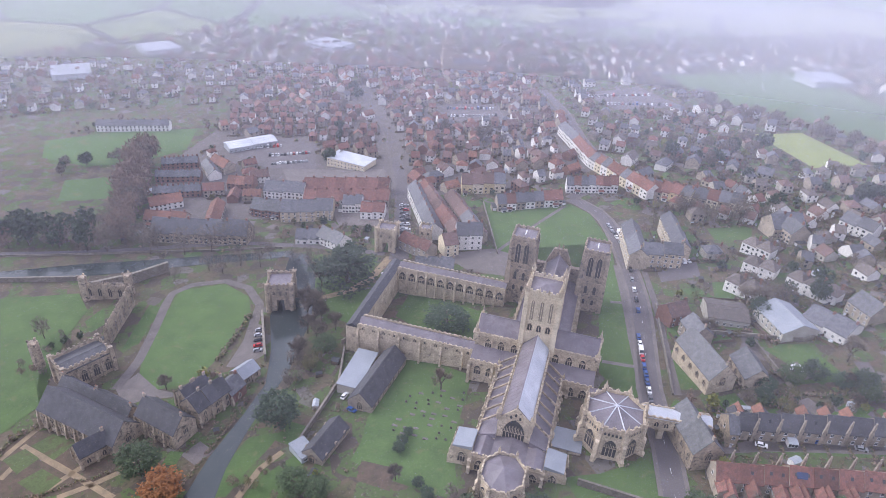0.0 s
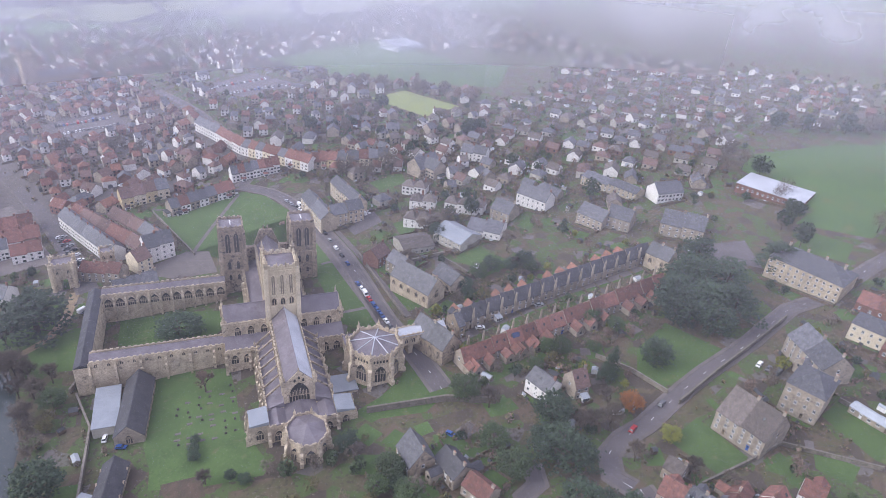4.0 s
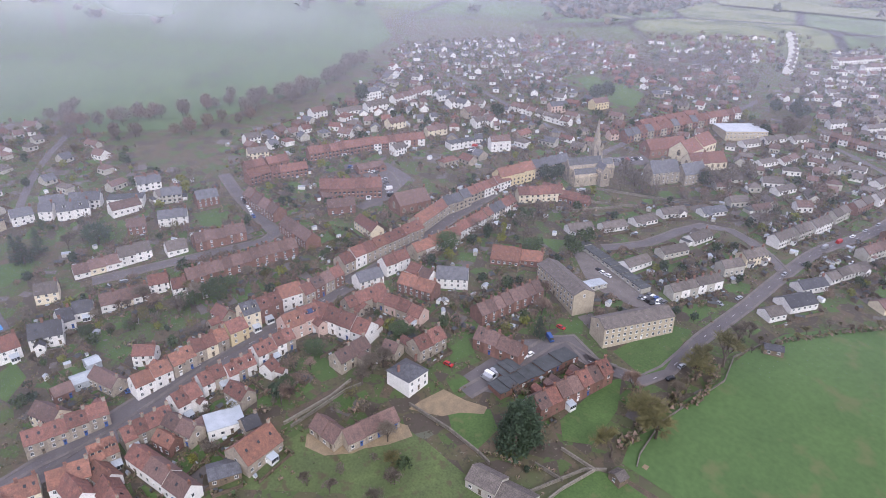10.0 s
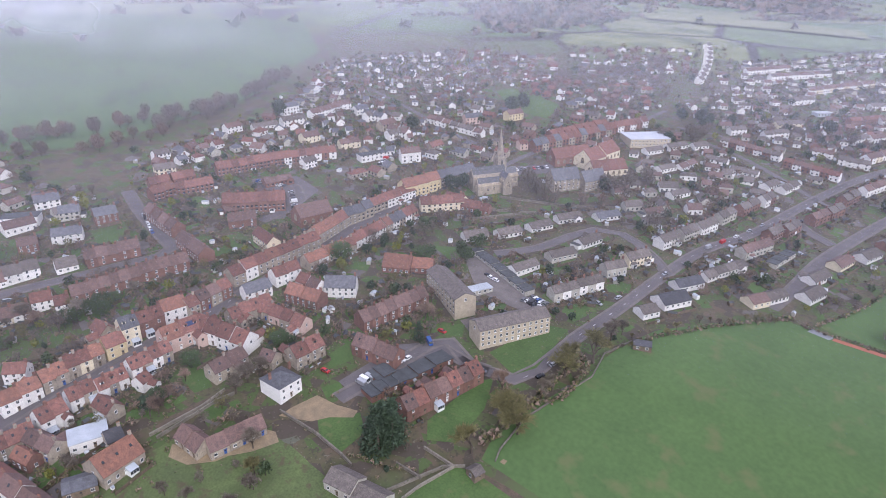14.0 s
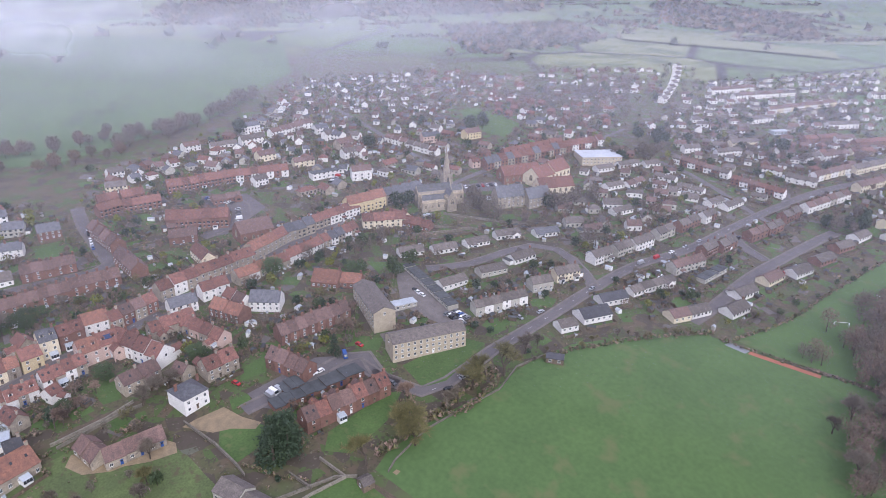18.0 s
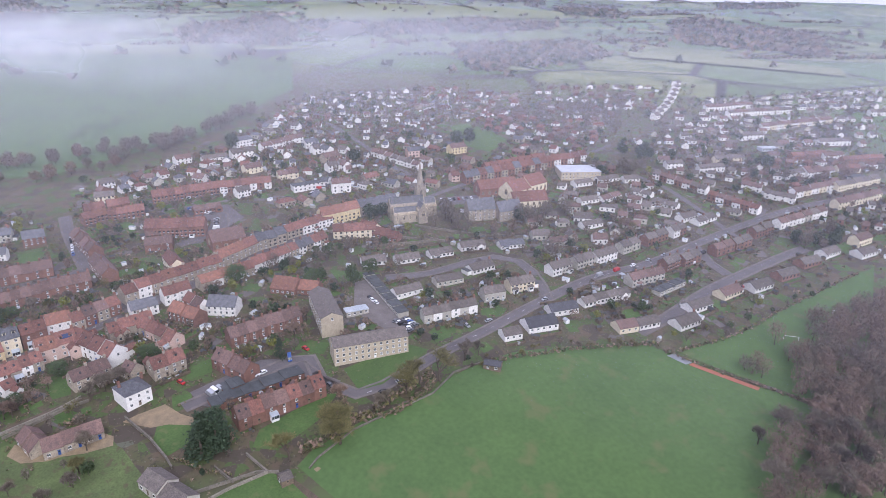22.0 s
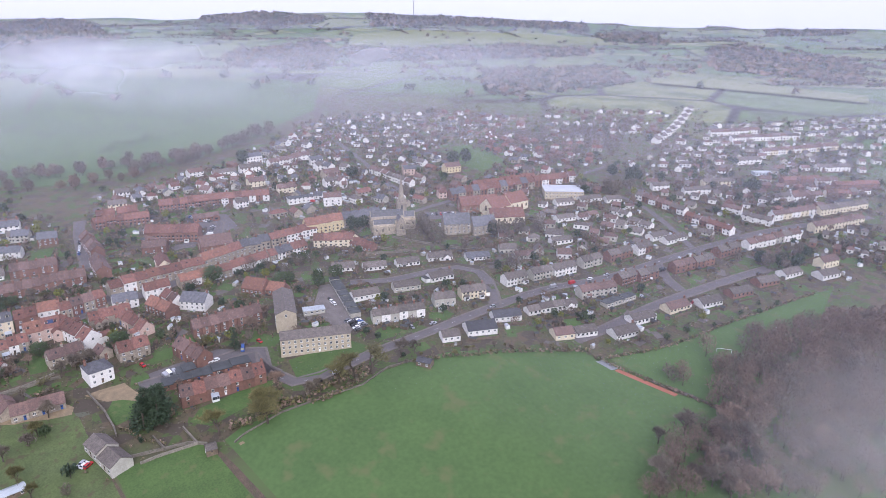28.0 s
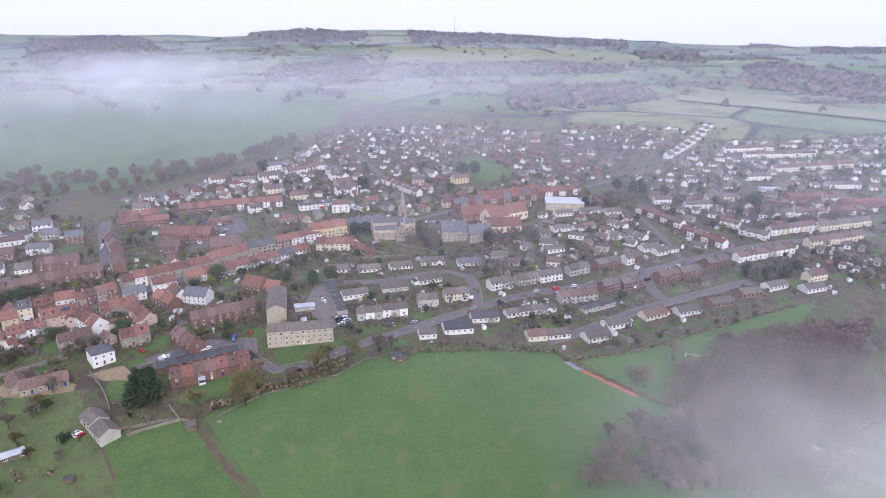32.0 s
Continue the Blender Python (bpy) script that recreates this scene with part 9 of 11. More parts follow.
row(32.5, 407.2, 62.1, 406.8, 12, 8, 4, 'yellow cream', 'slate brown', plots=False)
row(53.4, 374.9, 95.9, 379.4, 10, 6, 7, 'stone white', 'slate red', plots=False)
row(103.5, 400.3, 136.7, 396.2, 10, 6.5, 7, 'white', 'slate red', plots=False)
row(132.5, 443.1, 156, 379.7, 10, 7, 9, 'white cream', 'red slate', plots=False)
row(125, 522.5, 132.5, 443.1, 10, 7, 6, 'white', 'slate red', plots=False)
row(150.1, 396.7, 177.7, 368.8, 10, 6.5, 6, 'yellow cream white', 'slate red', plots=False)
row(158, 385.8, 204.5, 356.8, 11, 6, 8, 'stone cream', 'red slate', plots=False)
row(-157.8, 352, -98, 344.2, 12, 7, 5, 'dark_ashlar', 'slate', pitch=50, plots=False)
row(-170.5, 372.7, -143.8, 369.6, 10, 5, 3, 'stone', 'orange', plots=False)
row(-176, 391.6, -157.4, 400.6, 10, 5, 2, 'white', 'orange', plots=False)
row(-130.4, 391.7, -126.5, 361.5, 9, 5, 2, 'stone', 'orange', plots=False)
row(-180.5, 411.8, -149.1, 416.7, 8, 5, 9, 'brick', 'slate', chimneys=1, plots=False)
row(-188.5, 439.6, -156.7, 442.4, 8, 5, 9, 'brick', 'slate', chimneys=1, plots=False)
row(-192.7, 463.5, -166.8, 469.1, 8, 5, 8, 'brick', 'slate', chimneys=1, plots=False)
row(-158.7, 463.6, -146.2, 441.5, 9, 5, 2, 'stone white', 'slate', plots=False)
row(-153.8, 469.5, -139.2, 454.6, 10, 6, 2, 'stone', 'orange', plots=False)
row(-132.8, 429.8, -114.2, 427.3, 10, 5, 3, 'brick', 'red orange', plots=False)
row(-274.7, 542.1, -214.5, 547.8, 9, 5.5, 9, 'white', 'slate', plots=False)
row(-154.3, 502.1, -119.8, 523.3, 16, 4, 2, 'tin', 'pale_lead', pitch=12, name='market_canopy', chimneys=0, plots=False)
estate((-159.1, 519.7), (-33.8, 519.6), (-43.1, 618.5), (-175.9, 593.4), 5, 15, 10, 6.5, 'brick stone brick white', 'red red orange brown', fill=0.95)
estate((-10.1, 444.5), (68.2, 434.7), (82.2, 535.8), (-8.2, 540.3), 5, 11, 11, 6.5, 'stone white brick', 'red brown slate orange', fill=0.9)
estate((64.5, 402.7), (110.1, 418.4), (108.5, 531.9), (81.3, 527.9), 5, 7, 10, 6, 'stone white brick', 'red slate brown', fill=0.9)
estate((-27.9, 541.8), (130.4, 545.3), (132.1, 678.7), (-46.5, 667.5), 5, 18, 11, 6.5, 'stone white brick', 'red slate brown', fill=0.9)
estate((-185, 618.2), (-50, 637.3), (-68, 782.7), (-222.1, 760.2), 5, 15, 10, 6, 'brick white brick render', 'red slate brown', fill=0.8)
estate((-368.6, 564.4), (-185, 618.2), (-228.5, 784.7), (-453.6, 719.9), 6, 20, 11, 5, 'brick render white', 'slate brown grey_tile', fill=0.5)
estate((-55.7, 710.4), (218.3, 688.1), (277.8, 909.7), (-73, 934.7), 5, 22, 11, 5.5, 'brick white render', 'slate red brown', fill=0.7)
estate((134.9, 476.1), (240.2, 424.7), (256.8, 551.9), (149.1, 587.9), 5, 11, 10, 5, 'white stone brick', 'slate red grey_tile', fill=0.75)
estate((158.1, 338.5), (283.7, 341.4), (329, 413.4), (224.2, 415.4), 4, 13, 10, 5, 'white stone render', 'slate brown grey_tile', fill=0.6)
estate((196.1, 279.7), (238.9, 270), (269.9, 319.3), (231.5, 330.9), 3, 6, 10, 5.4, 'white stone', 'slate grey_tile brown', fill=0.8)
estate((72.8, 765.3), (485.4, 662.5), (614.6, 868.1), (137.9, 1049), 5, 28, 10, 5, 'white white render', 'slate brown grey_tile', fill=0.6)
estate((-228.5, 784.7), (128.5, 964.4), (151.6, 1172.2), (-284.8, 1000.6), 4, 24, 12, 5, 'white brick render', 'slate brown grey_tile', fill=0.5)
row(-385.4, 690.9, -351.9, 707.5, 40, 6, 1, 'tin', 'blue_lead', flat=True, name='warehouse', chimneys=0, plots=False)
row(-331.7, 797.9, -300.3, 823.8, 40, 6, 1, 'tin', 'blue_lead', flat=True, name='warehouse', chimneys=0, plots=False)
row(-135.6, 880.2, -95.3, 849.9, 40, 6, 1, 'tin', 'blue_lead', flat=True, name='warehouse', chimneys=0, plots=False)
row(412.7, 668, 415.1, 630.2, 40, 6, 1, 'tin', 'blue_lead', flat=True, name='warehouse', chimneys=0, plots=False)

# palace and gatehouses
row(-139.7, 192.9, -103.6, 175.1, 13, 7.6, 1, 'dark_ashlar', 'dark_slate', name='palace_range', pitch=46, chimneys=0, plots=False)
row(-140.4, 204.5, -105, 185.5, 7, 7.4, 2, 'dark_ashlar', 'dark_slate', name='palace_range', pitch=48, chimneys=2, plots=False)
row(-119, 166.4, -111.2, 174.4, 7.5, 5.5, 1, 'dark_ashlar', 'dark_slate', name='palace_range', pitch=46, chimneys=1, plots=False)
row(-146.5, 211.4, -133.2, 226.2, 12, 10.5, 1, 'dark_ashlar', 'dark_slate', name='palace_chapel', pitch=12, chimneys=0, plots=False)
row(-105.3, 182.4, -98.7, 177, 8, 8, 1, 'dark_ashlar', 'dark_slate', name='palace_range', pitch=48, chimneys=1, plots=False)
row(-100.3, 186.2, -82.3, 176, 10.5, 8.4, 1, 'dark_ashlar', 'dark_slate', name='palace_range', pitch=46, chimneys=2, plots=False)
row(-86.5, 180.5, -80.6, 190.4, 10, 8.2, 2, 'dark_ashlar', 'dark_slate', name='palace_range', pitch=44, chimneys=1, plots=False)
row(-80, 191.1, -74.4, 199.3, 9.5, 7.8, 2, 'dark_ashlar', 'dark_slate', name='palace_range', pitch=44, chimneys=1, plots=False)
row(-89.4, 193.5, -82.4, 202.8, 8, 7, 2, 'dark_ashlar', 'dark_slate', name='palace_range', pitch=44, chimneys=2, plots=False)
row(-90.6, 173.8, -83.8, 171.9, 8, 12.5, 1, 'dark_ashlar', 'lead', flat=True, name='palace_tower', chimneys=0, plots=False)
row(-74.1, 196.9, -70.2, 204.4, 9, 5.6, 1, 'brick', 'slate', name='palace_range', chimneys=1, plots=False)
row(-71.5, 208.6, -66.1, 215.9, 8, 4.4, 2, 'stone', 'blue_lead', name='palace_range', pitch=35, chimneys=0, plots=False)
row(-5.8, 218.4, -18.4, 188.5, 10.5, 4.2, 1, 'stone', 'dark_slate', name='school_range', pitch=44, chimneys=0, plots=False)
row(-17.4, 221.2, -24.4, 198.6, 9, 4.6, 1, 'render', 'blue_lead', flat=True, name='school_range', chimneys=0, plots=False)
row(-25.2, 178.4, -33.1, 162.2, 8.5, 3.4, 1, 'stone', 'dark_slate', name='school_range', pitch=42, chimneys=0, plots=False)
row(-39.6, 165.1, -34.9, 169, 9, 2.8, 1, 'tin', 'blue_lead', flat=True, name='shed', chimneys=0, plots=False)

# parked cars
cars(9, 95.4, 184.4, 103.6, 230.7)
cars(5, 108.3, 244.3, 117.3, 292.6)
cars(6, 119.6, 312, 118.4, 345.4)
cars(11, -5.6, 323.9, -7.5, 389.1, side=90, where='in the market row')
cars(8, -2.5, 330.8, -5.3, 388.9, side=90, where='in the market row')
cars(14, -112.1, 472.3, -84.4, 477.8, side=90, where='in the car park')
cars(14, -118.1, 490.5, -85.1, 496.6, side=90, where='in the car park')
cars(12, -142.2, 506.6, -110.9, 512.5, side=90, where='in the car park')
cars(16, 28.7, 614, 74.8, 607.7, side=90, where='in the car park')
cars(16, 27.9, 589.6, 75, 582.6, side=90, where='in the car park')
cars(20, 171.4, 637.8, 232, 631.8, side=90, where='in the car park')
cars(20, 176, 609.3, 241.2, 592.5, side=90, where='in the car park')
cars(5, -71.2, 248.9, -67.9, 228.7, side=90, where='in the palace car park')
cars(3, -13.6, 295.1, -11.1, 288.9, side=90, where='by the green')
cars(5, 135.9, 294, 151.3, 294.5, side=90, where='in the court')
car(127.1, 160.4, -25, 'white')
car(160.4, 156.5, -21, 'silver')
car(160.2, 200.6, -39, 'white', van=True)
car(160.6, 202.8, 6, 'white')
car(-25.2, 197, 66, 'white')
car(-21.5, 188.5, -38, 'blue')
car(121.9, 331.6, -91, 'white', van=True)
car(149.6, 78.8, 13, 'grey')
car(130.6, 77.2, 13, 'red')
car(241.5, -2.3, -81, 'white')
car(111.2, 14.4, -76, 'lime', van=True)
car(76.9, 117.4, -75, 'blue')
cars(4, 98, 29.8, 90.6, 28, side=90, where='in the car park')
cars(4, 89.6, 18.2, 89.5, 10.1, side=90, where='in the car park')
cars(3, 89, 5.1, 88.6, -0.9, side=90, where='in the car park')
cars(3, 83.8, 50.7, 77.1, 48.6, side=90, where='in the car park')
cars(3, 199.2, 69.7, 200.7, 58.5, side=90, where='in the forecourt')
car(143.6, -72.1, -89, 'blue')
car(154.9, -170.5, -80, 'silver')
car(78.2, -180.2, -163, 'red')
cars(4, 62.3, -186.1, 63.8, -195.6, side=90, vans=0.4, where='in the car park')
cars(2, 62.9, -205.9, 62.9, -214, where='in the car park')
car(65.3, -226.7, 158, 'blue', van=True)
car(68, -236.5, -168, 'red')
car(36.4, -231.9, -173, 'grey')
car(20, -258.5, -93, 'silver')
car(18.3, -248.1, -102, 'black')
cars(5, 61.7, -290, 51.6, -291, side=90, where='in the garage court')
cars(2, 40.7, -312.8, 35, -312.1)
cars(4, 33.3, -314.3, 31.1, -396.5, fill=0.7)
cars(5, 34.7, -409.3, 29.5, -484.8)
cars(3, 90.7, -287.4, 82.4, -287.2)
cars(8, 283.3, -176.2, 249.3, -171.1, fill=0.8)
cars(9, 287.4, -255.6, 267, -267, side=90, where='in the car park')
cars(6, 258.2, -266.2, 229.9, -253.6, side=90, where='in the car park')
cars(8, 190.3, -416.1, 178.6, -441.1, side=90, where='in the car park')
cars(5, 16.5, -371, 19.5, -453.1, fill=0.8)
cars(5, 19.7, -466.4, 6.4, -577.2, fill=0.8)
cars(5, -18.2, -421.3, -26.9, -504.5, fill=0.8)
cars(6, 258.6, -340.7, 268.9, -357, side=90)
cars(3, 20.6, -145, 17, -147.9, side=90, where='in a field yard')
cars(4, 63.2, -284.7, 53.1, -289, side=90, where='in the garage court')

# trees
trees(14, 'round', (17.4, 240.7), wide=1.5)
trees(19, 'cedar', (-33.7, 289), wide=1.4)
trees(17, 'round', (-49.4, 182.5))
trees(14, 'laurel', (-93.6, 160.1))
trees(9, 'laurel', (-37.3, 227.3))
trees(10, 'copper', (-81.6, 148.9), wide=1.1)
trees(9, 'laurel', (-37.4, 149.3), (-29.3, 146.5))
trees(8, 'bare', (-100.9, 206.6), (-17.8, 255.4), (-2.8, 152.3))
trees(4, 'round', (1, 173.9), (-1, 169.6), (-2.3, 165.5), (5, 149.4), (7.9, 144.4))
trees(13, 'bare', (-112.8, 308.3), (-103.9, 304.3), (-80.3, 318.4), (-128, 297.2), (-47.5, 243.4), (-42.8, 238.5), (-47.8, 222), (-49.8, 257.9), (-173.2, 248.2))
trees(12, 'red', (13.8, 198.8))
belt(14, 17, 'bare bare red', (-245.5, 338.8), (-215.8, 346), (-178.9, 338.6), (-143.7, 333.9), (-103.8, 334.6))
belt(10, 15, 'bare', (-95.1, 313.1), (-66, 310.5), (-42.8, 238.5))
belt(10, 20, 'pointed round round', (-253.2, 352.6), (-225.7, 339), (-209.1, 346), (-195.3, 353.2))
belt(46, 21, 'red red bare', (-173.8, 338.5), (-188.7, 384.6), (-202.2, 439.7), (-209.9, 471.6), spread=3.5)
belt(8, 12, 'round bare', (-272.5, 446.5), (-251.5, 463.7), (-233.1, 470.4), (-218.3, 476.9))
belt(14, 15, 'bare', (146.3, 352.1), (164.5, 354.3), (180.1, 340.5), (201.2, 334.4))
belt(12, 13, 'bare round bare', (186.2, 454.4), (223.5, 462.3), (258.9, 464.1), (214, 426.9))
belt(18, 14, 'bare red bare', (250.8, 673.3), (269.6, 582.5), (310.7, 506.9), (336.6, 423))
trees(14, 'bare', (165.4, 248), (183.8, 205.4), (130.1, 225.5))
trees(11, 'round', (228, 403.4), (221.5, 352.5), (279.5, 359.1), (290.3, 362.4))
belt(12, 9, 'bare round laurel', (138.6, 188.7), (187.4, 185.5))
belt(8, 12, 'bare', (21.4, 533.1), (58.7, 512.5), (75.6, 495.7))
belt(10, 14, 'bare round', (-75.4, 461.2), (-63.1, 504.4), (-60.3, 691.1))
trees(18, 'round', (108.3, 97.5), wide=0.9)
trees(18, 'cedar', (226.1, 123.7), (224.2, 112.2), (233.3, 106.2), (209, 118.1), (209.7, 101.7), (219.4, 93), (244.7, 129.8))
trees(20, 'cedar', (271.3, 101.7))
trees(18, 'round', (202.6, 104.7), (202.2, 91.6), (195.6, 107.6))
trees(12, 'round', (166.7, 95.4))
trees(15, 'pointed', (147.6, 102.5), (143.6, 101.5))
trees(14, 'cedar', (97.9, 82.9), (96.6, 89.7), (101.7, 77.7))
trees(11, 'laurel', (84.7, 103.1), (81.5, 89.4), (92.9, 130))
trees(13, 'round', (92.1, 57.8), (88.9, 65.3), (89.2, 51.6), (97.6, 51.5))
trees(9, 'copper', (138, 85))
trees(7, 'lime', (136.3, 65.8), (107.9, 147.3))
trees(13, 'bare', (117.9, 87.5), (123.5, 82.8), (113.3, 90), (131.8, 90.3), (97.3, 119.6))
trees(10, 'bare', (129.2, 52.2), (119.3, 67.5), (133.6, 41.8), (173.4, -8.7), (193.2, -17.1))
trees(12, 'round', (287.6, -1.6), (256.2, 3.5))
trees(17, 'pointed', (274.3, -55.2), (280.6, -63.1), (279.1, -52.2))
trees(10, 'round', (254.5, -21.2), (253.9, -26.8), (252.3, -15.9))
trees(12, 'bare', (277.3, -76.4), (280.5, -84.3), (278, -91.8), (294.6, -89.9))
trees(20, 'pointed', (453.8, 117.1), (448.9, 110.7))
belt(26, 16, 'bare red bare', (343.7, 74.4), (432.1, 82.6), (516.6, 100.1), (584.4, 123.5))
belt(12, 15, 'round bare', (362.1, 195.2), (379, 184.4), (334.1, 123.6), (297.2, 120.3))
belt(16, 16, 'bare round', (456.8, 211.3), (497.3, 173.6), (540.4, 133.4))
belt(8, 13, 'round bare', (170.4, 259.6), (169.4, 245.9), (195.6, 250.2))
trees(13, 'round', (284.2, 361.4), (291.9, 357.6), (225.8, 356.4), (266.1, 220.1), (263.1, 288.4))
belt(8, 9, 'bare laurel round', (43.1, 129.1), (50.7, 111.3), (54.5, 102.5))
belt(10, 8, 'laurel bare', (173.6, 121.1), (147.8, 123.7), (123, 130.6))
belt(10, 14, 'bare', (487.5, 49.6), (365.4, 45.1), (326.8, 69.3))
belt(16, 13, 'bare', (596, 92.5), (661.2, 36.9), (708.1, -25.8), (754.4, -91))
belt(6, 12, 'bare', (494.2, -109), (518.1, -137.2))
trees(16.5, 'pointed', (28.4, -171.2), (32.6, -172.8), (30.6, -175.6), (27.6, -177), (31.2, -179.6), (34.2, -177.4), wide=1.3)
trees(16, 'moss', (8.3, -218.8), (2.4, -217), (6.4, -197), wide=1.35)
trees(13, 'red', (22.4, -229.1))
trees(15, 'moss', (12.2, -264.2), (9.9, -273.1), (11.8, -256), wide=1.3)
trees(11, 'bare', (9.2, -245.4), (14.6, -292.4), (13.8, -300.2), (9.3, -240.1))
trees(10, 'pointed', (69.1, -223.7))
trees(12, 'red', (80.5, -236.9), (89.4, -248.3))
trees(10, 'red', (97.9, -114.9), (97.3, -117.9))
trees(11, 'bare', (92.5, -152.2), (89.2, -145.5), (92.7, -157.5))
trees(7, 'bare', (43.2, -128.3), (58.8, -105.4), (52.1, -110.1))
trees(12, 'round', (194.6, -354.1), (189.7, -357.5), (188.7, -362), wide=1.1)
trees(10, 'bare', (154.2, -312.6), (162.3, -317.1))
trees(10, 'laurel', (106.4, -288), (112.3, -302.3), (113.1, -290))
trees(9, 'lime', (309.6, -150.5))
belt(14, 10, 'bare laurel bare', (156.4, -247.8), (154.3, -269.7), (150.1, -295.8), (126.8, -272.8))
trees(14, 'bare', (161.2, -398.8), (151.3, -396.4), (144.8, -397.6), (137.2, -400.3), (124.3, -440.3), (116.6, -442.7), (117.3, -457.5), (115.5, -476.3), (151.2, -381.6))
trees(12, 'round', (148.5, -423.7), (125.5, -438.7))
belt(12, 8, 'bare red', (131.5, -393.3), (101.2, -433.3), (84.2, -440.6))
trees(18, 'pointed', (286.6, -514.3), (286.2, -529.5), (401.8, -337.2))
trees(14, 'bare', (62.6, -409.6), (69, -407.4))
trees(12, 'bare', (180.9, -103.7), (184.2, -112.2), (202.9, -94.1))
trees(14, 'round', (273.3, -90.6), (304.4, -409.6))
belt(18, 14, 'bare red bare', (446.4, -116.6), (428.9, -150.2), (410.8, -184.9), (410.3, -227.6), (442.6, -279.4))
belt(20, 15, 'bare', (442.1, -254.1), (446.1, -302.2), (476, -351.5), (509.7, -408.8))
belt(10, 14, 'round bare', (156, -556.9), (145.9, -593.9), (157.3, -654.6))
belt(16, 15, 'bare', (329.9, -637.7), (329.6, -719.2), (259.3, -702.4), (306.1, -800.2))
belt(16, 5, 'bare moss', (6.8, -292.4), (4.7, -313.1), (-6.7, -337.2), (-24.3, -373.5), spread=2.0)
belt(10, 5, 'bare laurel', (-45.3, -419.5), (-50.2, -467.8), (-54.1, -519.6), spread=2.5)
trees(8, 'bare', (-67.5, -401.2), (-72, -400.2))
belt(46, 13, 'red bare red bare', (-102.3, -458.4), (-103, -417.1), (-110.9, -384.8), (-121.6, -352.8), (-126.9, -350), spread=9.0)
belt(48, 14, 'red bare red', (-94.9, -405.4), (-93.2, -429.5), (-93.1, -458), (-101, -491.7), (-104.4, -519.2), spread=12.0)
belt(56, 14, 'red bare red', (-128.4, -365.9), (-125.3, -401.5), (-124.4, -442.2), (-134.9, -498.5), spread=11.0)
trees(9, 'moss', (12.7, -127.1), (21.9, -123.3), (47.8, -132.3))
trees(10, 'bare', (58.7, -137.3), (39, -119.3))
trees(13, 'round', (74.6, -699), (175.7, -624.5), (166.2, -637.9), (168.1, -649.7))
belt(30, 14, 'bare red', (468.9, -113.8), (456.4, -169.7), (453.4, -230.3), (454.9, -309.3))
belt(18, 10, 'bare red', (108.7, -665.2), (65.7, -679.1), (34.3, -704.9), (21.8, -753.8))
belt(14, 11, 'bare round', (-0.9, -562.5), (-24.7, -566.7), (-28.2, -608.5))
belt(18, 13, 'bare', (363.6, -635.4), (291.1, -661.3), (308.5, -731.2), (225.6, -683.8))
belt(16, 9, 'bare moss laurel red', (201.4, -76.9), (191.8, -98.9), (187.4, -118.4), (183.2, -153.3))
belt(14, 8, 'bare laurel moss', (188.4, -45), (195, -61.6), (188.3, -94.5), (183.9, -117.9))
belt(12, 7, 'bare red laurel', (107.8, -109.1), (112, -130.3), (101.8, -156.5), (106, -176.5))

# walls and hedges
wall_line(1.2, 0.45, (85.1, -112.5), (89.8, -138.7), (89.2, -144.9))
wall_line(1.3, 0.45, (87.9, -111), (90.1, -131.7), (93.5, -142.8))
wall_line(1.3, 0.45, (69.1, -154), (49.8, -158.5), (35.6, -160.1), (29.5, -160.1))
wall_line(1.2, 0.45, (19.3, -185.1), (5.9, -187.8), (7.4, -173), (7.3, -165.3))
wall_line(1.2, 0.4, (20.2, -172.9), (9.6, -175.7))
wall_line(1.2, 0.4, (13.5, -161.6), (8.3, -184.8), (3.6, -191.1))
wall_line(0.8, 0.35, (-1.7, -201), (1.1, -206.3), (5.8, -224.9), (5.5, -241.7), (4.3, -265.3), (10.3, -282.1), (7.8, -299.4))
wall_line(2, 0.5, (151.8, 114), (156, 98.5), (156.4, 81.3))
wall_line(2.4, 0.5, (154.8, 74.8), (182, 76.1), (219.9, 77), (238.3, 77.9))
wall_line(1.8, 0.5, (128, 46.8), (148, 42.6), (165.1, 40), (180.8, 12.6))
wall_line(2, 0.5, (203, 37.8), (202, 4.8))
wall_line(2.5, 0.5, (245.6, 22), (244.6, 2.7), (252.3, -36.4))
wall_line(6, 1.2, (-172.9, 288.5), (-150, 298.8), (-135.5, 310.1))
wall_line(3, 0.8, (-224.5, 301.2), (-179, 302))
wall_line(4, 0.8, (-72.3, 259.7), (-63, 223))
wall_line(2.5, 0.6, (-30.4, 233.2), (-27, 237.3), (-17.6, 234.4))
wall_line(2.5, 0.6, (-40.7, 167.8), (-35, 185.3), (-28.5, 205.3), (-28.7, 228.8))
wall_line(1.2, 0.5, (119, 254.3), (105.3, 189.3))
wall_line(2, 0.5, (132.9, 229.6), (172.6, 220.2), (178.4, 221.9))
wall_line(2, 0.5, (151.1, 221.8), (152.3, 189.5))
wall_line(1.5, 0.5, (46.1, 384.8), (48.3, 313.2))
wall_line(1.2, 0.4, (126.3, 166.1), (173.1, 162.7))
wall_line(3, 0.6, (58.6, 146.9), (86.5, 133), (100.8, 119.5))
wall_line(1.2, 0.5, (-240, 328.8), (-159.8, 332.5), (-76.5, 332))
wall_line(1.5, 0.4, (163.6, -372.5), (125.7, -398), (85.3, -442.3))
wall_line(1.5, 0.4, (152.3, -329.8), (136.3, -365))
wall_line(1.5, 0.4, (204.6, -304.8), (165.2, -342.9), (130.6, -373.4))
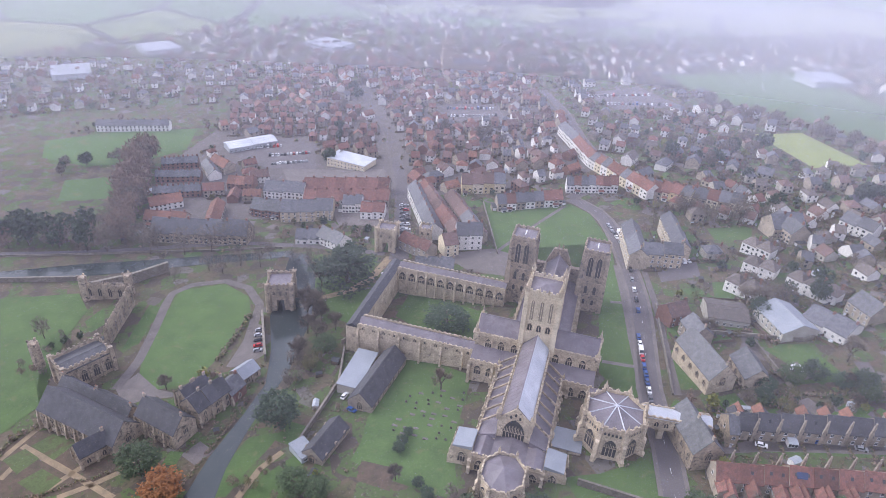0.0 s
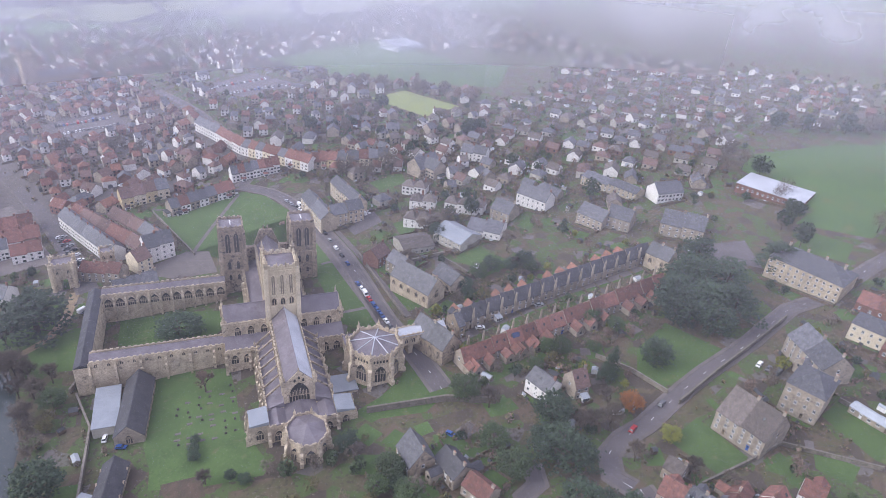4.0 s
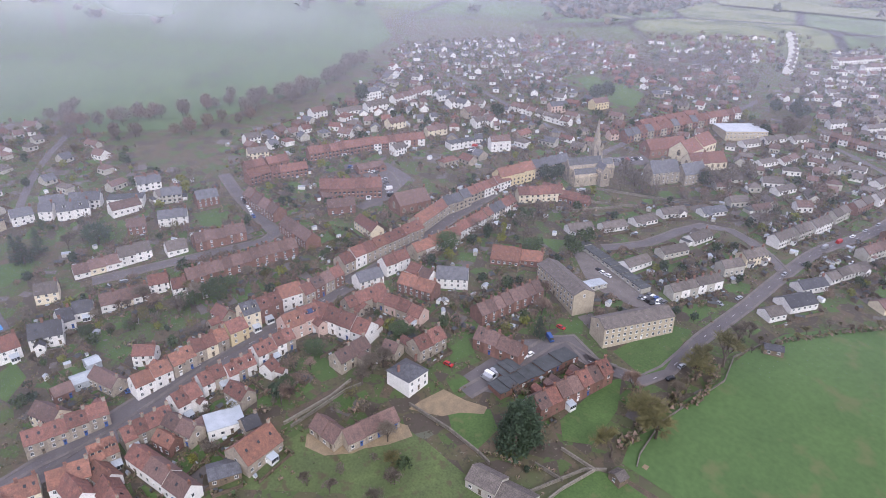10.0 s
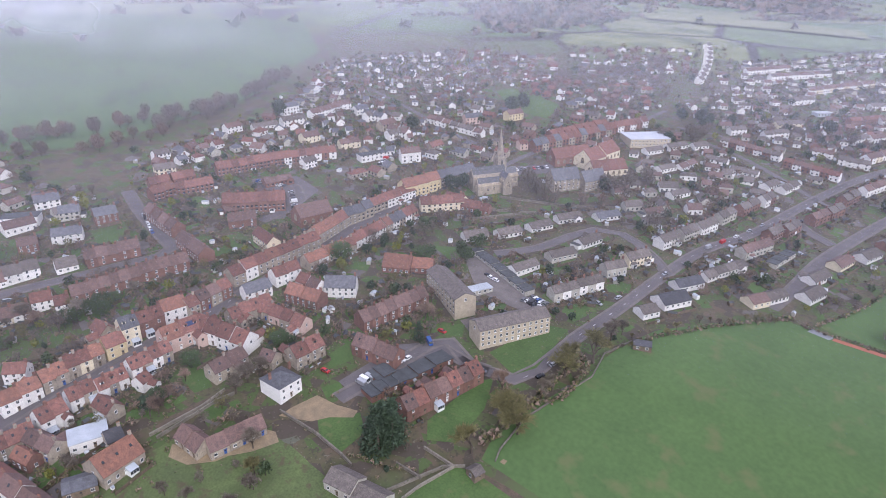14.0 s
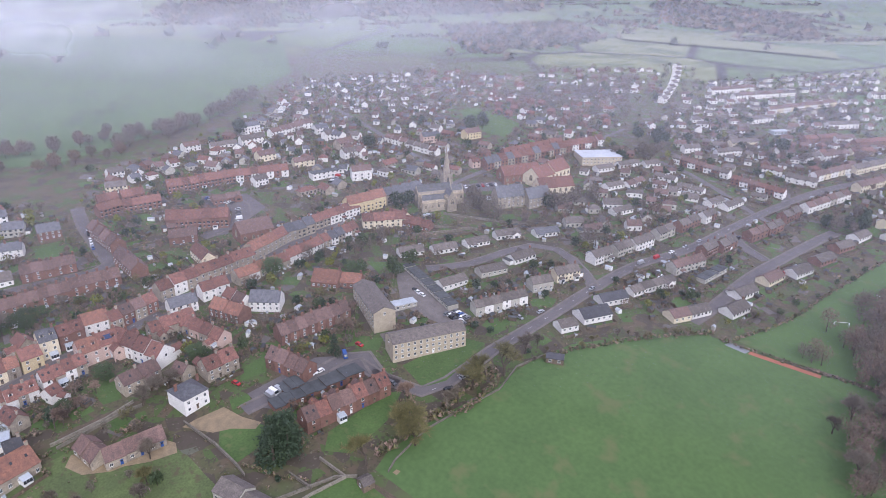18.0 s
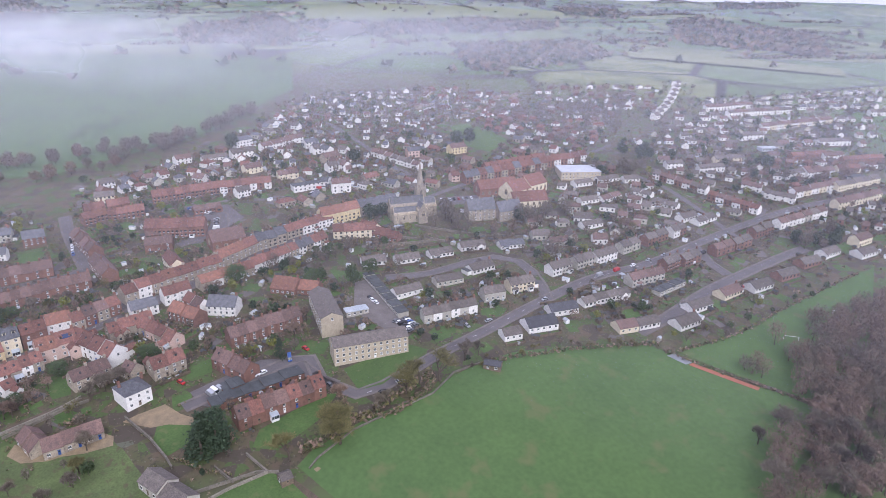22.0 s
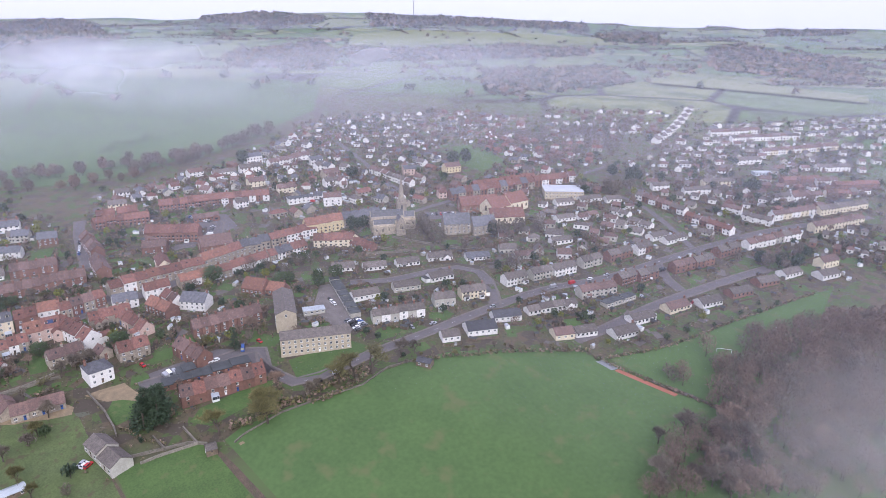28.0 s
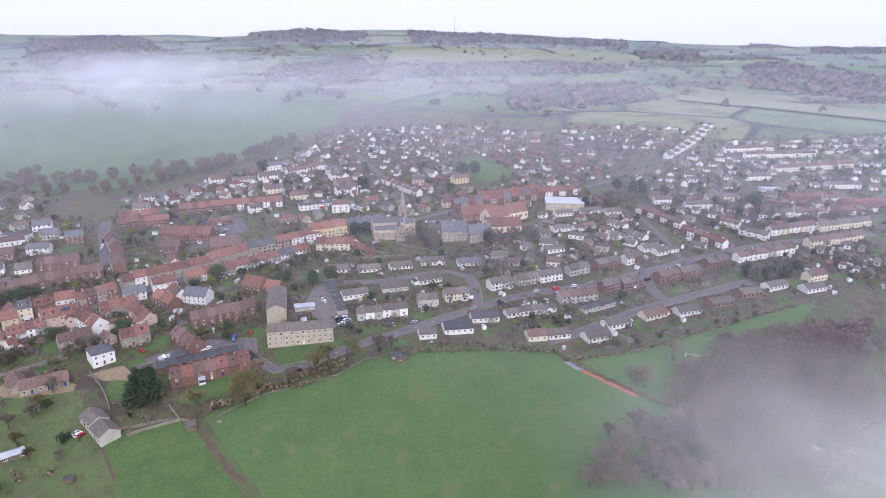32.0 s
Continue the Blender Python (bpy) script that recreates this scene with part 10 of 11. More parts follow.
hedge_line(1.6, 1.5, (-37.1, -381.5), (-60.1, -389.1), (-83.5, -397.4), (-100.7, -404.4))
hedge_line(1.6, 1.5, (-39.7, -387.4), (-48.4, -427.8), (-52.2, -485.2), (-59.1, -556))
hedge_line(2.5, 2, (118.6, -235.7), (117.8, -249.9), (117.4, -269))
hedge_line(2, 2, (6.2, -301.5), (-9.1, -340.8), (-29.2, -383.5))
hedge_line(1.5, 1.2, (34.6, -162), (23, -168.3), (13.7, -176))
hedge_line(2, 2, (-84.6, 224.6), (-79.7, 250.5), (-79.3, 260.3))
hedge_line(2, 2, (-151.2, 180.2), (-144.1, 187.5))
hedge_line(3, 2.5, (122.6, 195.4), (152.4, 198.4))
hedge_line(1.5, 1.5, (137.8, 187.1), (186.4, 183.9))
hedge_line(2, 2, (258.1, -82.6), (259.8, -98.6))
hedge_line(2, 1.6, (153, -175), (138.9, -182.4))
hedge_line(2.5, 2, (17, -223.1), (4.5, -243.9), (10.3, -270.5))
hedge_line(3, 3, (7.2, -203), (10, -234.6), (14.8, -272.6))

# ruined hall of the palace
ruined_hall(-139.4, 241.3, -141.6, 275.6, 11, 6)
ruined_hall(-168.8, 282.8, -148.1, 282.6, 9, 4)
ruin_turret(-163.9, 226.2, 14)
ruin_turret(-168.8, 282.8, 14)
ruin_turret(-147.8, 287.1, 12)

# open pasture beyond the town
patch('pasture', 0.05, (456.3, -118.4), (420.5, -187.8), (443.7, -264.7), (470.6, -342.7), (532.3, -415), (592.8, -496.5), (821.6, -610.1), (1083.7, -387.4), (1126.7, -236.2), name='pasture', label='wide pale green misty pasture')
patch('pasture', 0.05, (517.5, 97.8), (522.3, 76.1), (524.9, -31.5), (501.6, -101.7), (552.2, -147.6), (1030.5, -201.4), (887, 18.2), (776.5, 91.9), name='pasture', label='wide pale green misty pasture')
patch('pasture', 0.05, (327.5, 547.9), (388.8, 586.9), (445.6, 493), (385.5, 442.5), (338.4, 510.5), name='pasture', label='pale green meadow')

# leafless wood beside the playing field


def wood(n, kinds, lo, hi, *pts):
    """Trees scattered over a quarter of the plan."""
    xs, ys = [p[0] for p in pts], [p[1] for p in pts]
    while n:
        x, y = RNG.uniform(min(xs), max(xs)), RNG.uniform(min(ys), max(ys))
        if sum((ya > y) != (yb > y) and x < xa + (y - ya) * (xb - xa) / (yb - ya) for (xa, ya), (xb, yb) in zip(pts, pts[1:] + pts[:1])) % 2:
            n -= 1
            TWIGS.append((x, y, RNG.uniform(lo, hi), RNG.choice(kinds)))


wood(150, (0, 0, 1, 3), 9, 15, (325, 86), (445, 95), (594, 65), (721, 3), (688, -41), (549, 19), (438, 51), (337, 61))
wood(330, (0, 1, 1, 1), 9, 14, (-116.4, -327.3), (-103.3, -356.1), (-97.7, -396.6), (-74.9, -435.1), (-65.1, -483.7), (-79.1, -524.1), (-100.5, -564.7), (-170.1, -415.2))

wood(26, (0, 1, 2, 4), 3, 7, (2, 118), (50, 104), (58, 136), (10, 148))
wood(14, (1, 1, 0, 2), 2.5, 5, (-62, 148), (-38, 146), (-30, 160), (-52, 168))
wood(12, (0, 0, 2), 6, 9, (-52, 205), (-40, 205), (-38, 245), (-50, 248))
wood(16, (0, 1, 4), 2.5, 5, (-175, 215), (-160, 210), (-150, 245), (-165, 262))
hedge_line(1.2, 1.4, (-150, 150), (-128, 152), (-100, 164))
hedge_line(1.4, 1.6, (-146, 160), (-152, 176), (-146, 188))
hedge_line(1.3, 1.5, (-78, 150), (-70, 178), (-64, 198))

# built-up quarters filled between the rows
infill(14.8, 7.4, 3.2, 'white brick render stone', 'brown slate grey_tile red', (315.8, -191.9), (396.8, -268.9), (417.3, -343.1), (544.2, -488.8), (473.3, -680), (285.5, -743.6), (163.6, -569.3), (161, -449.5), (214.6, -414), (237.1, -364.6), (240.5, -324.9), (315.7, -240.3))
infill(14.8, 7.4, 3.2, 'white render render', 'grey_tile grey_tile brown', (156, -556.9), (270, -854.7), (171.3, -1083.7), (11.3, -599.4), (30.1, -486.5), (68.6, -415.9), (118.3, -425.4))
infill(13.9, 7.4, 2.9, 'white render brick', 'grey_tile brown grey_tile', (162.5, -485.7), (122.6, -607.6), (52.2, -637.3), (14.7, -560.7), (38.6, -483.7), (89.3, -428.1))
infill(11.5, 8.5, 5.4, 'stone white brick stone', 'red red slate brown orange', (-133.4, 400), (-165, 470), (-183.3, 631), (-123, 790.9), (111.6, 810.1), (143.6, 583.6), (147.1, 435.2), (104.6, 407.5), (48.7, 394), (-13.3, 421.3), fill=0.95)
infill(19, 10, 5.4, 'white stone render', 'slate brown grey_tile', (154.1, 446.2), (142.1, 603.2), (180.2, 801.6), (605.8, 851.5), (231.2, 255.3), (178.4, 221.9), (167.7, 308.7), (159.1, 338.7))
infill(24, 11, 5, 'white brick render', 'slate grey_tile brown red', (-367.9, 561.1), (-462.2, 733.5), (-333, 898.9), (-39.3, 1080.1), (215.5, 987.1), (111.6, 810.1), (-193.4, 648.4))
infill(15.7, 8.7, 3.6, 'stone white render', 'slate brown grey_tile', (154.5, 351.2), (248.6, 483.2), (387.6, 391.4), (435.9, 223.1), (291.1, 157.9), (194.6, 184.4), (162.8, 215.5), (148.7, 296.1))
infill(19.1, 7.8, 3.2, 'white brick render', 'slate grey_tile brown', (387.6, 391.4), (543.2, 493.7), (637.5, 200.8), (558, 138.7), (435.9, 223.1))
infill(13.1, 7.0, 3.1, 'white render brick render', 'brown grey_tile', (324.1, 53.6), (501.5, 73.9), (511.8, -32.4), (483.4, -97.2), (407.8, -132.2), (327.4, -123.6), (290.2, -48.9), (362.4, -41.6))

# yards and lanes of the old town
patch('pavement', -0.12, (-170, 380), (-190, 480), (-165, 600), (-60, 690), (120, 680), (140, 560), (145, 440), (60, 405), (-12, 400), (-60, 372), name='town_yards', label='worn paved yards and lanes of the old town')

# formal garden paths and small lawns by the palace
road(2.4, (-149.7, 170.1), (-144.7, 184.4), (-140.6, 191.4), key='gravel', walk=0)
road(2.4, (-145, 176.9), (-121.2, 163), (-99.4, 149.9), key='gravel', walk=0)
road(2.4, (-144.1, 160.4), (-141.2, 173.8), key='gravel', walk=0)
road(2.4, (-127.2, 151.4), (-117.6, 164.1), (-108.2, 173.2), key='gravel', walk=0)
road(2.4, (-119.2, 151), (-109.8, 155.9), (-101.4, 161.8), (-95.8, 171.1), key='gravel', walk=0)
road(2.4, (-140.6, 191.4), (-156.6, 206.7), key='gravel', walk=0)
patch('rough_grass', 0.07, (-148.6, 170), (-143.1, 175.3), (-135, 170), (-139.3, 162.7))
patch('rough_grass', 0.07, (-141.7, 176.7), (-136.3, 182.9), (-124.8, 177.1), (-129.2, 168.9))
patch('rough_grass', 0.07, (-137.1, 158.7), (-131.3, 164.9), (-121.3, 159.1), (-125.5, 151.8))
road(2.5, (-56.2, 147.5), (-51.4, 160.3), (-44.9, 168), key='gravel', walk=0)

# ---- gathered ground cover: lawns, beds, paving, shrubs and fences of the small gardens ----


def gathered(name, quads, key, lift, label):
    v, f = [], []
    for q in quads:
        n = len(v)
        ccw = sum(a.x * b.y - b.x * a.y for a, b in zip(q, q[1:] + q[:1])) > 0
        v += [(p.x, p.y, G(p.x, p.y) + lift + 0.002 * (n % 7)) for p in (q if ccw else q[::-1])]
        f.append((n, n + 1, n + 2, n + 3))
    return tagged(new(name, mesh(name, v, f, key)), label, name.replace("_", " "), kind="stuff")


# growth and small buildings in the ground left over round the houses
for hx, hy in HOMES:
    near = far_from_path(hx, hy)
    old_town = -250 < hx < 150 and hy > 380
    for _ in range(8 if old_town else 32 if near < 420 else 18):
        a, d = RNG.uniform(0, 6.28), RNG.uniform(5, 26)
        x, y = hx + d * math.cos(a), hy + d * math.sin(a)
        if not free(x, y):
            continue
        k = RNG.random()
        meadow = 2 < x < 66 and -196 < y < -84
        if meadow and k < 0.5:
            continue
        open_round = all(free(x + i, y + j) for i in (-3, 3) for j in (-3, 3))
        if k < 0.40 or not open_round:
            SHRUBS.append((x, y, RNG.choice((0.8, 1.1, 1.5, 2.0, 2.6) if open_round else (0.6, 0.9, 1.2))))
        elif k < 0.68:
            TWIGS.append((x, y, RNG.uniform(3.0, 7.5), RNG.choice((0, 0, 0, 1, 1, 1, 2, 4, 5) if RNG.random() < 0.85 else (3, 3))))
        elif meadow:
            continue
        elif k < 0.77:
            SHEDS.append((x, y, RNG.uniform(0, 180), RNG.uniform(1.8, 4.5), RNG.uniform(1.6, 3.0)))
        else:
            e = Vector((RNG.uniform(2, 5), 0))
            e.rotate(Matrix.Rotation(a, 2))
            n = Vector((-e.y, e.x)) * RNG.uniform(0.5, 1.2)
            (PAVED if RNG.random() < 0.35 else LAWNS).append([Vector((x, y)) + e + n, Vector((x, y)) - e + n, Vector((x, y)) - e - n, Vector((x, y)) + e - n])


# huts, caravans and greenhouses in the plots of the hillside
for hx, hy in HOMES:
    if hy < -270 and far_from_path(hx, hy) < 700:
        for _ in range(3):
            a, d = RNG.uniform(0, 6.28), RNG.uniform(7, 15)
            x, y = hx + d * math.cos(a), hy + d * math.sin(a)
            if free(x, y):
                SHEDS.append((x, y, RNG.uniform(0, 180), RNG.uniform(2.0, 4.5), RNG.uniform(1.8, 2.8)))

gathered("garden_lawns", LAWNS, "lawn", 0.035, "small green lawns behind the houses")
gathered("garden_beds", BEDS, "earth", 0.02, "bare brown garden beds")
gathered("garden_paving", PAVED, "pavement", 0.028, "pale paved patios and drives")


def shrub_stuff():
    r = random.Random(21)
    v, f = [], []
    for x, y, h in SHRUBS:
        d = far_from_path(x, y)
        z = G(x, y)
        for _ in range(18 if d < 300 else 9 if d < 600 else 5):
            a, rad = r.uniform(0, 6.28), h * 0.62 * math.sqrt(r.random())
            o = Vector((x + rad * math.cos(a), y + rad * math.sin(a), z + h * r.uniform(0.05, 1.0) * (1 - 0.5 * (rad / h) ** 2)))
            q = Euler((r.uniform(-1, 1), r.uniform(-1, 1), r.uniform(0, 6.3))).to_matrix()
            k = h * 0.32 if d < 300 else h * 0.45 if d < 600 else h * 0.6
            i = len(v)
            v += [tuple(o + q @ Vector(c)) for c in ((-k, -k * 0.6, 0), (k, -k * 0.6, 0), (0, k, 0))]
            f.append((i, i + 1, i + 2))
    me = mesh("shrubs", v, f, "hedge", "laurel", "moss_twig", "red_twig", slots=[RNG.choice((0, 0, 0, 1, 2, 3, 3)) for _ in f])
    return tagged(new("shrubs", me), "winter shrubs and hedges between the gardens", "shrubs", kind="stuff")


shrub_stuff()


def fence_stuff():
    s = Shape()
    for a, b in FENCES:
        d = b - a
        if d.length < 0.5:
            continue
        n = Vector((-d.y, d.x)).normalized() * 0.04
        g = [G(p.x, p.y) for p in (a, b)]
        q = [(a + n, g[0]), (a - n, g[0]), (b - n, g[1]), (b + n, g[1])]
        s.add([(p.x, p.y, z - 0.1) for p, z in q] + [(p.x, p.y, z + 1.6) for p, z in q], [(7, 6, 5, 4), (0, 4, 5, 1), (1, 5, 6, 2), (2, 6, 7, 3), (3, 7, 4, 0)])
    return tagged(new("garden_fences", s.mesh("garden_fences", "timber")), "dark timber fences between the gardens", "fence", kind="stuff")


fence_stuff()



def shed_stuff():
    s = Shape()
    for x, y, a, L, w in SHEDS:
        q = Shape()
        e = 1.9 if L > 1.7 else 0.9
        q.gable(-L / 2, L / 2, w, -0.6, e, e + 0.6, 0)
        q.slab_roof(-L / 2 - 0.1, L / 2 + 0.1, w, e, e + 0.6, 0.15, 0.06, 1)
        m, slot = pose(x, y, G(x, y), 0, 0, a), RNG.choice((0, 0, 0, 0, 0, 2, 0, 4))
        s.add([m @ Vector(p) for p in q.v], q.f)
        s.s[-len(q.f):] = [k + slot for k in q.s]
    return tagged(new("garden_sheds", s.mesh("garden_sheds", "timber", "felt", "render", "tin", "frame_white", "tin")), "small timber garden sheds", "sheds", kind="stuff")


shed_stuff()


def twig_stuff():
    """Small and far trees, joined: a stem, and a loose crown of fine slivers."""
    r = random.Random(31)
    s = Shape()
    for x, y, h, kind in TWIGS:
        d = far_from_path(x, y)
        z = G(x, y)
        tube(s, (x, y, z - 0.3), (x + r.gauss(0, 0.03 * h), y + r.gauss(0, 0.03 * h), z + h * 0.55), 0.025 * h, 0.01 * h, 3, 7)
        n = 105 if d < 420 else 60 if d < 800 else 34
        if h > 8.9:
            n = 260 if d < 700 else 130
        leafy = kind in (3, 4, 5, 6)
        sx, sy, sk = r.uniform(0.7, 1.25), r.uniform(0.7, 1.25), r.uniform(-1, 1)
        for _ in range(n):
            e = Vector((r.gauss(0, 1), r.gauss(0, 1), r.gauss(0, 1))).normalized() * r.random() ** 0.4
            o = Vector((x + (e.x * sx + 0.15 * e.z * sk) * h * 0.40, y + e.y * sy * h * 0.40, z + h * (0.6 + e.z * 0.38)))
            q = Euler((r.uniform(-1.3, 1.3), r.uniform(-1.3, 1.3), r.uniform(0, 6.3))).to_matrix()
            k = h * (0.13 if leafy else 0.17) * (1 if d < 420 else 1.35)
            t = k * (0.7 if leafy else 0.16 if d < 420 else 0.26)
            if h > 8.9:
                k, t = k * 0.6, t * (0.6 if leafy else 0.45)
            s.add([o - q @ Vector((k, t * 0.6, 0)), o + q @ Vector((k, -t * 0.6, 0)), o + q @ Vector((0, t, 0))], [(0, 1, 2)], kind)
    return tagged(new("far_trees", s.mesh("far_trees", "twig", "red_twig", "moss_twig", "evergreen", "laurel", "lime_leaf", "copper_leaf", "bark")), "small garden trees and trees far off", "trees", kind="stuff")


twig_stuff()
tagged(new("far_houses", FAR.mesh("far_houses", *FAR_KEYS)), "rows of far houses with tiled and slate roofs", "houses", kind="stuff")

# ---- far woods and hedgerows of the hills ----


def far_woods():
    r = random.Random(5)
    v, f = [], []

    def clump(x, y, h):
        z = ground_at(x, y)
        for _ in range(6):
            a, rad = r.uniform(0, 6.28), h * 0.8 * r.random()
            o = Vector((x + rad * math.cos(a), y + rad * math.sin(a), z + h * r.uniform(0.1, 0.8)))
            q = Euler((r.uniform(-1.2, 1.2), r.uniform(-1.2, 1.2), r.uniform(0, 6.3))).to_matrix()
            k = h * 0.62
            i = len(v)
            v.extend(tuple(o + q @ Vector(c)) for c in ((-k, -k * 0.6, 0), (k, -k * 0.6, 0), (0, k, 0)))
            f.append((i, i + 1, i + 2))

    def grove(gap, h, *pts):
        """A wood over a stretch of the hills, ragged at its edge."""
        xs, ys = [p[0] for p in pts], [p[1] for p in pts]
        y = min(ys)
        while y < max(ys):
            x = min(xs)
            while x < max(xs):
                px, py = x + r.uniform(-gap, gap), y + r.uniform(-gap, gap)
                x += gap
                if sum((ya > py) != (yb > py) and px < xa + (py - ya) * (xb - xa) / (yb - ya) for (xa, ya), (xb, yb) in zip(pts, pts[1:] + pts[:1])) % 2 and noise.noise((px / 90, py / 90, 3.0)) > -0.35:
                    clump(px, py, h * r.uniform(0.7, 1.2))
            y += gap

    grove(20, 17, (3809, -76), (3398, -544), (2133, -501), (2014, -386), (2067, -239), (2158, -95))
    grove(19, 16, (3344, -1070), (3197, -1323), (2926, -1582), (2505, -1338), (2667, -1192), (2863, -997))
    grove(14, 13, (1665, -697), (1867, -1062), (1552, -998), (1040, -706), (1290, -589))
    grove(20, 17, (2851, -1768), (2760, -2080), (2109, -2575), (1924, -2389), (2108, -2218), (2391, -1850), (2391, -1556))
    grove(14, 14, (1654, -1084), (1583, -1299), (1476, -1598), (1325, -1587), (1149, -1626), (1060, -1386), (1090, -1220), (1190, -1048), (1400, -934))
    grove(14, 15, (1034, -1990), (1001, -2111), (843, -2063), (588, -1923), (447, -1705), (330, -1430), (468, -1488), (628, -1445))
    grove(12, 11, (859, -983), (747, -1228), (556, -1099), (534, -952), (532, -829), (562, -775))
    grove(17, 14, (1857, -2356), (1528, -2358), (1197, -2011), (1380, -1891))
    grove(26, 15, (1707, -3419), (1710, -4055), (1460, -3831), (1439, -2982))
    grove(14, 13, (2073, -96), (1999, -308), (1762, -357), (1784, -173))
    grove(15, 13, (1150, 300), (1420, 520), (1330, 700), (1060, 560))
    grove(15, 13, (-120, 1180), (340, 1230), (420, 1330), (-60, 1300))
    for _ in range(110):
        u, s = r.uniform(1000, 3300), r.uniform(-1800, 1800)
        da, L = (r.choice((0.2, 1.7)) + r.uniform(-0.3, 0.3)), r.uniform(120, 420)
        for k in range(int(L / 7)):
            uu, ss = u + math.cos(da) * k * 7, s + math.sin(da) * k * 7
            clump(MID.x + UX * uu - UY * ss, MID.y + UY * uu + UX * ss, r.uniform(4, 9))
    for _ in range(320):
        u, s = r.uniform(900, 3300), r.uniform(-2000, 2000)
        clump(MID.x + UX * u - UY * s, MID.y + UY * u + UX * s, r.uniform(8, 15))
    return tagged(new("far_woods", mesh("far_woods", v, f, "twig", "red_twig", "evergreen", slots=[RNG.choice((0, 0, 1, 2, 2)) for _ in f])), "far leafless woods and hedgerows on the hills", "woods", kind="stuff")


def ground_at(x, y):
    z = G(x, y)
    rr = math.hypot(x - MID.x, y - MID.y)
    if rr > 1100:
        z += smooth(1100, 2600, rr) * (26 * noise.noise((x / 800, y / 800, 0.3)) + 14 * noise.noise((x / 330, y / 330, 4.0)))
    return z


far_woods()


def far_field(key, label, *pts):
    """A field of the hills, laid over the rolling ground."""
    bm = bmesh.new()
    bm.faces.new([bm.verts.new((x, y, 0)) for x, y in pts])
    bmesh.ops.triangulate(bm, faces=bm.faces[:])
    for _ in range(4):
        bmesh.ops.subdivide_edges(bm, edges=[e for e in bm.edges if e.calc_length() > 60], cuts=1, use_grid_fill=True)
    bmesh.ops.triangulate(bm, faces=bm.faces[:])
    bmesh.ops.recalc_face_normals(bm, faces=bm.faces[:])
    for q in bm.verts:
        q.co.z = ground_at(q.co.x, q.co.y) + 3.0
    me = bpy.data.meshes.new("field")
    bm.to_mesh(me)
    bm.free()
    me.materials.append(M[key])
    return tagged(new("field", me), label, "field", kind="structure")


far_field("pale_field", "pale yellow-green hill pasture", (2134, -1345), (2120, -1633), (1996, -2121), (1463, -1976), (1239, -1952), (1476, -1622), (1683, -1362), (1784, -1128))
far_field("pale_field", "pale yellow-green hill pasture", (2647, -1318), (2721, -1608), (2504, -1587), (2331, -1288))
far_field("pasture", "green hillside field", (2149, -538), (2492, -849), (2340, -895), (1954, -710), (1969, -507))
far_field("pasture", "green field below the wood", (1042, -1537), (900, -1684), (757, -1562), (783, -1265))
far_field("pale_field", "pale green strip of pasture behind the estate", (626, -1226), (250, -1289), (213, -1212), (530, -1113))
far_field("gravel", "pale bare track on the hillside", (1856, -1047), (1970, -1195), (1891, -1168), (1801, -1034))


def mast():
    x, y = MID.x + 0.8371 * 3950 / 1.0, MID.y - 0.5461 * 3950
    s = Shape()
    tube(s, (0, 0, -5), (0, 0, 95), 2.2, 1.2, 6)
    ob = new("radio_mast", s.mesh("radio_mast", "steel"))
    ob.location = (x, y, ground_at(x, y))
    return tagged(ob, "slender steel radio mast on the hilltop", "mast")


mast()

# ---- mist: thin tinted sheets round the town that stand in for haze, and low banks ----


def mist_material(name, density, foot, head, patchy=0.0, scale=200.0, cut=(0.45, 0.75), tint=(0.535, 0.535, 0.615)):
    """A mist sheet with the haze colour put into its tint: mostly clear, thickening above the ground over foot metres
    and thinning towards head.
    """
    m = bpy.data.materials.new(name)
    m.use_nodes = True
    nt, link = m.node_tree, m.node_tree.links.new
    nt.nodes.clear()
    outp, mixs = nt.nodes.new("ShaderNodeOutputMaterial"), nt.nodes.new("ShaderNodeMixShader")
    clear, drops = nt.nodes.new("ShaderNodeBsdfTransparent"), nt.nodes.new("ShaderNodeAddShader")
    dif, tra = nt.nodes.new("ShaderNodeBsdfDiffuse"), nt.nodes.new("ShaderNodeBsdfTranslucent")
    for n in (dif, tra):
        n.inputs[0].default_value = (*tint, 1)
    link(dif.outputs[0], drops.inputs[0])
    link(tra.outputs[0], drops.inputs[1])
    at = nt.nodes.new("ShaderNodeAttribute")
    at.attribute_name = "thick"
    fac = at.outputs["Fac"]
    mul = nt.nodes.new("ShaderNodeMath")
    mul.operation = "MULTIPLY"
    mul.inputs[1].default_value = density
    link(fac, mul.inputs[0])
    fac = mul.outputs[0]
    if patchy:
        geo, nz, rg = nt.nodes.new("ShaderNodeNewGeometry"), nt.nodes.new("ShaderNodeTexNoise"), nt.nodes.new("ShaderNodeMapRange")
        nz.inputs["Scale"].default_value, nz.inputs["Detail"].default_value = 1 / scale, 5
        link(geo.outputs["Position"], nz.inputs["Vector"])
        rg.inputs[1].default_value, rg.inputs[2].default_value, rg.inputs[3].default_value = cut[0], cut[1], 1 - patchy
        rg.interpolation_type = "SMOOTHSTEP"
        link(nz.outputs[0], rg.inputs[0])
        m2 = nt.nodes.new("ShaderNodeMath")
        m2.operation = "MULTIPLY"
        link(fac, m2.inputs[0])
        link(rg.outputs[0], m2.inputs[1])
        fac = m2.outputs[0]
    link(fac, mixs.inputs[0])
    link(clear.outputs[0], mixs.inputs[1])
    link(drops.outputs[0], mixs.inputs[2])
    link(mixs.outputs[0], outp.inputs[0])
    return m


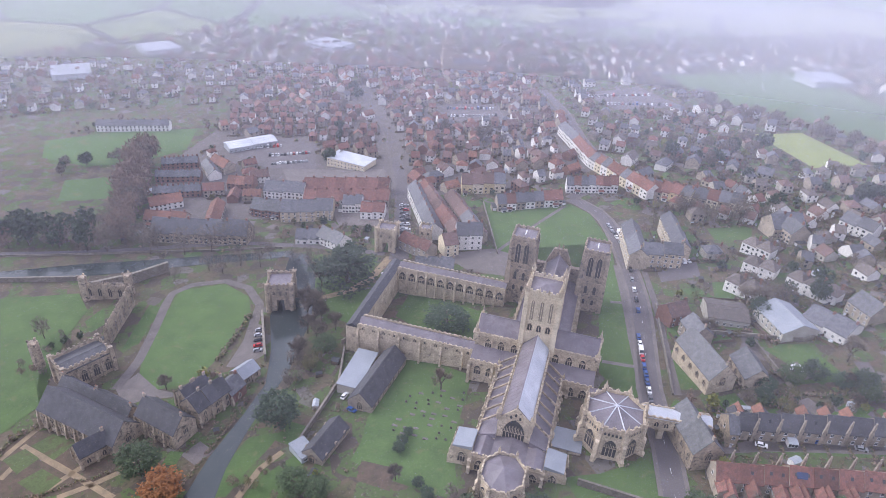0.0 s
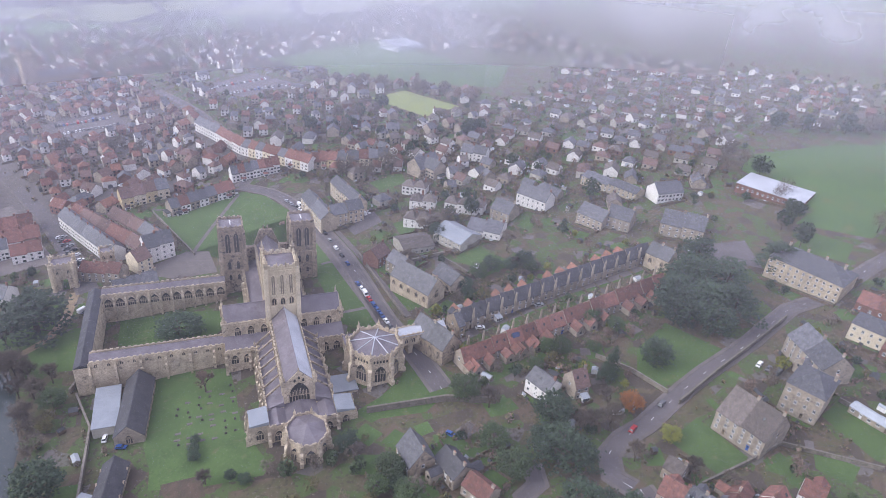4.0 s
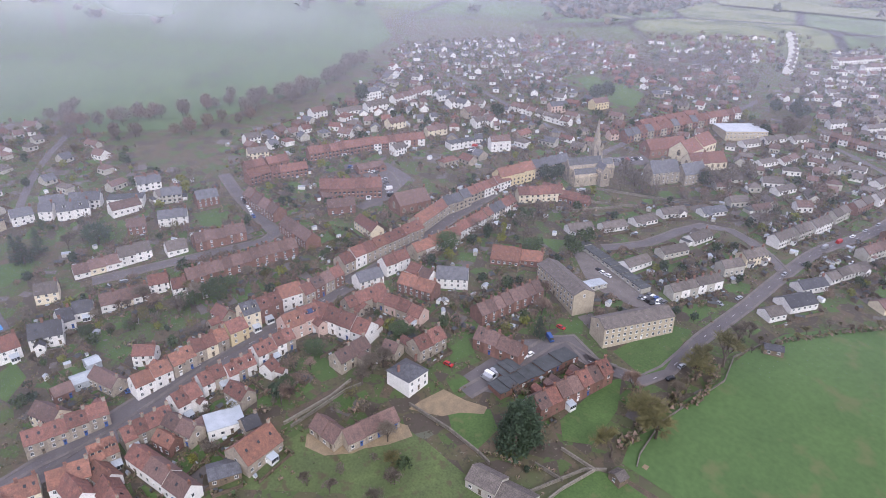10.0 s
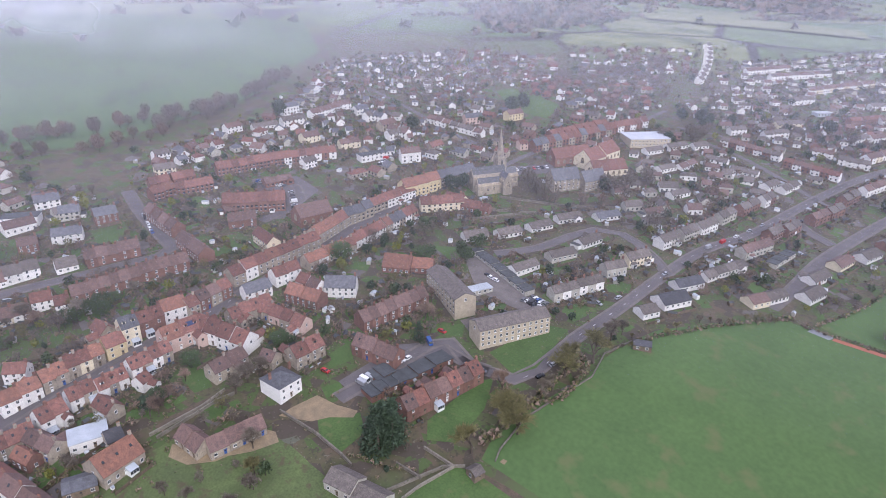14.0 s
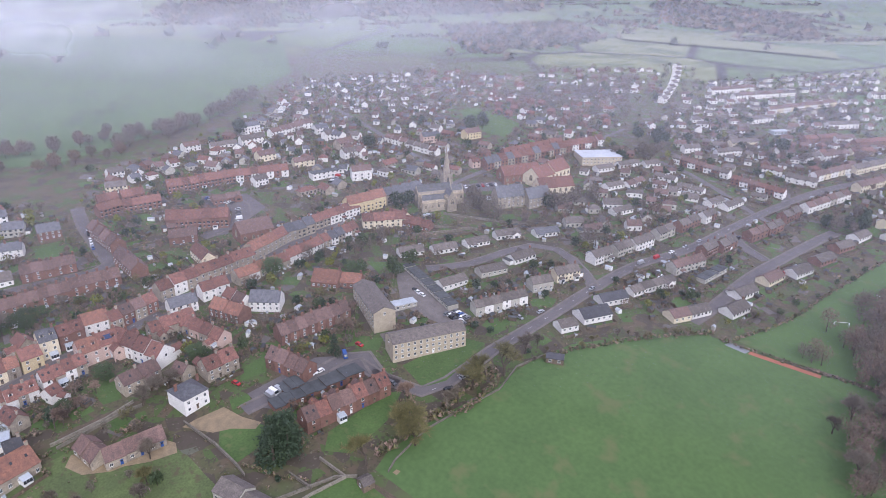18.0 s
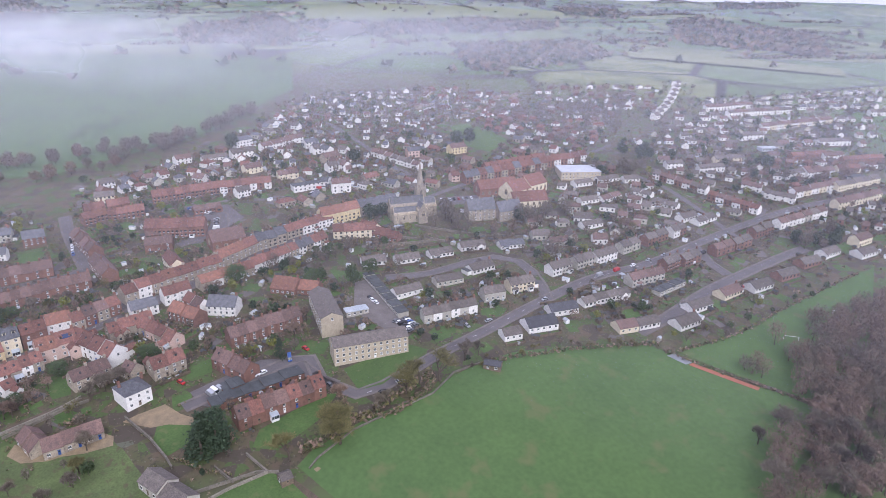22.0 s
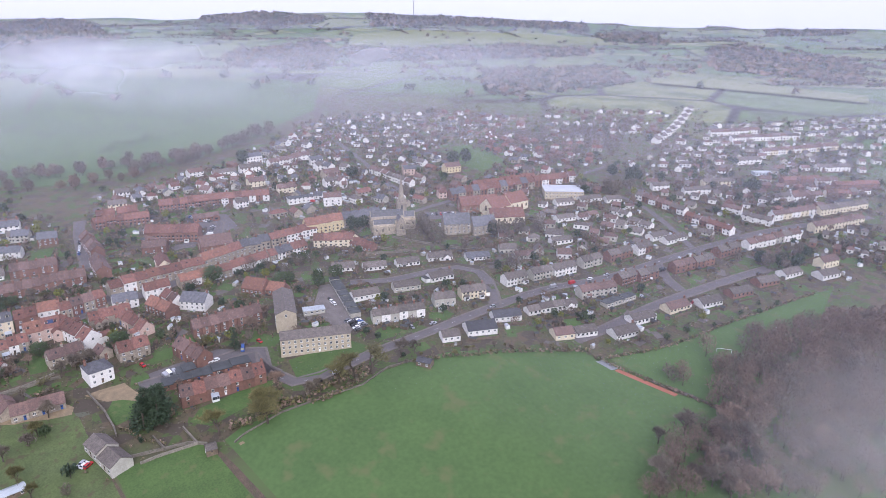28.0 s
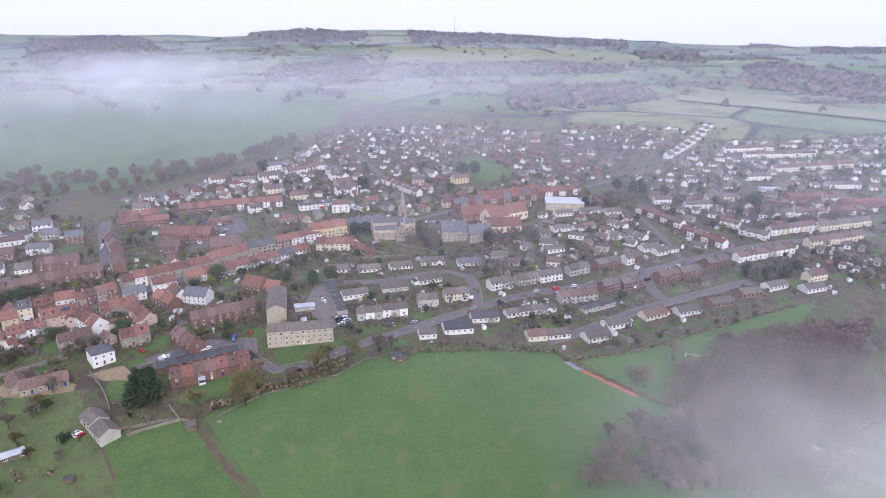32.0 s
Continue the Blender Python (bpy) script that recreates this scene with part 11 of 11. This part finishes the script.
def veil(radius, nxt, density, top=185.0, hills=0.42):
    """A ring-shaped sheet round the flight that stands in for mist and haze: clear at the ground, full above the line
    of sight to the next ring; it lies in the low ground and leaves the hills free.
    """
    n = 120
    v, f, w = [], [], []
    levels = ((-0.2, 0.0), (0.0, 0.0), (0.5, 0.5), (1.0, 1.0), (1.6, 1.0), (None, 0.0))
    for i in range(n):
        a = 2 * math.pi * i / n
        x, y = MID.x + radius * math.cos(a), MID.y + radius * math.sin(a)
        g = G(x, y)
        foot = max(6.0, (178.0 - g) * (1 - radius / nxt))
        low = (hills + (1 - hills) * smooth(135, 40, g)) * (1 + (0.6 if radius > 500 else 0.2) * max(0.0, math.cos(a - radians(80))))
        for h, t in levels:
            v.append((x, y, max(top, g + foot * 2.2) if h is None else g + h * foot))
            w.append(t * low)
    k = len(levels)
    for i in range(n):
        j = (i + 1) % n
        f += [(i * k + q, j * k + q, j * k + q + 1, i * k + q + 1) for q in range(k - 1)]
    me = bpy.data.meshes.new("mist")
    me.from_pydata(v, [], f)
    me.attributes.new("thick", "FLOAT", "POINT").data.foreach_set("value", w)
    # far rings get a bluer tint: distance haze painted as colour
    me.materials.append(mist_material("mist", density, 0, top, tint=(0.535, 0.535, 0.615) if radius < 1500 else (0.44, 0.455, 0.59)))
    me.polygons.foreach_set("use_smooth", [True] * len(f))
    return tagged(new("mist", me), "tinted see-through sheet standing in for thin winter mist and haze over the town", "mist", kind="stuff")


# rings build up haze with depth; the nearest ones lift the dark tones
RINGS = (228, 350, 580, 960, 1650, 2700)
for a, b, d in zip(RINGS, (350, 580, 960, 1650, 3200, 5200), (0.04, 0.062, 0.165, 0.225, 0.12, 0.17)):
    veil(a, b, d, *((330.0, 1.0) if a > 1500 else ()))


def drift(radius, a0, a1, base, top, density, scale, cut):
    """A trailing scarf of thicker mist over the meadows, from bearing a0 to a1, ragged above and below."""
    n, rows = 60, 8
    v, f, w = [], [], []
    for i in range(n + 1):
        t = i / n
        a = radians(a0 + (a1 - a0) * t)
        for k in range(rows + 1):
            h = k / rows
            rr = radius * (1 + 0.10 * math.sin(3 * a + 1) + 0.12 * h)
            x, y = MID.x + rr * math.cos(a), MID.y + rr * math.sin(a)
            v.append((x, y, G(x, y) + base + (top - base) * h))
            w.append(min(1.0, 3 * min(t, 1 - t)) * math.sin(math.pi * h) ** 1.3)
    for i in range(n):
        f += [(i * (rows + 1) + k, (i + 1) * (rows + 1) + k, (i + 1) * (rows + 1) + k + 1, i * (rows + 1) + k + 1) for k in range(rows)]
    me = bpy.data.meshes.new("mist_bank")
    me.from_pydata(v, [], f)
    me.attributes.new("thick", "FLOAT", "POINT").data.foreach_set("value", w)
    me.materials.append(mist_material("mist_bank", density, 0, 0, 1.0, scale, cut, (0.465, 0.47, 0.54)))
    me.polygons.foreach_set("use_smooth", [True] * len(f))
    return tagged(new("mist_bank", me), "drifting scarf of white mist over the meadows", "mist", kind="stuff")


drift(800, -48, 75, 2, 75, 0.56, 190, (0.28, 0.70))
drift(1120, -62, 104, 2, 84, 0.66, 260, (0.26, 0.66))


def bank(x, y, lift, rx, ry, turn, density, scale, cut, sheets=2, rise=14.0):
    """A low bank of thicker mist: shallow domed sheets, thinning to nothing at the edge."""
    n, rings = 40, 10
    for s in range(sheets):
        v, f, w = [], [], []
        for k in range(rings + 1):
            t = k / rings
            for i in range(n):
                a = 2 * math.pi * i / n
                q = Matrix.Rotation(radians(turn), 2) @ Vector((rx * t * math.cos(a), ry * t * math.sin(a)))
                px, py = x + q.x, y + q.y
                v.append((px, py, G(px, py) + lift + s * rise + 0.35 * rise * (1 - t * t)))
                w.append((1 - t * t) ** 1.5)
        for k in range(rings):
            for i in range(n):
                j = (i + 1) % n
                f.append((k * n + i, (k + 1) * n + i, (k + 1) * n + j, k * n + j))
        me = bpy.data.meshes.new("mist_bank")
        me.from_pydata(v, [], f)
        me.attributes.new("thick", "FLOAT", "POINT").data.foreach_set("value", w)
        me.materials.append(mist_material("mist_bank", density, 0, 0, 1.0, scale, cut, (0.51, 0.50, 0.50)))
        me.polygons.foreach_set("use_smooth", [True] * len(f))
        tagged(new("mist_bank", me), "drifting bank of white mist over the low ground", "mist", kind="stuff")


bank(-239.5, -279.6, 100, 66, 56, 20, 0.5, 46, (0.0, 0.85), sheets=2, rise=14)
